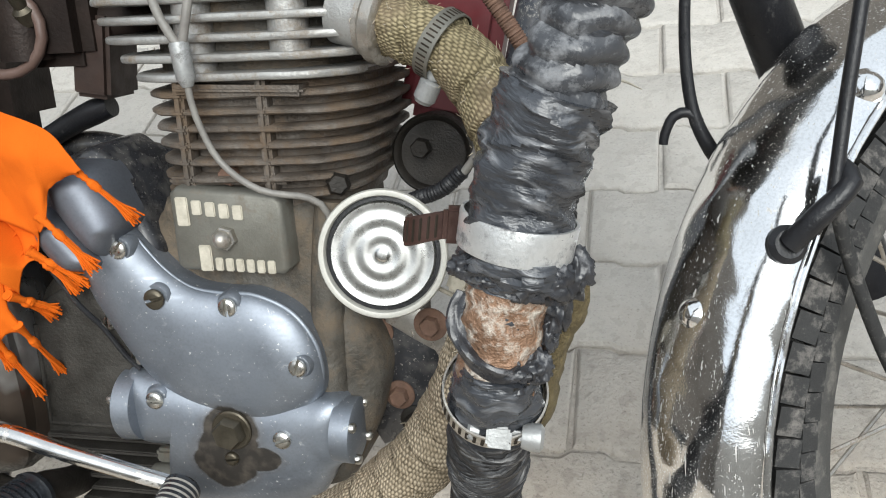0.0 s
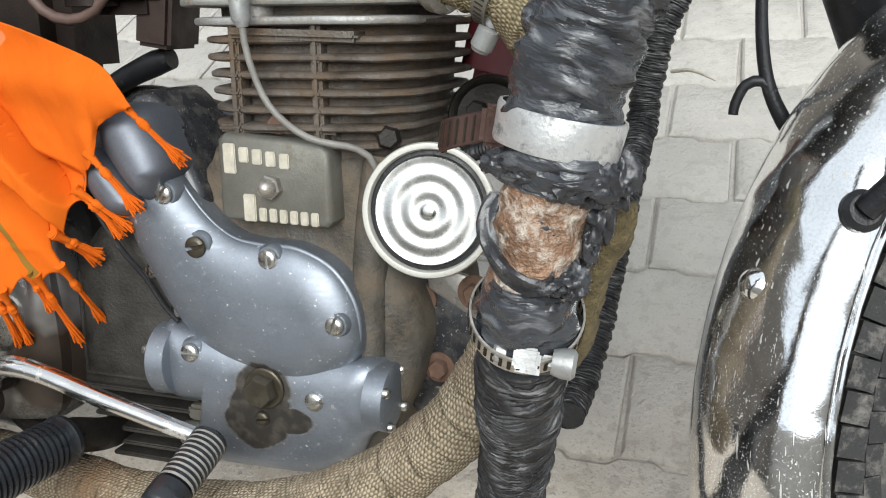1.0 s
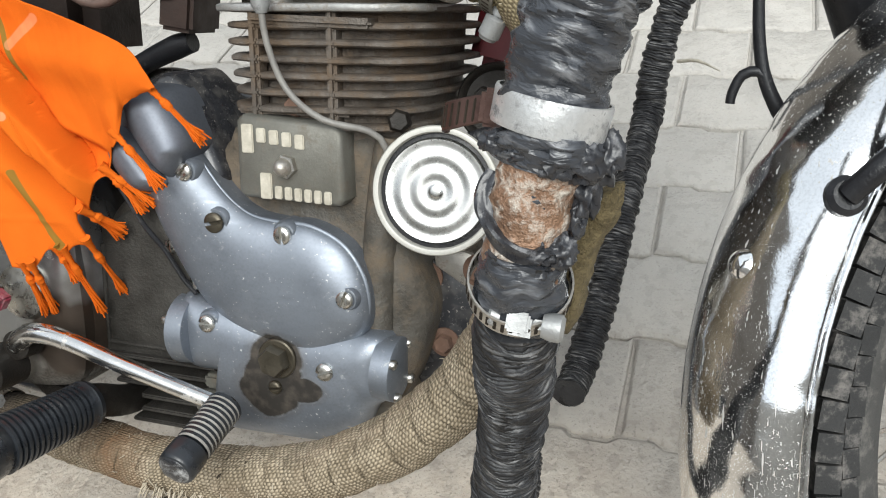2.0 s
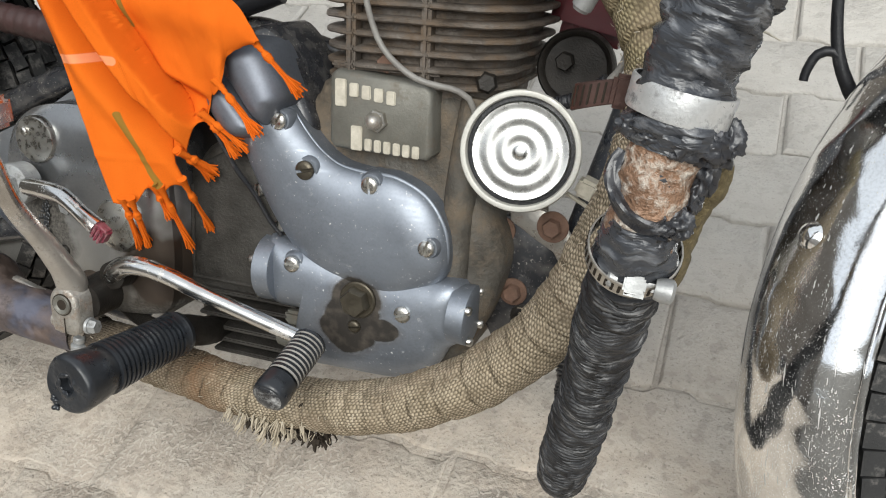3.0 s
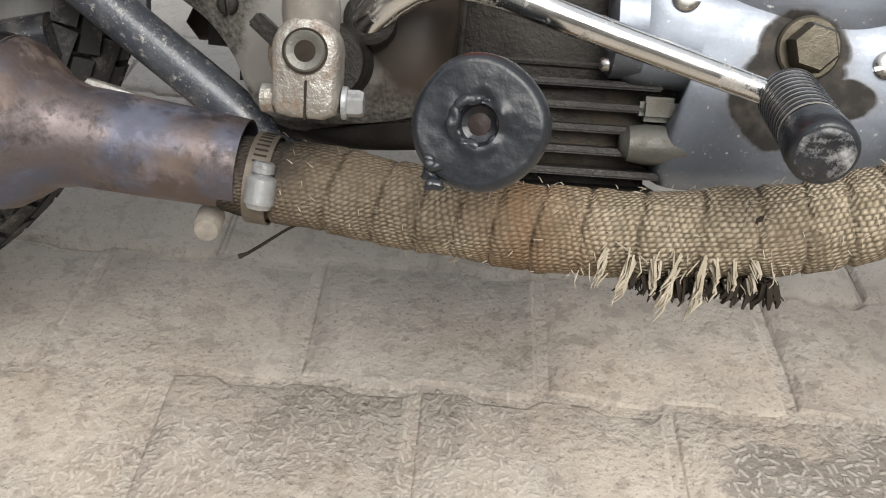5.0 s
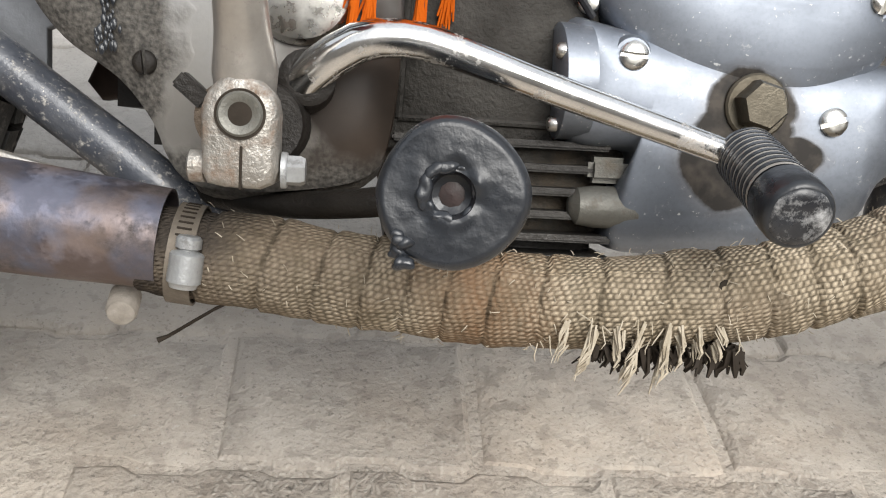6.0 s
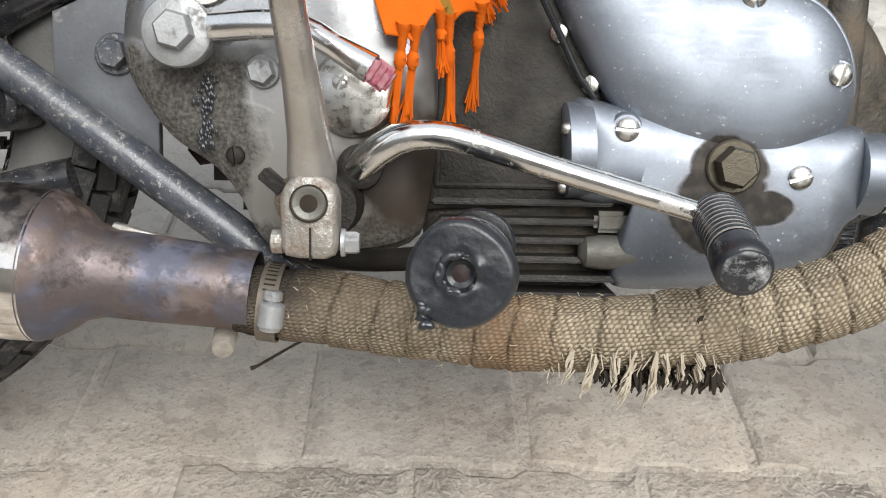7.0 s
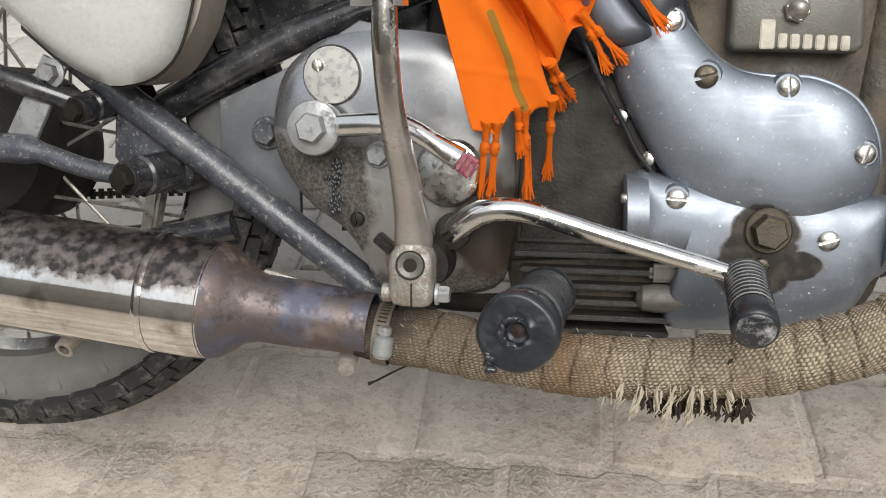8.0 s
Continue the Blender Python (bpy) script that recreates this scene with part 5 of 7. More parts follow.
def front_of_engine():
    bm = B()
    prism(bm, [(0.09, 0.36), (0.095, 0.455), (0.155, 0.452), (0.17, 0.41), (0.15, 0.352), (0.105, 0.333)], -0.045, -0.035, 0.002)
    plate = part("engine_mount_plate", bm, BLACK, bike, "speckled black front engine plate")
    for u, w, m in ((0.123, 0.383, RUST), (0.108, 0.44, RUST), (0.135, 0.36, CASE_DARK)):
        bm = B()
        hexbolt(bm, (u, -0.045, w), NEAR, 0.0085, 0.009, 0.013)
        part("mount_bolt", bm, m, plate)
    bm = B()
    tube(bm, [(0.150, 0, 0.30), (0.165, 0, 0.40), (0.205, 0, 0.55), (0.255, 0, 0.75)], 0.0165, 20)
    part("down_tube", bm, FRAME, bike, "grey enamelled frame down tube")
    bm = B()
    box(bm, (0.018, 0.02, 0.016), pose(0.186, -0.07, 0.495, 0, 20, 0), 0.003)
    tube(bm, [(0.165, -0.07, 0.49), (0.19, -0.066, 0.475), (0.195, -0.06, 0.46)], 0.002, 8)
    part("horn_terminal", bm, LETTER, bike, "small pale wire terminal block")
    at = Vector((0.152, 0.0, 0.582))
    bm = B()
    lathe(bm, [(-0.03, 0.034), (0.0, 0.034), (0.004, 0.032), (0.002, 0.029), (-0.004, 0.027), (-0.005, 0.001)], at, (0.1, -1, 0.1), 40)
    cap = part("dynamo_cap", bm, CASE_DARK, bike, "dark round cap with a hexagon bolt")
    bm = B()
    hexbolt(bm, at + Vector((-0.008, -0.004, 0.006)), NEAR, 0.0085, 0.009)
    part("cap_bolt", bm, CASE_DARK, cap)
    bm = B()
    box(bm, (0.08, 0.05, 0.13), pose(0.165, 0.06, 0.665, 0, 12, 0), 0.012)
    part("red_frame_gusset", bm, REDPAINT, bike, "dark red painted frame panel behind the barrel")
    bm = B()
    tube(bm, [(0.212, -0.105, 0.655), (0.213, -0.103, 0.62), (0.205, -0.10, 0.595), (0.185, -0.098, 0.575), (0.165, -0.09, 0.565)], 0.003, 10)
    part("horn_cable", bm, CABLE, bike, "grey horn cable")
    bm = B()
    tube(bm, [(0.198, -0.10, 0.588), (0.18, -0.095, 0.573), (0.155, -0.085, 0.563)], 0.0055, 14, 0.001, True, lambda s, a: 0.0007 * math.sin(s * 2200))
    part("cable_sleeve", bm, RUBBER, bike, "ribbed black cable sleeve")
    bm = B()
    tube(bm, [(0.205, -0.06, 0.72), (0.225, -0.06, 0.69), (0.24, -0.058, 0.665)], 0.006, 12, 0.001, True, lambda s, a: 0.0006 * math.sin(s * 2500))
    part("threaded_stud", bm, RUST, bike, "rusty threaded stud")


def cables():
    bm = B()
    tube(bm, [(-0.03, -0.108, 0.745), (-0.013, -0.116, 0.703), (0.0, -0.118, 0.683)], 0.0035, 10)
    tube(bm, [(0.014, -0.108, 0.745), (0.010, -0.116, 0.712), (0.003, -0.118, 0.684)], 0.0035, 10)
    tube(bm, [(0.003, -0.118, 0.655), (0.005, -0.116, 0.633), (0.018, -0.113, 0.599), (0.047, -0.112, 0.577), (0.080, -0.100, 0.568), (0.0905, -0.092, 0.554), (0.094, -0.086, 0.52)], 0.0026, 10)
    cab = part("oil_feed_pipe", bm, CABLE, bike, "thin grey pipe with a joint ferrule")
    bm = B()
    lathe(bm, [(0, 0.0062), (0.002, 0.0072), (0.026, 0.0072), (0.030, 0.005), (0.032, 0.004)], (0.0, -0.118, 0.686), (0.09, 0.02, -1), 18)
    part("ferrule", bm, ZINC, cab, "grey metal ferrule")
    # hooked cable in front of the engine, reaching up out of sight
    h = [(0.352, -0.02, 0.80), (0.350, -0.018, 0.72), (0.351, -0.016, 0.66), (0.358, -0.014, 0.615), (0.372, -0.012, 0.585), (0.39, -0.01, 0.56)]
    bm = B()
    tube(bm, h, [0.0042, 0.0042, 0.0044, 0.005, 0.006, 0.005], 12)
    hooked = part("brake_cable", bm, RUBBER, bike, "black hanging cable")
    bm = B()
    tube(bm, [(0.363, -0.014, 0.606), (0.355, -0.015, 0.614), (0.344, -0.015, 0.611), (0.338, -0.015, 0.598), (0.337, -0.015, 0.590)], [0.004, 0.0042, 0.004, 0.0038, 0.0036], 12, 0.004)
    part("cable_hook", bm, RUBBER, hooked)


def controls():
    # gear lever with ribbed rubber
    bm = B()
    tube(bm, [(-0.238, -0.15, 0.368), (-0.226, -0.16, 0.380), (-0.208, -0.167, 0.392), (-0.188, -0.168, 0.395), (-0.165, -0.167, 0.391), (-0.115, -0.165, 0.376), (-0.033, -0.16, 0.353), (-0.022, -0.158, 0.350)], [0.0095, 0.0095, 0.009, 0.0085, 0.008, 0.0072, 0.0065, 0.0062], 18)
    gear = part("gear_lever", bm, CHROME, bike, "chromed gear lever with rubber tip")
    bm = B()
    a, b = Vector((-0.0225, -0.157, 0.353)), Vector((-0.0265, -0.2255, 0.3285))
    ax, n = (b - a).normalized(), (b - a).length
    prof = [(0, 0.010), (0.002, 0.0135)]
    for i in range(10):
        s = 0.004 + i * 0.0046
        prof += [(s, 0.0148), (s + 0.0024, 0.0148), (s + 0.0026, 0.0118), (s + 0.0045, 0.0118)]
    prof += [(0.0525, 0.0150), (0.061, 0.0155), (n - 0.003, 0.0152), (n - 0.0008, 0.0142), (n, 0.0128), (n, 0.0105), (n - 0.0012, 0.0095), (n - 0.0016, 0.0005)]
    lathe(bm, prof, a, ax, 32)
    part("lever_rubber", bm, PEG, gear, "ribbed black rubber lever tip")
    bm = B()
    lathe(bm, [(0.004, 0.0144), (0.050, 0.0144)], a, ax, 28, cap=False)
    part("groove_core", bm, GROOVE, gear, "dusty pale grooves")
    bm = B()
    lathe(bm, [(n - 0.004, 0.0135), (n - 0.0006, 0.0132), (n + 0.0008, 0.0118), (n + 0.0016, 0.0085), (n + 0.0019, 0.004), (n + 0.0019, 0.0003)], a, ax, 36)
    for v in bm.verts:
        v.co += ax * 0.0007 * noise.noise(v.co * 150)
    part("worn_end", bm, SCUFF, gear, "black rubber end with pale scuffs", 60)
    # footpeg
    bm = B()
    tube(bm, [(-0.165, -0.045, 0.305), (-0.165, -0.10, 0.31), (-0.160, -0.15, 0.331), (-0.165, -0.17, 0.333)], [0.013, 0.014, 0.015, 0.014], 18)
    tube(bm, [(-0.160, -0.150, 0.328), (-0.200, -0.135, 0.319), (-0.250, -0.11, 0.314), (-0.29, -0.09, 0.318)], [0.008, 0.0075, 0.007, 0.007], 14)
    peg = part("footpeg", bm, CASE_DARK, bike, "footpeg arm with thick worn rubber")
    a, b = Vector((-0.160, -0.157, 0.332)), Vector((-0.174, -0.283, 0.334))
    ax, n = (b - a).normalized(), (b - a).length
    prof = [(0, 0.014), (0.001, 0.020), (0.006, 0.0215), (0.009, 0.020)]
    i = 0.012
    while i < 0.088:
        r = 0.0195 + 0.003 * (i / 0.09) ** 2
        prof += [(i, r + 0.001), (i + 0.0026, r + 0.001), (i + 0.003, r - 0.0012), (i + 0.0048, r - 0.0012)]
        i += 0.0054
    prof += [(0.094, 0.0222), (0.104, 0.0238), (n - 0.006, 0.0251), (n - 0.002, 0.0247), (n, 0.0234)] + [(n + 0.0006, 0.0224 - 0.00097 * q) for q in range(16)] + [(n - 0.001, 0.0070), (n - 0.006, 0.0064), (n - 0.008, 0.0003)]
    bm = B()
    lathe(bm, prof, a, ax, 110)
    rnd = random.Random(3)
    for v in bm.verts:
        s = (v.co - a).dot(ax)
        if s > 0.1:
            away = v.co - (a + ax * s)
            torn = math.exp(-((away.length - 0.0092) / 0.003) ** 2)
            q = noise.noise(v.co * 34) * 0.0034 + noise.noise(v.co * 160) * 0.0002
            v.co += away * 26 * q + ax * (noise.noise(v.co * 60) * 0.0008 + noise.noise(v.co * 300) * 0.00015 + torn * noise.noise(v.co * 130) * 0.0022)
    part("peg_rubber", bm, PEG, peg, "flared, cracked black rubber grip")
    bm = B()
    for j in range(9):
        c = b + Vector((-0.0155 + rnd.uniform(-0.004, 0.004), rnd.uniform(0.0, 0.004), -0.0180 + rnd.uniform(-0.005, 0.004)))
        made = bmesh.ops.create_icosphere(bm, subdivisions=3, radius=rnd.uniform(0.0012, 0.0032), matrix=Matrix.Translation(c) @ Matrix.Diagonal((1.3, 0.7, 0.9, 1)))
        for v in made["verts"]:
            v.co += (v.co - c) * 0.7 * noise.noise(v.co * 260)
    tagged(part("torn_rubber", bm, PEG, peg, "torn rubber crumbs at the edge"), kind="stuff")
    bm = B()
    up_, across = Vector((0, 0, 1)), Vector((1, 0, 0))
    for j in range(15):
        a_ = 2 * math.pi * j / 15 + rnd.uniform(-0.15, 0.15)
        size = rnd.uniform(0.0014, 0.0030)
        c = b + (across * math.cos(a_) + up_ * math.sin(a_)) * rnd.uniform(0.0076, 0.0102) - ax * 0.0004
        made = bmesh.ops.create_icosphere(bm, subdivisions=3, radius=size, matrix=Matrix.Translation(c) @ Matrix.Rotation(-a_, 4, "Y") @ Matrix.Diagonal((0.8, 0.55, 1.5, 1)))
        for v in made["verts"]:
            v.co += (v.co - c) * 0.7 * noise.noise(v.co * 300)
    tagged(part("torn_edge", bm, PEG, peg, "ragged torn rubber round the hole"), kind="stuff")
    bm = B()
    lathe(bm, [(-0.009, 0.0050), (-0.0066, 0.0044), (-0.006, 0.0002)], b, ax, 9)
    part("rod_end", bm, mat("dark_red_rust", (0.035, 0.017, 0.014), 0.5, 0.2, (0.012, 0.008, 0.007), 300), peg, "rusty rod end")
    # kick starter
    j = Vector((-0.254, -0.186, 0.357))
    bm = B()
    tube(bm, [(-0.2540, -0.181, 0.364), (-0.2540, -0.185, 0.3755), (-0.2545, -0.193, 0.392), (-0.2560, -0.213, 0.425), (-0.2585, -0.235, 0.458), (-0.2600, -0.247, 0.490), (-0.2600, -0.254, 0.526), (-0.259, -0.258, 0.66)], [0.0125, 0.0138, 0.0115, 0.0096, 0.0088, 0.0084, 0.0080, 0.0080], 20, 0.006)
    kick = part("kick_starter", bm, OLDCHROME, bike, "worn steel kick starter arm")
    bm = B()
    arch = [(j.x + 0.0158 * math.cos(a), j.z + 0.0170 * math.sin(a)) for a in (radians(d) for d in range(-10, 191, 12))]
    prism(bm, arch + [(j.x - 0.0152, j.z - 0.024), (j.x - 0.0130, j.z - 0.0285), (j.x - 0.006, j.z - 0.0300), (j.x + 0.009, j.z - 0.0300), (j.x + 0.0143, j.z - 0.0275), (j.x + 0.0156, j.z - 0.022)], j.y - 0.0125, j.y + 0.014, 0.0035)
    for v in bm.verts:
        v.co += Vector((1, 0.6, 1)) * 0.0006 * noise.noise(v.co * 160)
    part("clamp_hub", bm, HUB, kick, "split pitted steel clamp hub")
    bm = B()
    lathe(bm, [(0.0, 0.0104), (0.0135, 0.0104), (0.0136, 0.0085)], j, (0.02, -1, 0.03), 30)
    part("shaft_gap", bm, SOOT, kick)
    bm = B()
    lathe(bm, [(0.0, 0.0093), (0.0140, 0.0093), (0.0150, 0.0084), (0.0144, 0.0060), (0.0125, 0.0034), (0.006, 0.0028), (0.005, 0.0002)], j, (0.02, -1, 0.03), 30)
    part("shaft_end", bm, PLATE_GREY, kick, "dark shaft end with a centre hole")
    bm = B()
    box(bm, (0.0012, 0.004, 0.018), Matrix.Translation(j + Vector((0.001, -0.0112, -0.0215))), 0.0003)
    part("split", bm, SOOT, kick)
    bm = B()
    hexbolt(bm, j + Vector((0.0165, 0.000, -0.022)), (1, 0, 0), 0.0066, 0.010, 0.0078)
    part("pinch_bolt", bm, ZINC, kick, "zinc pinch bolt")
    bm = B()
    lathe(bm, [(0, 0.0068), (0.006, 0.0068), (0.007, 0.005)], j + Vector((-0.0155, 0.000, -0.022)), (-1, 0, 0), 14)
    part("pinch_bolt_end", bm, HUB, kick)
    bm = B()
    box(bm, (0.016, 0.012, 0.008), Matrix.Translation((-0.279, -0.165, 0.367)) @ Euler((0, 0.7, 0)).to_matrix().to_4x4(), 0.001)
    part("stop_lug", bm, CASE_DARK, kick)
    bm = B()
    lathe(bm, [(0, 0.017), (0.018, 0.016), (0.020, 0.012)], (-0.262, -0.150, 0.356), NEAR, 28)
    part("stop_collar", bm, mat("dried_brown_mud", (0.15, 0.115, 0.082), 0.85, 0.0, (0.07, 0.052, 0.038), 60, 0.5, 420, 0.9, 0.002), kick, "muddy collar behind the clamp hub")
    bm = B()
    box(bm, (0.042, 0.030, 0.026), Matrix.Translation((-0.264, -0.250, 0.5395)) @ Euler((0.1, 0, 0)).to_matrix().to_4x4(), 0.005)
    hexbolt(bm, (-0.283, -0.256, 0.541), (-1, -0.2, 0), 0.007, 0.008)
    part("pedal_joint", bm, CHROME, kick, "chromed folding pedal joint")
    # neutral finder lever
    s = Vector((-0.333, -0.158, 0.450))
    bm = B()
    tube(bm, [(-0.312, -0.166, 0.452), (-0.285, -0.172, 0.4535), (-0.262, -0.176, 0.452), (-0.243, -0.179, 0.442), (-0.222, -0.181, 0.430)], [0.0085, 0.0085, 0.008, 0.0072, 0.0085], 16)
    nf = part("neutral_lever", bm, CHROME, bike, "small bent chrome lever with a pink tip")
    bm = B()
    m = Matrix.Translation((-0.217, -0.182, 0.4265)) @ Euler((0, 0.62, 0)).to_matrix().to_4x4()
    box(bm, (0.014, 0.011, 0.015), m, 0.002)
    for a in (-0.0037, 0.0003, 0.0043):
        box(bm, (0.0022, 0.004, 0.013), m @ pose(a, -0.0065, 0), 0.0008)
    part("ridged_tip", bm, mat("faded_pink_paint", (0.24, 0.03, 0.06), 0.4, 0.3, (0.32, 0.17, 0.18), 300, 0.3), nf, "ridged lever tip with faded pink paint")
    bm = B()
    lathe(bm, [(-0.012, 0.019), (0.004, 0.0205), (0.006, 0.0195), (0.008, 0.014)], s, NEAR, 36)
    hexbolt(bm, s + Vector((0, -0.007, 0)), NEAR, 0.0115, 0.009)
    part("lever_nut", bm, ZINC, nf, "large pale nut and washer")


def gearbox():
    bm = B()
    pillow(bm, [(-0.376, 0.463), (-0.367, 0.492), (-0.345, 0.512), (-0.318, 0.521), (-0.27, 0.523), (-0.225, 0.515), (-0.195, 0.50), (-0.188, 0.41), (-0.19, 0.36), (-0.20, 0.332), (-0.24, 0.322), (-0.283, 0.322), (-0.298, 0.334), (-0.306, 0.352), (-0.322, 0.372), (-0.348, 0.390), (-0.366, 0.413), (-0.376, 0.435)],
           [(-0.33, 0.455), (-0.27, 0.44), (-0.235, 0.40)], -0.122, -0.135, -0.03, 0.006, 7, 0.35)
    gb = part("gearbox_cover", bm, ALUMINIUM_OILY, bike, "grey aluminium gearbox cover with oil streaks")
    bm = B()
    lathe(bm, [(-0.004, 0.0225), (0.001, 0.0225), (0.0028, 0.0212), (0.003, 0.001)], (-0.326, -0.136, 0.489), NEAR, 40)
    cap = part("filler_cap", bm, BRIGHT, gb, "round aluminium filler cap")
    bm = B()
    slotted(bm, (-0.336, -0.139, 0.496), NEAR, 0.0045, 1.0, 0.003)
    part("slotted_screw", bm, BRIGHT, gb)
    bm = B()
    lathe(bm, [(-0.004, 0.026), (0.002, 0.026), (0.006, 0.0235), (0.009, 0.015), (0.010, 0.001)], (-0.236, -0.136, 0.418), NEAR, 40)
    part("domed_cap", bm, BRIGHT, gb, "domed aluminium inspection cap")
    for u, w in ((-0.308, 0.380),):
        bm = B()
        slotted(bm, (u, -0.131, w), NEAR, 0.0058, 0.9)
        part("slotted_screw", bm, CASE_DARK, gb)
    bm = B()
    hexbolt(bm, (-0.290, -0.136, 0.430), NEAR, 0.0085, 0.011, 0.010)
    part("hexagon_bolt", bm, ZINC, gb)
    bm = B()
    slotted(bm, (-0.243, -0.142, 0.424), NEAR, 0.0055, 0.4, 0.004)
    part("slotted_screw", bm, BRIGHT, gb)
    tagged(part("dried_oil", chain_streak(B()), PEG, gb, "thick wet black oil crumbs"), kind="stuff")
    bm = B()
    tube(bm, [(-0.140, -0.118, 0.515), (-0.124, -0.112, 0.482), (-0.110, -0.104, 0.458), (-0.096, -0.1, 0.432), (-0.086, -0.098, 0.420)], 0.0022, 8)
    part("earth_wire", bm, RUBBER, bike, "thin black wire along the cover")
    # right flank of the cover falling back to the crankcase
    bm = B()
    prism(bm, [(-0.215, 0.50), (-0.1885, 0.495), (-0.1865, 0.40), (-0.1905, 0.35), (-0.203, 0.325), (-0.25, 0.316), (-0.285, 0.318), (-0.29, 0.34), (-0.25, 0.40)], -0.118, -0.03, 0.010, 0.008)
    part("cover_flank", bm, ALUMINIUM_OILY, gb)
    bm = B()
    lathe(bm, [(0, 0.02), (0.03, 0.018)], (-0.248, -0.148, 0.354), NEAR, 24)
    part("kick_shaft", bm, CASE_DARK, gb)
    bm = B()
    lathe(bm, [(0, 0.014), (0.02, 0.013), (0.022, 0.009)], (-0.232, -0.14, 0.374), (0.1, -1, 0.1), 20)
    part("gear_shaft_boss", bm, CASE_DARK, gb)
    # plate behind and frame round it
    bm = B()
    prism(bm, [(-0.441, 0.470), (-0.4415, 0.428), (-0.372, 0.372), (-0.372, 0.398), (-0.33, 0.42), (-0.28, 0.45), (-0.25, 0.52), (-0.32, 0.535), (-0.385, 0.495)], -0.075, -0.068, 0.001)
    plate = part("rear_engine_plate", bm, PLATE_PALE, bike, "flat grey gearbox mounting plate")
    bm = B()
    hexbolt(bm, (-0.399, -0.075, 0.443), NEAR, 0.0105, 0.012, 0.014)
    part("plate_bolt", bm, FRAME, plate)
    bm = B()
    box(bm, (0.16, 0.12, 0.16), pose(-0.26, -0.02, 0.42), 0.02)
    part("gearbox_case", bm, CASE_DARK, bike, "dark gearbox casing")
    # dark plate added so that no bright ground shows above the gearbox
    bm = B()
    prism(bm, [(-0.275, 0.46), (-0.262, 0.555), (-0.225, 0.578), (-0.16, 0.582), (-0.13, 0.565), (-0.115, 0.52), (-0.12, 0.45)], -0.068, -0.045, 0.004)
    part("gearbox_bracket", bm, CASE_DARK, bike, "dark plate added to fill the gap above the gearbox")


def chain_streak(bm):
    rnd = random.Random(8)
    for _ in range(90):
        p = Vector((-0.3245 + rnd.gauss(0, 0.0028), -0.1365, 0.428 - rnd.uniform(0, 0.045)))
        bmesh.ops.create_icosphere(bm, subdivisions=1, radius=rnd.uniform(0.0007, 0.0020), matrix=Matrix.Translation(p) @ Matrix.Diagonal((0.7, 0.5, 1.6, 1)))
    return bm


OLDCHROME = mat("worn_old_chrome", (0.62, 0.6, 0.57), 0.2, 1.0, (0.4, 0.375, 0.34), 35, 0.5, 500, 0.2, 0.0006, 0.1, dust=(0.13, 0.10, 0.08), dust_at=0.66, dust_scale=70)
HUB = mat("pitted_pale_steel", (0.44, 0.42, 0.385), 0.42, 0.55, (0.20, 0.18, 0.15), 70, 0.5, 420, 0.7, 0.0014, 0.14, dust=(0.17, 0.12, 0.085), dust_at=0.60, dust_scale=75)
k = Nodes(OLDCHROME)
_, _, kz_ = k.split(k.tc.outputs["Object"])
cake = k.range(k.math("ADD", kz_, k.math("MULTIPLY", k.math("SUBTRACT", k.noise(40, 6.0), 0.5), 0.10)), 0.455, 0.415, 0.0, 0.5)
k.over("Base Color", cake, k.mix(k.noise(90, 5.0), (0.18, 0.15, 0.12), (0.38, 0.345, 0.295)))
k.over("Metallic", cake, 0.3)
k.over("Roughness", cake, 0.55)
SCUFFED = mat("scuffed_silver_band", (0.62, 0.63, 0.63), 0.38, 0.55, (0.48, 0.48, 0.475), 60, 0.5, 500, 0.3, 0.0008, 0.12, dust=(0.09, 0.085, 0.085), dust_at=0.61, dust_scale=85)
CREPE = mat("creased_black_tape", (0.045, 0.047, 0.053), 0.30, 0.0, (0.010, 0.010, 0.012), 60, 0.4, 260, 0.35, 0.001, 0.12, dust=(0.20, 0.20, 0.21), dust_at=0.67, dust_scale=90)
SACKING = mat("olive_sacking", (0.16, 0.125, 0.06), 0.95, 0.0, (0.06, 0.045, 0.02), 160, 0.4, 420, 1.0, 0.003, 0.05)
ALUMINIUM_DARK = mat("dark_smooth_aluminium", (0.20, 0.215, 0.245), 0.56, 0.8, (0.14, 0.15, 0.175), 18, 0.5, 420, 0.06, 0.0006, 0.06)
ALUMINIUM_OILY = mat("oily_grey_aluminium", (0.38, 0.39, 0.405), 0.28, 0.88, (0.25, 0.25, 0.25), 12, 0.5, 480, 0.07, 0.0006, 0.1)
# dried oil and road dirt on the lower part of the gearbox cover
k = Nodes(ALUMINIUM_OILY)
ox_, _, oz_ = k.split(k.tc.outputs["Object"])
rough_edge = k.math("MULTIPLY", k.math("SUBTRACT", k.noise(30, 2.0), 0.5), 0.05)
grimed = k.range(k.math("ADD", oz_, rough_edge), 0.47, 0.36, 0.0, 0.85)
k.over("Base Color", grimed, k.mix(k.noise(28, 6.0), (0.22, 0.205, 0.18), (0.33, 0.31, 0.275)))
k.over("Metallic", grimed, 0.35)
k.over("Roughness", grimed, 0.5)
oil = k.math("MULTIPLY", k.range(k.math("ADD", oz_, rough_edge), 0.447, 0.437), k.range(k.math("ADD", ox_, rough_edge), -0.292, -0.302))
brown = k.math("MULTIPLY", k.range(k.math("ADD", oz_, rough_edge), 0.44, 0.41), k.range(k.math("ADD", ox_, rough_edge), -0.244, -0.232, 0.0, 1.0))
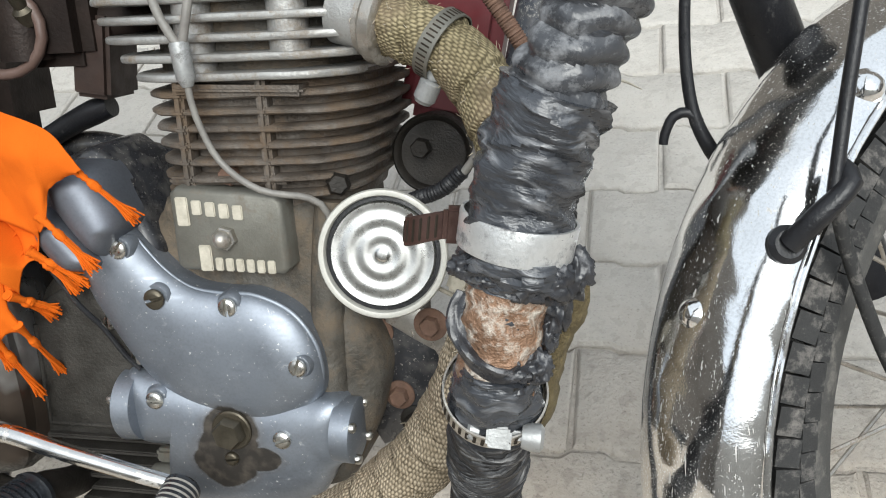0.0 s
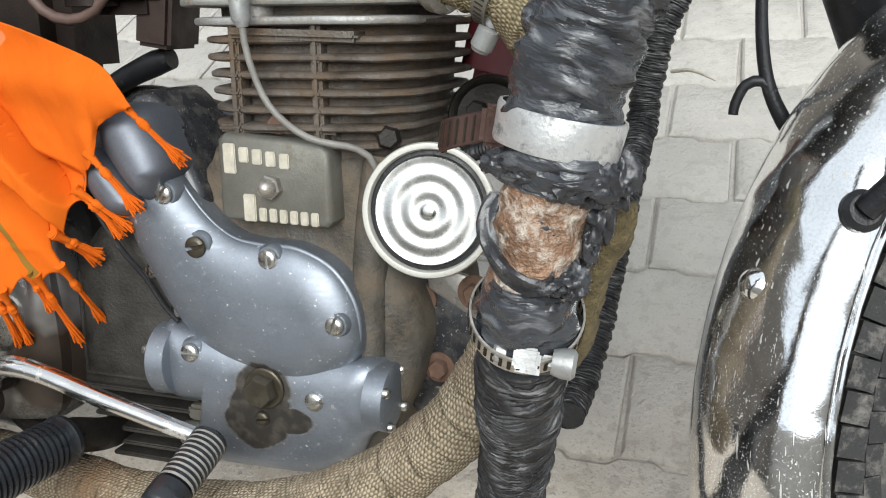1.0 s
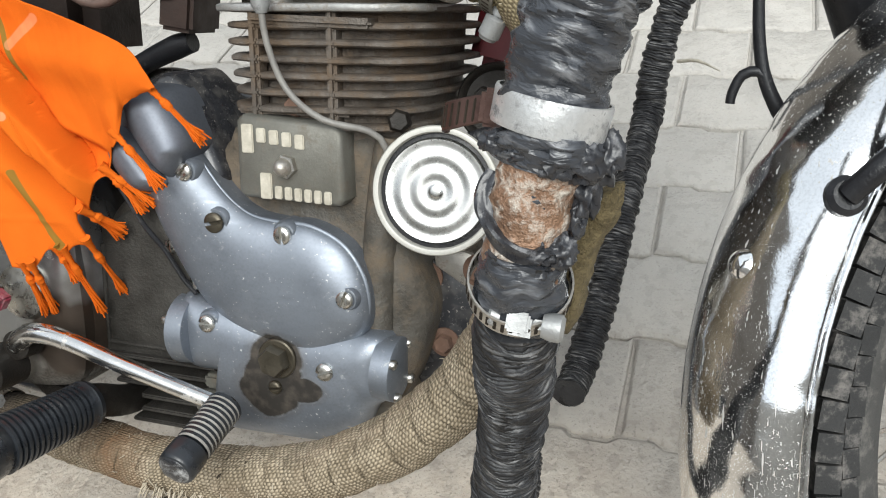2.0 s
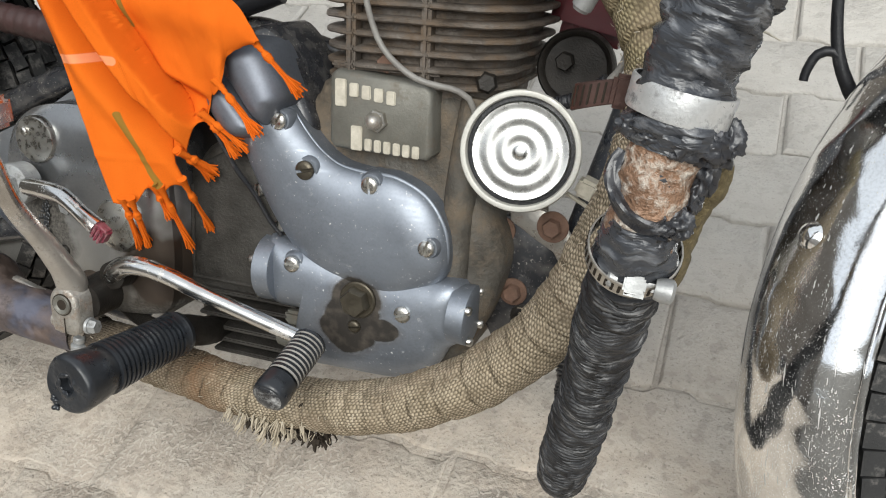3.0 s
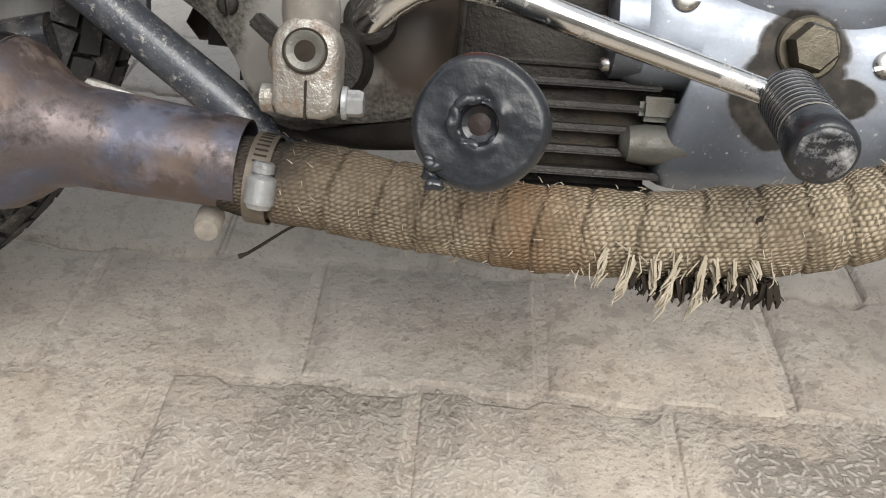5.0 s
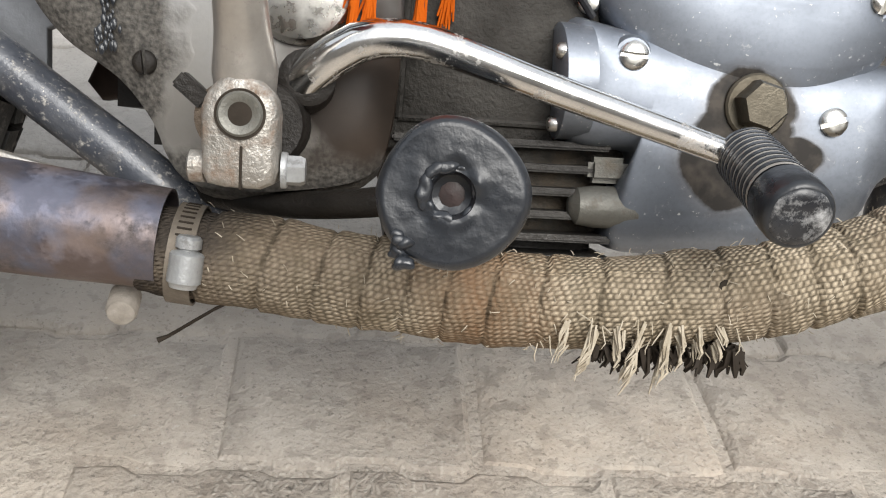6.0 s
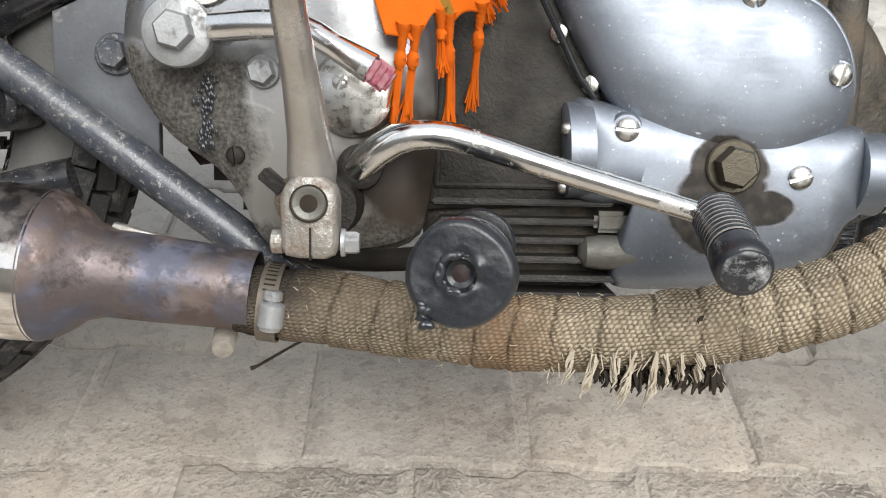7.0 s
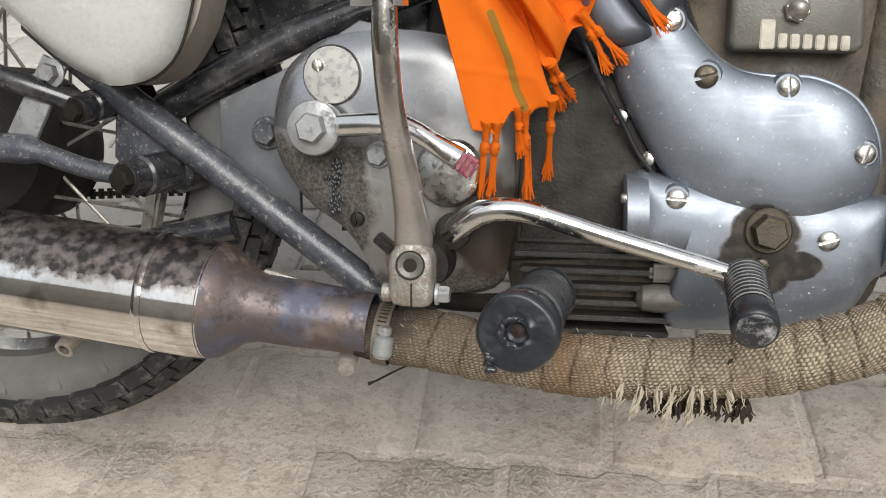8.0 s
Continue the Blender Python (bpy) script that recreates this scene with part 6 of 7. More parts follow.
k.over("Base Color", brown, k.mix(k.noise(40, 6.0), (0.012, 0.009, 0.007), (0.055, 0.041, 0.031)))
k.over("Metallic", brown, 0.0)
oil = k.math("MAXIMUM", oil, k.range(k.math("ADD", oz_, rough_edge), 0.345, 0.330, 0.0, 0.9))
k.over("Base Color", oil, k.mix(k.range(k.noise(420, 4.0), 0.35, 0.7), (0.045, 0.042, 0.038), (0.135, 0.125, 0.11)))
k.over("Metallic", oil, 0.0)
k.over("Roughness", oil, 0.68)
k.bsdf.inputs["Specular IOR Level"].default_value = 0.25
k.relief(k.math("MULTIPLY", oil, k.noise(320, 4.0)), 0.6, 0.002)
PLATE_PALE = mat("pale_grey_plate", (0.235, 0.245, 0.26), 0.42, 0.5, (0.15, 0.155, 0.165), 20, 0.5, 420, 0.2, 0.0008, 0.1, dust=(0.4, 0.38, 0.34), dust_at=0.70, dust_scale=60)
MUDDY = mat("muddy_cast_plate", (0.062, 0.058, 0.052), 0.7, 0.2, (0.022, 0.020, 0.017), 35, 0.5, 330, 0.9, 0.0018, 0.1)
PEG = mat("slate_black_rubber", (0.024, 0.027, 0.032), 0.32, 0.0, (0.009, 0.010, 0.012), 38, 0.5, 210, 0.3, 0.0010, 0.14)
for m_, level in ((MUDDY, 0.2), (PEG, 0.5)):
    m_.node_tree.nodes["Principled BSDF"].inputs["Specular IOR Level"].default_value = level
BAND = mat("brown_oxidised_band", (0.10, 0.055, 0.045), 0.42, 0.6, (0.055, 0.033, 0.028), 60, 0.5, 500, 0.3, 0.0006)


def frame_and_rear():
    bm = B()
    tube(bm, [(-0.60, -0.085, 0.535), (-0.514, -0.09, 0.468), (-0.431, -0.09, 0.408), (-0.334, -0.092, 0.338), (-0.30, -0.09, 0.314), (-0.26, -0.07, 0.297)], 0.0135, 20)
    t = part("rear_frame_tube", bm, FRAME, bike, "chipped grey sloping frame tube")
    bm = B()
    tube(bm, [(-0.515, -0.06, 0.452), (-0.445, -0.055, 0.492), (-0.394, -0.05, 0.519), (-0.324, -0.045, 0.548), (-0.22, -0.04, 0.585)], 0.0145, 20)
    part("seat_tube", bm, BLACK, bike, "chipped black enamelled frame tube")
    bm = B()
    prism(bm, [(-0.530, 0.478), (-0.50, 0.468), (-0.455, 0.430), (-0.4605, 0.409), (-0.485, 0.393), (-0.509, 0.390), (-0.520, 0.402), (-0.534, 0.421)], -0.085, -0.06, 0.003)
    part("gusset", bm, FRAME, bike, "welded frame gusset plate")
    # swinging arm pivot and rods
    for a, b, r in (((-0.474, -0.05, 0.4135), (-0.498, -0.133, 0.4065), 0.017), ((-0.530, -0.04, 0.4745), (-0.5455, -0.118, 0.4605), 0.0135)):
        bm = B()
        a, b = Vector(a), Vector(b)
        ax, n = (b - a).normalized(), (b - a).length
        lathe(bm, [(0, r * 1.25), (n * 0.35, r * 1.25), (n * 0.4, r), (n * 0.8, r), (n * 0.82, r * 0.85), (n, r * 0.85)], a, ax, 24)
        piv = part("pivot_bush", bm, BLACK, bike, "greasy black pivot bush")
        bm = B()
        hexbolt(bm, b - ax * 0.001, ax, r * 0.62, 0.010, r * 0.75)
        part("pivot_nut", bm, CASE_DARK, piv, "greasy pivot nut")
    bm = B()
    tube(bm, [(-0.500, -0.118, 0.407), (-0.535, -0.12, 0.4126), (-0.578, -0.12, 0.4255), (-0.59, -0.12, 0.428), (-0.66, -0.12, 0.431), (-0.80, -0.12, 0.44)], [0.008, 0.0082, 0.0088, 0.0125, 0.0125, 0.0125], 16)
    part("pillion_rod", bm, FRAME, bike, "grey bent stay rod")
    bm = B()
    tube(bm, [(-0.545, -0.105, 0.464), (-0.62, -0.12, 0.490), (-0.80, -0.12, 0.545)], 0.0095, 16)
    part("stay_rod", bm, BLACK, bike, "black stay rod")
    bm = B()
    prism(bm, [(-0.575, 0.505), (-0.555, 0.495), (-0.588, 0.43), (-0.612, 0.44)], -0.115, -0.111, 0.001)
    hexbolt(bm, (-0.568, -0.115, 0.49), NEAR, 0.008, 0.008, 0.012)
    part("stay_strap", bm, ZINC, bike, "bright flat strap with a bolt")
    bm = B()
    tube(bm, [(-0.44, 0.05, 0.36), (-0.58, 0.055, 0.33), (-0.74, 0.06, 0.318)], 0.014, 16)
    tube(bm, [(-0.44, -0.05, 0.36), (-0.58, -0.055, 0.33), (-0.74, -0.06, 0.318)], 0.014, 16)
    part("swing_arm", bm, BLACK, bike, "black swinging arm")
    bm = B()
    box(bm, (0.014, 0.02, 0.15), pose(-0.535, -0.03, 0.33, 0, 12, 0), 0.003)
    part("mudguard_stay", bm, STEEL, bike, "flat grey mudguard stay")
    bm = B()
    prism(bm, [(-0.392, 0.426), (-0.323, 0.388), (-0.305, 0.345), (-0.335, 0.338), (-0.331, 0.354), (-0.36, 0.368), (-0.379, 0.365), (-0.389, 0.377), (-0.381, 0.394), (-0.394, 0.404)], 0.045, 0.060, 0.003)
    part("far_engine_plate", bm, CARB, bike, "black plate on the far side")
    bm = B()
    tube(bm, [(-0.47, 0.05, 0.363), (-0.44, 0.05, 0.365), (-0.425, 0.05, 0.367)], 0.006, 10)
    part("stand_spring", bm, CARB, bike, "black stand spring")
    # chain
    chain = None
    for i in range(26):
        p = Vector((-0.46 - i * 0.0095, 0.045, 0.385 - 0.0006 * i))
        bm = B()
        box(bm, (0.0108, 0.009, 0.0105), Matrix.Translation(p), 0.003)
        if chain is None:
            chain = part("chain", bm, CASE_DARK, bike, "greasy dark drive chain")
        else:
            part("link", bm, CASE_DARK, chain)
    # battery or tool box side, white
    bm = B()
    pillow(bm, [(-0.66, 0.60), (-0.585, 0.538), (-0.545, 0.503), (-0.51, 0.483), (-0.490, 0.4795), (-0.464, 0.487), (-0.4445, 0.506), (-0.432, 0.543), (-0.426, 0.58), (-0.43, 0.65), (-0.50, 0.69), (-0.62, 0.68)], [(-0.56, 0.60), (-0.49, 0.58)], -0.147, -0.176, -0.138, 0.008, 10, 0.55)
    tb = part("tool_box", bm, WHITE, bike, "aged white enamelled tool box, scratched")
    bm = B()
    pillow(bm, [(-0.655, 0.598), (-0.585, 0.539), (-0.545, 0.505), (-0.51, 0.485), (-0.490, 0.4815), (-0.460, 0.490), (-0.437, 0.520), (-0.4262, 0.550), (-0.422, 0.59), (-0.428, 0.66), (-0.50, 0.685), (-0.61, 0.675)], [(-0.56, 0.60), (-0.49, 0.58)], -0.136, -0.142, -0.09, 0.008, 8, 0.5)
    part("box_side", bm, mat("dusty_tan_enamel", (0.33, 0.30, 0.25), 0.6, 0.0, (0.22, 0.195, 0.16), 30, 0.5, 300, 0.3, 0.001), tb, "dusty tan side of the tool box")
    bm = B()
    tube(bm, [(-0.500, -0.143, 0.4795), (-0.490, -0.143, 0.4788), (-0.464, -0.143, 0.486), (-0.4440, -0.143, 0.5055), (-0.4315, -0.143, 0.543), (-0.4255, -0.143, 0.58)], 0.0013, 8)
    part("lid_seam", bm, CASE_DARK, tb, "thin dark lid seam")
    rnd = random.Random(6)
    for u, w in ((-0.535, 0.548), (-0.497, 0.528)):
        bm = B()
        p = Vector((u, -0.168, w))
        pts = [p + Vector((i * 0.006, 0.001 * i, 0.004 * (i % 2) + rnd.uniform(-0.001, 0.001))) for i in range(4)]
        tube(bm, pts, 0.0006, 6, 0.01, smooth=False)
        part("scratch_chip", bm, SOOT, tb)
    bm = B()
    box(bm, (0.18, 0.02, 0.20), pose(-0.36, 0.02, 0.62), 0.01)
    part("battery_panel", bm, BLACK, bike, "black panel behind the frame tube")


def upper_body():
    """Tank, saddle and rear mudguard, unseen above the view, added to shade the engine."""
    bm = B()
    rows = []
    for x, half_, low, high in ((-0.24, 0.05, 0.86, 0.90), (-0.20, 0.085, 0.845, 0.935), (-0.08, 0.115, 0.835, 0.985), (0.08, 0.13, 0.835, 1.01), (0.24, 0.115, 0.85, 1.0), (0.33, 0.07, 0.875, 0.965), (0.35, 0.03, 0.90, 0.94)):
        mid, tall = (low + high) / 2, (high - low) / 2
        rows.append([Vector((x, half_ * math.copysign(abs(math.cos(a)) ** 0.7, math.cos(a)), mid + tall * math.copysign(abs(math.sin(a)) ** 0.7, math.sin(a)))) for a in (2 * math.pi * i / 32 for i in range(32))])
    rings(bm, rows)
    bmesh.ops.recalc_face_normals(bm, faces=bm.faces)
    part("fuel_tank", bm, BLACK, bike, "unseen black enamelled fuel tank added for shade")
    bm = B()
    prism(bm, [(-0.70, 0.83), (-0.66, 0.80), (-0.40, 0.78), (-0.24, 0.80), (-0.22, 0.84), (-0.30, 0.875), (-0.55, 0.88), (-0.70, 0.89)], -0.125, 0.125, 0.02, 0.02)
    part("saddle", bm, RUBBER, bike, "unseen black padded saddle added for shade")
    bm = B()
    rows = []
    for i in range(41):
        a = radians(34 + 148 * i / 40)
        rows.append([Vector((-0.685 + math.cos(a) * rr, y, 0.425 + math.sin(a) * rr)) for y, rr in ((-0.068, 0.315), (-0.062, 0.335), (-0.04, 0.348), (0.0, 0.353), (0.04, 0.348), (0.062, 0.335), (0.068, 0.315), (0.06, 0.330), (0.0, 0.347), (-0.06, 0.330))])
    rings(bm, rows)
    bmesh.ops.recalc_face_normals(bm, faces=bm.faces)
    part("rear_mudguard", bm, BLACK, bike, "unseen black rear mudguard added for shade")


def wheel(name, label, m, r=0.325, half=0.046, lugs=92, side=None, rows=9):
    side = side or SIDEWALL
    hub = new(name)
    hub.parent = bike
    hub.matrix_local = m
    tagged(hub, label)
    bm = B()
    prof = []
    for i in range(21):
        a = math.pi * (-0.5 + i / 20) * 1.32
        prof.append((half * math.sin(a) * (1.0 if abs(a) < 1.2 else 0.99), r - 0.012 - 0.052 * (1 - math.cos(a) * 0.9 - 0.1)))
    prof.insert(0, (-half * 0.62, r - 0.085))
    lathe(bm, prof, (0, 0, 0), (0, 1, 0), 96, cap=False)
    tyre = part("tyre", bm, side, hub, "dusty grey tyre sidewall")
    for i in range(26):
        a = 2 * math.pi * i / 26
        for side_ in (-1, 1):
            bm = B()
            box(bm, (0.006 + 0.004 * (i % 3), 0.0016, 0.013), Matrix.Rotation(-a, 4, "Y") @ Matrix.Translation((0, side_ * half * 0.975, r - 0.052)), 0.0006)
            part("raised_mark", bm, side, tyre)
    rnd = random.Random(5)
    bm = B()
    for i in range(lugs):
        for row, (y, lean, rr, wide) in enumerate(((-0.041, -1.12, -0.021, 0.015), (-0.0295, -0.75, -0.0095, 0.0125), (-0.0155, -0.36, -0.0025, 0.0125), (0.0, 0.0, 0.0, 0.0125), (0.0155, 0.36, -0.0025, 0.0125), (0.0295, 0.75, -0.0095, 0.0125), (0.041, 1.12, -0.021, 0.015), (-0.0448, -1.38, -0.034, 0.011), (0.0448, 1.38, -0.034, 0.011))[:rows]):
            a = 2 * math.pi * (i + 0.5 * (row % 2)) / lugs
            mm = Matrix.Rotation(-a, 4, "Y") @ Matrix.Translation((0, y, r + rr - 0.008)) @ Matrix.Rotation(-lean, 4, "X") @ Matrix.Rotation(0.07 * (1 if row % 2 else -1), 4, "Z")
            bmesh.ops.create_cube(bm, size=1.0, matrix=mm @ Matrix.Diagonal((2 * math.pi * r / lugs * 0.84, wide * 1.08, 0.010, 1)))
    part("tread", bm, TYRE, hub, "worn blocky tread")
    bm = B()
    lathe(bm, [(-0.034, r - 0.062), (-0.036, r - 0.074), (-0.028, r - 0.082), (-0.018, r - 0.094), (0.018, r - 0.094), (0.028, r - 0.082), (0.036, r - 0.074), (0.034, r - 0.062)], (0, 0, 0), (0, 1, 0), 80, cap=False)
    part("rim", bm, CHROME, hub, "chromed wheel rim")
    bm = B()
    lathe(bm, [(-0.05, 0.02), (-0.05, 0.06), (-0.035, 0.075), (0.035, 0.075), (0.05, 0.06), (0.05, 0.02)], (0, 0, 0), (0, 1, 0), 40)
    part("hub", bm, CASE_DARK, hub, "dirty wheel hub")
    for i in range(36):
        a = 2 * math.pi * i / 36
        s = 1 if i % 2 else -1
        b = a + 0.35 * (1 if i % 4 < 2 else -1)
        bm = B()
        tube(bm, [(0.07 * math.cos(a), 0.03 * s, 0.07 * math.sin(a)), ((r - 0.09) * math.cos(b), 0.004 * s, (r - 0.09) * math.sin(b))], 0.0018, 6, 0.3)
        part("spoke", bm, STEEL, hub)
    return hub


def front_end():
    m = pose(*FRONT_HUB, -7.0, 0, FRONT_TURN)
    wheel("front_wheel", "front wheel with blocky tyre turned to one side", m, 0.330, 0.040)
    bm = B()
    R, half = 0.3614, 0.0536
    sect = []
    for i in range(25):
        b = -1.52 + 3.04 * i / 24
        sect.append((half * math.sin(b), R - 0.0321 * (1 - math.cos(b)) ** 1.15))
    rows, inner = [], []
    for i in range(97):
        a = radians(30 + 222 * i / 96)
        rows.append([Vector((math.cos(a) * rr, y, math.sin(a) * rr)) for y, rr in sect])
        inner.append([Vector((math.cos(a) * (rr - 0.0022), y * 0.965, math.sin(a) * (rr - 0.0022))) for y, rr in sect])
    rings(bm, rows, False, closed=False)
    rings(bm, inner, False, closed=False)
    for k_ in (0, -1):
        for i in range(96):
            a, b, c, d = rows[i][k_], rows[i + 1][k_], inner[i + 1][k_], inner[i][k_]
            bm.faces.new([bm.verts.new(p) for p in (a, b, c, d)])
    bmesh.ops.remove_doubles(bm, verts=bm.verts, dist=1e-6)
    bmesh.ops.recalc_face_normals(bm, faces=bm.faces)
    guard = new("front_mudguard", finish("front_mudguard", bm, MUDGUARD, 60))
    guard.parent = bike
    guard.matrix_local = m
    tagged(guard, "scratched chrome front mudguard")
    bm = B()
    for s in (1, -1):
        y, rr = sect[0 if s < 0 else -1]
        pts = [(math.cos(radians(30 + 222 * i / 40)) * rr, y, math.sin(radians(30 + 222 * i / 40)) * rr) for i in range(41)]
        tube(bm, pts, 0.0024, 8, 0.02)
    part("rolled_edge", bm, MUDGUARD, guard)
    def on_guard(deg, b):
        a = radians(deg)
        y, rr = half * math.sin(b), R - 0.0321 * (1 - math.cos(b)) ** 1.15
        p = Vector((math.cos(a) * rr, y, math.sin(a) * rr))
        n = Vector((math.cos(a) * math.cos(b), math.sin(b), math.sin(a) * math.cos(b))).normalized()
        return p, n
    for deg, b, r in ((158, -0.02, 0.009), (129, -1.14, 0.010)):
        p, n = on_guard(deg, b)
        bm = B()
        lathe(bm, [(-0.002, r * 1.3), (0.001, r), (0.004, r * 0.8), (0.0055, r * 0.4), (0.006, 0.0003)], p, n, 20)
        part("round_bolt", bm, MUDGUARD, guard, "domed chrome bolt head")
    p, n = on_guard(149, -1.06)
    bm = B()
    lathe(bm, [(-0.001, 0.0125), (0.004, 0.0125), (0.007, 0.009)], p, n, 20)
    tube(bm, [p + n * 0.006, p + n * 0.012 + Vector((0.012, -0.01, 0.016)), p + n * 0.012 + Vector((0.028, -0.02, 0.034)), p + n * 0.006 + Vector((0.03, -0.014, 0.046))], [0.0075, 0.0075, 0.0065, 0.005], 14)
    clip = part("cable_clip", bm, RUBBER, guard, "black rubber cable clip")
    q = p + n * 0.012 + Vector((0.022, -0.012, 0.028))
    bm = B()
    tube(bm, [q + Vector((0.05, -0.01, 0.30)), q + Vector((0.028, -0.008, 0.15)), q + Vector((0.010, -0.002, 0.05)), q], 0.0044, 12)
    part("upper_cable", bm, RUBBER, guard, "black speedometer cable")
    bm = B()
    tube(bm, [q, q + Vector((0.018, 0.004, -0.045)), q + Vector((0.05, 0.004, -0.115)), q + Vector((0.09, 0.006, -0.17)), q + Vector((0.14, 0.01, -0.2))], 0.0046, 12)
    part("lower_cable", bm, TYRE, guard, "dusty grey lower cable")
    # fork leg boot behind the mudguard
    for s in (1,):
        top = m @ Vector((-0.17, 0.088 * s, 0.36))
        low = m @ Vector((0.0, 0.088 * s, 0.0))
        bm = B()
        ax = (low - top).normalized()
        prof = [(0, 0.024), (0.004, 0.027)]
        for i in range(5):
            prof += [(0.01 + i * 0.012, 0.027), (0.016 + i * 0.012, 0.022)]
        prof += [(0.075, 0.025), (0.08, 0.022), (0.30, 0.024), (0.40, 0.026)]
        lathe(bm, prof, top - ax * 0.09, ax, 28)
        part("fork_leg", bm, RUBBER, bike, "fork leg with ribbed rubber boot")


FRONT_HUB, FRONT_TURN = (0.6146, 0.0694, 0.3674), 41.7


def carburettor():
    bm = B()
    box(bm, (0.075, 0.07, 0.07), pose(-0.165, -0.005, 0.70), 0.012)
    lathe(bm, [(0, 0.024), (0.05, 0.024), (0.055, 0.02)], (-0.19, -0.03, 0.672), (0, 0, 1), 24)
    lathe(bm, [(0, 0.019), (0.06, 0.019)], (-0.13, 0.0, 0.70), (1, 0, 0), 24)
    c = part("carburettor", bm, CARB, bike, "oily dark carburettor behind the barrel")
    bm = B()
    box(bm, (0.035, 0.05, 0.07), pose(-0.137, 0.0, 0.672, 0, 8, 0), 0.004)
    part("float_bowl", bm, mat("brown_stained_metal", (0.055, 0.035, 0.028), 0.5, 0.3, (0.024, 0.016, 0.013), 40), c, "brown stained float bowl")
    bm = B()
    ring_pts = [(-0.205 + 0.042 * math.cos(a), -0.045, 0.697 + 0.036 * math.sin(a)) for a in (radians(d) for d in range(-150, 70, 20))]
    tube(bm, ring_pts, 0.0048, 12)
    part("overflow_hose", bm, mat("brown_rubber_hose", (0.13, 0.085, 0.07), 0.5, 0.0, (0.08, 0.05, 0.04), 60), c, "curved brown overflow hose")
    bm = B()
    lathe(bm, [(0, 0.010), (0.012, 0.010), (0.015, 0.006), (0.03, 0.006)], (-0.175, -0.04, 0.705), (0, -0.5, 0.6), 16)
    part("brass_jet", bm, BRASS, c)
    bm = B()
    tube(bm, [(-0.28, 0.0, 0.565), (-0.21, 0.0, 0.599), (-0.181, 0.0, 0.613), (-0.156, 0.0, 0.623), (-0.139, 0.0, 0.628)], [0.010, 0.010, 0.0105, 0.0115, 0.010], 16)
    part("black_stay", bm, RUBBER, bike, "black rubber covered stay")
    bm = B()
    tube(bm, [(-0.24, 0.02, 0.575), (-0.186, 0.02, 0.590), (-0.14, 0.02, 0.584), (-0.09, 0.02, 0.572), (-0.06, 0.02, 0.56)], [0.011, 0.0125, 0.0125, 0.0125, 0.012], 18)
    part("oil_pipe_cover", bm, BLACK, bike, "glossy black pipe behind the engine")
    bm = B()
    box(bm, (0.20, 0.10, 0.12), pose(-0.34, 0.03, 0.66), 0.02)
    part("air_box", bm, CARB, bike, "dark air box behind the cloth")
    bm = B()
    tube(bm, [(-0.46, -0.09, 0.60), (-0.33, -0.10, 0.588), (-0.22, -0.10, 0.575)], 0.014, 16, 0.004, True, lambda s, a: 0.0008 * math.sin(s * 500))
    part("ribbed_pipe", bm, mat("dark_maroon_pipe", (0.06, 0.03, 0.028), 0.45, 0.1, (0.03, 0.018, 0.016), 40), bike, "dark brown ribbed pipe")


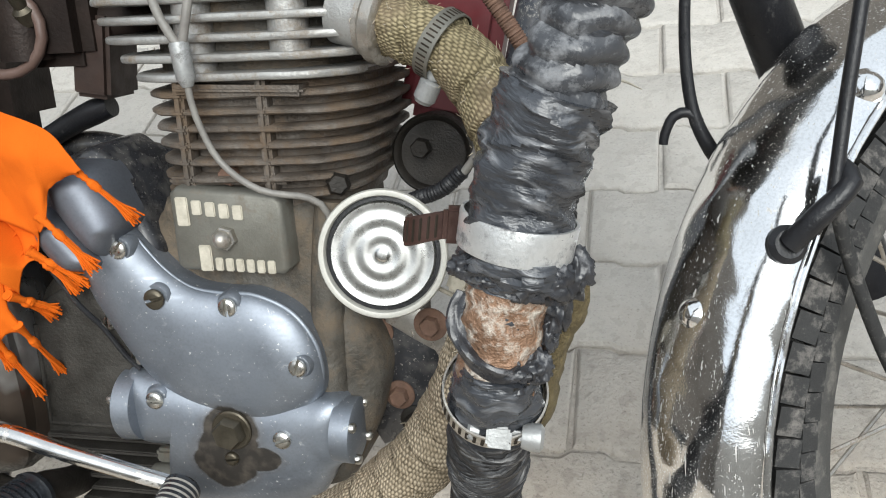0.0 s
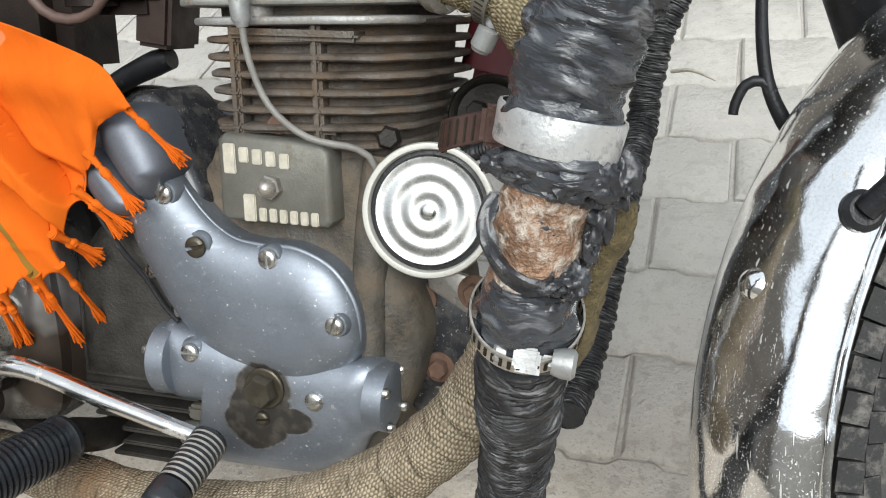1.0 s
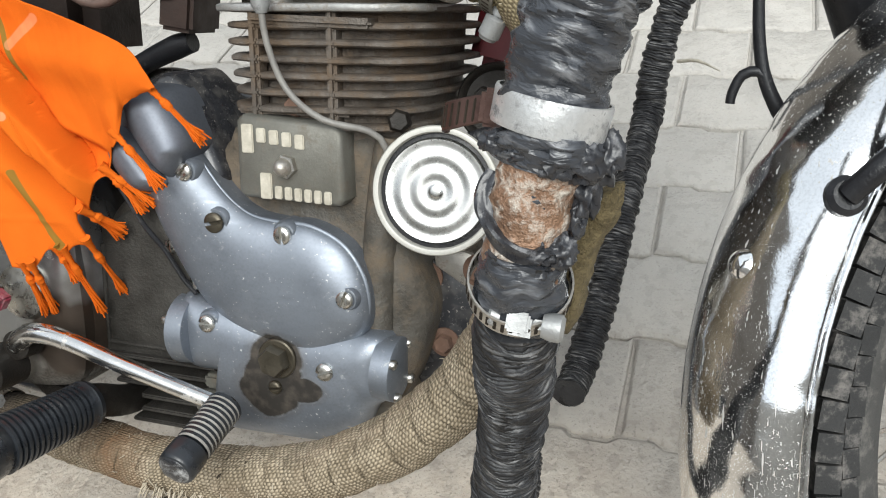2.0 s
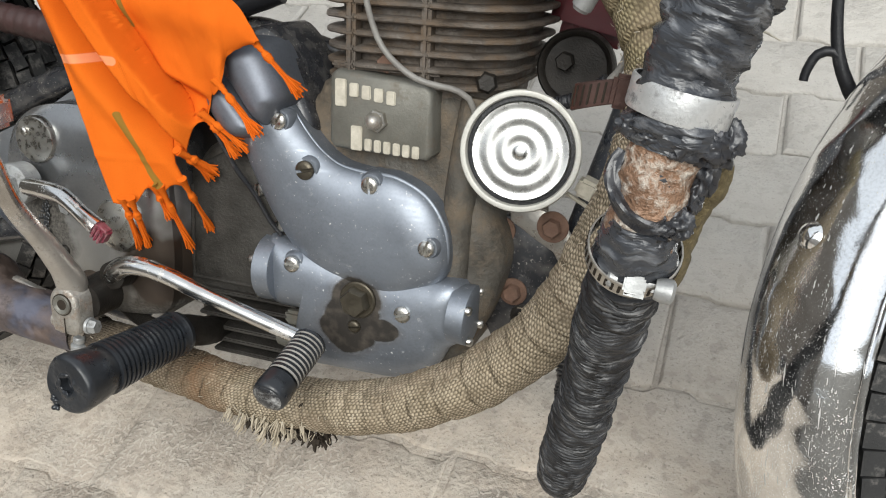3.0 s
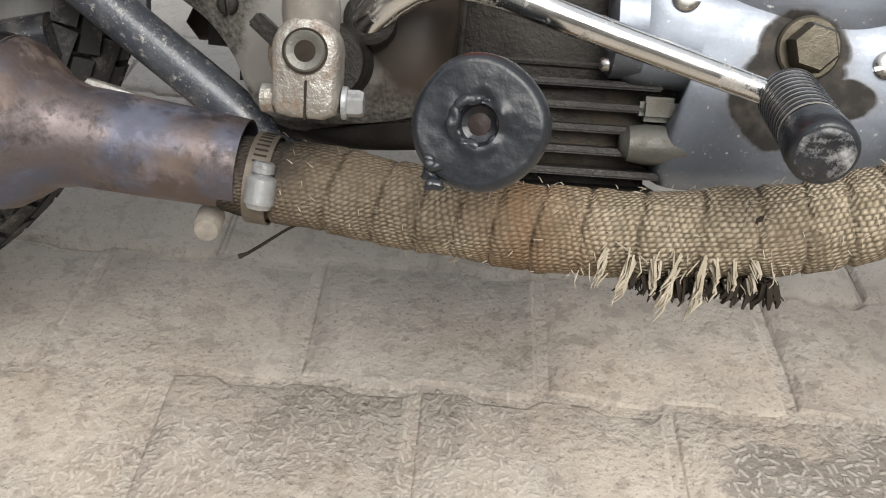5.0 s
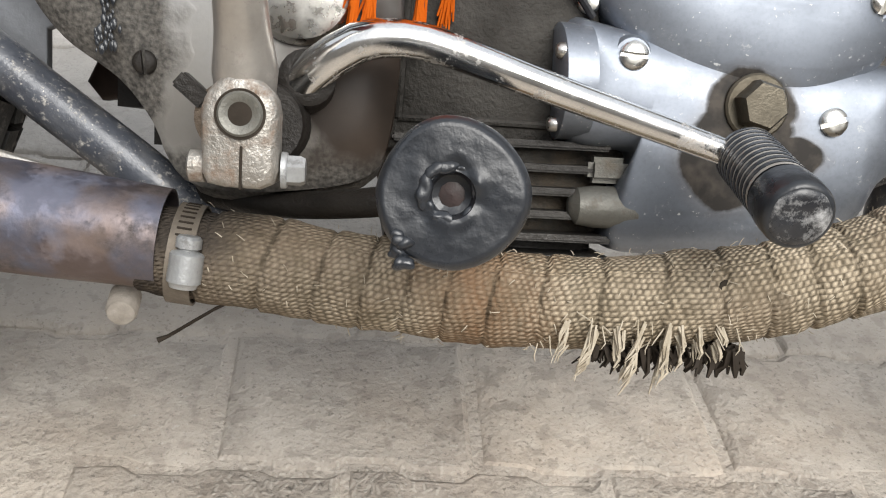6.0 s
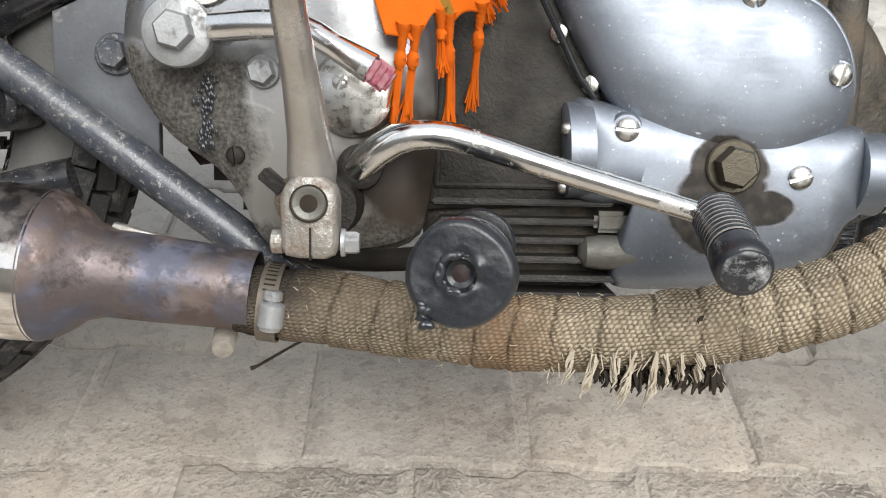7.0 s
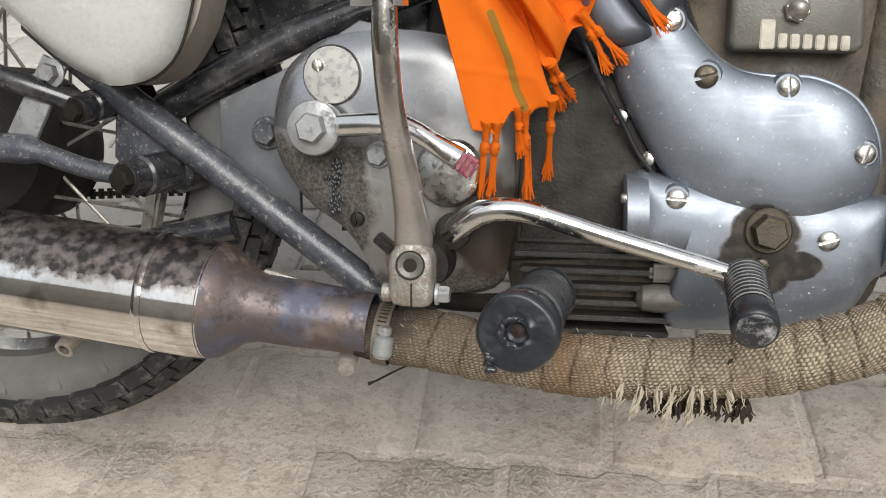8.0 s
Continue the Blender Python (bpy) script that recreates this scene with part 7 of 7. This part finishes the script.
# ---- cloth ----
def cloth():
    scarf = thing("cloth", "bright orange cotton cloth with knotted tassels hanging over the engine", "cloth", LEANING)
    top = [(-0.292, 0.735), (-0.262, 0.705), (-0.225, 0.684), (-0.187, 0.666), (-0.143, 0.651), (-0.10, 0.631), (-0.082, 0.612), (-0.075, 0.600)]
    low = [(-0.2165, 0.448, -0.165), (-0.200, 0.449, -0.162), (-0.190, 0.461, -0.152), (-0.180, 0.460, -0.145), (-0.172, 0.467, -0.139), (-0.161, 0.4665, -0.1356), (-0.170, 0.485, -0.135), (-0.169, 0.496, -0.134), (-0.160, 0.494, -0.134),
           (-0.152, 0.517, -0.132), (-0.1395, 0.527, -0.1305), (-0.129, 0.548, -0.136), (-0.114, 0.560, -0.145), (-0.109, 0.585, -0.142), (-0.092, 0.594, -0.141), (-0.079, 0.598, -0.142)]
    T_ = spline([(*p, 0) for p in top], 0.001)
    L_ = spline(low, 0.001)
    def at(s, t, off=0.0):
        a, b = T_[min(int(s * len(T_)), len(T_) - 1)], L_[min(int(s * len(L_)), len(L_) - 1)]
        p = a.lerp(b, t)
        v = (-0.182 + 0.042 * min(1, s * 1.15)) * (1 - t) + b.z * t
        flat = v
        # the folded-over strip, its shade side and the long soft folds
        x, z = p.x, p.y
        k0 = math.hypot(0.085, 0.148)
        d = ((x + 0.230) * 0.148 + (z - 0.638) * 0.085) / k0
        along = ((x + 0.230) * 0.085 - (z - 0.638) * 0.148) / k0
        d += 0.0045 * math.sin(along * 22 + 0.4)
        def step(q, w):
            q = min(max(q / w + 0.5, 0), 1)
            return q * q * (3 - 2 * q)
        strip = step(d + 0.0075, 0.004) * step(0.0075 - d, 0.0035)
        v -= 0.020 * strip
        v += 0.026 * step(d - 0.008, 0.005) * math.exp(-max(d - 0.010, 0) / 0.04)
        v -= 0.0130 * math.exp(-((d + 0.030 + 0.05 * (along - 0.1)) / 0.011) ** 2)
        v += 0.015 * math.exp(-((d + 0.017) / 0.006) ** 2)
        e = ((x + 0.200) * 0.36 + (z - 0.573) * 0.93)
        if d > 0.008:
            v -= 0.0160 * step(e + 0.002, 0.012) * math.exp(-max(e, 0) / 0.045) * step(d - 0.008, 0.02)
            v -= 0.0120 * math.exp(-((e + 0.028 - 0.2 * (x + 0.15)) / 0.010) ** 2) * step(d - 0.01, 0.03)
            v -= 0.0075 * math.exp(-((e - 0.058 - 0.25 * (x + 0.15)) / 0.016) ** 2)
        v += 0.005 * noise.noise(Vector((x * 14, z * 14, 3))) + 0.0014 * noise.noise(Vector((x * 48 + z * 20, z * 26, 7))) + 0.0005 * noise.noise(Vector((x * 120, z * 90, 9)))
        v -= 0.0012 * math.exp(-((z - 0.492 + 0.1 * (x + 0.22)) / 0.0025) ** 2) * (1 if d < -0.01 else 0)
        v -= 0.010 * math.sin(math.pi * s) * (1 - t) ** 2
        v = flat + (v - flat) * (1 - 0.9 * t ** 7)
        frill = (0.002 * math.sin(s * 47 + 1) + 0.002 * noise.noise(Vector((s * 35, 5, 1)))) * max(0, t - 0.93) / 0.07
        return Vector((p.x + frill * 0.4, v - off, p.y + frill))
    nu, nv = 230, 150
    bm = B()
    rings(bm, [[at(j / (nu - 1), i / (nv - 1)) for j in range(nu)] for i in range(nv)], False, closed=False)
    me = finish("cloth_sheet", bm, CLOTH, 180)
    sheet = new("cloth_sheet", me)
    sheet.parent = scarf
    sol = sheet.modifiers.new("thickness", "SOLIDIFY")
    sol.thickness = 0.0012
    tagged(sheet, "folded orange cotton sheet with a pale stripe and green lines")
    rnd = random.Random(2)
    spots = [((-0.206, -0.163, 0.450), (-0.2125, -0.138, 0.401)), ((-0.199, -0.161, 0.450), (-0.205, -0.135, 0.401)), ((-0.185, -0.146, 0.461), (-0.183, -0.130, 0.430)), ((-0.180, -0.143, 0.459), (-0.1786, -0.106, 0.394)),
             ((-0.1615, -0.1356, 0.467), (-0.1645, -0.092, 0.410)), ((-0.163, -0.1346, 0.494), (-0.1530, -0.102, 0.466)), ((-0.160, -0.1346, 0.494), (-0.146, -0.105, 0.474)),
             ((-0.1395, -0.1305, 0.528), (-0.120, -0.112, 0.493)), ((-0.138, -0.131, 0.529), (-0.108, -0.114, 0.500)), ((-0.114, -0.145, 0.560), (-0.082, -0.138, 0.520)), ((-0.081, -0.142, 0.597), (-0.050, -0.124, 0.556))]
    for p, q in spots:
        bm = B()
        p, q = Vector(p), Vector(q)
        d, n = (q - p).normalized(), (q - p).length
        tube(bm, [p - d * 0.008, p, p + d * n * 0.16, p + d * n * 0.22, p + d * n * 0.30, p + d * n * 0.36], [0.0046, 0.0030, 0.0022, 0.0036, 0.0036, 0.0024], 10, 0.0015, True, lambda s, a: 0.0004 * math.sin(s * 1500 + a * 2))
        wide = 0.045 if n > 0.055 else 0.085
        for _ in range(46):
            r = p + d * n * 0.31 + Vector((rnd.gauss(0, 0.0008), rnd.gauss(0, 0.0008), rnd.gauss(0, 0.0008)))
            e = (d + Vector((rnd.gauss(0, wide), rnd.gauss(-0.01, wide), rnd.gauss(0, wide)))).normalized()
            tube(bm, [r, r + d * n * 0.25 + e * n * 0.05, r + e * n * rnd.uniform(0.50, 0.72)], [0.0005, 0.0009, 0.0006], 4, 0.012)
        part("tassel", bm, CLOTH, scarf, "knotted orange tassel")
    return scarf


crankcase()
timing_cover()
tappet_plate()
barrel_and_head()
exhaust()
silencer()
crash_guard()
horn()
front_of_engine()
cables()
controls()
gearbox()
frame_and_rear()
upper_body()
# rear sidewall paler than the front one: sunlight put into its colour
wheel("rear_wheel", "spoked rear wheel with blocky tyre", pose(-0.685, 0, 0.425), 0.283, 0.045, 54, mat("lit_dusty_sidewall", (0.17, 0.167, 0.158), 0.8, 0.0, (0.10, 0.098, 0.092), 22, 0.5, 500, 0.4, 0.001, 0.1), 7)
front_end()
carburettor()
cloth()

# ---- unseen plain walls, added to shape the light and the reflections ----
for name, size, x, y, label in (("wall_south", (24, 0.3, 4.0), 0, -6.2, "unseen plain pale plastered wall, added for reflections"), ("wall_north", (24, 0.3, 4.6), 0, 4.6, "unseen plain dark wall behind, added to shape the light"),
                                ("wall_west", (0.3, 10.5, 4.6), -5.6, -0.8, "unseen plain dark wall at the side, added to shape the light"), ("wall_east", (0.3, 10.5, 4.6), 11.8, -0.8, "unseen plain dark wall at the side, added to shape the light")):
    bm = B()
    box(bm, size, pose(x, y, size[2] / 2 - 0.05), 0.02)
    tagged(new(name, finish(name, bm, PLASTER if name == "wall_south" else WALLM)), label, "wall", kind="structure")

# ---- paving ----
floor = ground()
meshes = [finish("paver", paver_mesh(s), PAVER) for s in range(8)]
rnd = random.Random(21)
far = B()
count = 0
for row in range(-22, 34):
    y = 0.158 + row * PD
    off = 0.125 + (PW / 2 if row % 2 else 0)
    for col in range(-22, 22):
        x = off + col * PW
        if -1.75 < x < 1.1 and -0.85 < y < 1.75 and count < 320:
            ob = new("paver", meshes[rnd.randrange(8)])
            ob.parent = floor
            ob.matrix_local = pose(x, y, rnd.uniform(-0.002, 0.0015), rnd.uniform(-0.35, 0.35), rnd.uniform(-0.35, 0.35), rnd.uniform(-0.4, 0.4))
            count += 1
        else:
            z = rnd.uniform(-0.002, 0.001)
            vs = [far.verts.new((x + dx, y + dy, z + dz)) for dz in (-0.03, 0) for dx, dy in ((0.004, 0.004), (PW - 0.004, 0.004), (PW - 0.004, PD - 0.004), (0.004, PD - 0.004))]
            far.faces.new(vs[4:])
            for i in range(4):
                far.faces.new((vs[i], vs[(i + 1) % 4], vs[4 + (i + 1) % 4], vs[4 + i]))
ob = new("far_paving", finish("far_paving", far, PAVER))
ob.parent = floor
tagged(ob, "worn grey concrete pavers further off", kind="stuff")
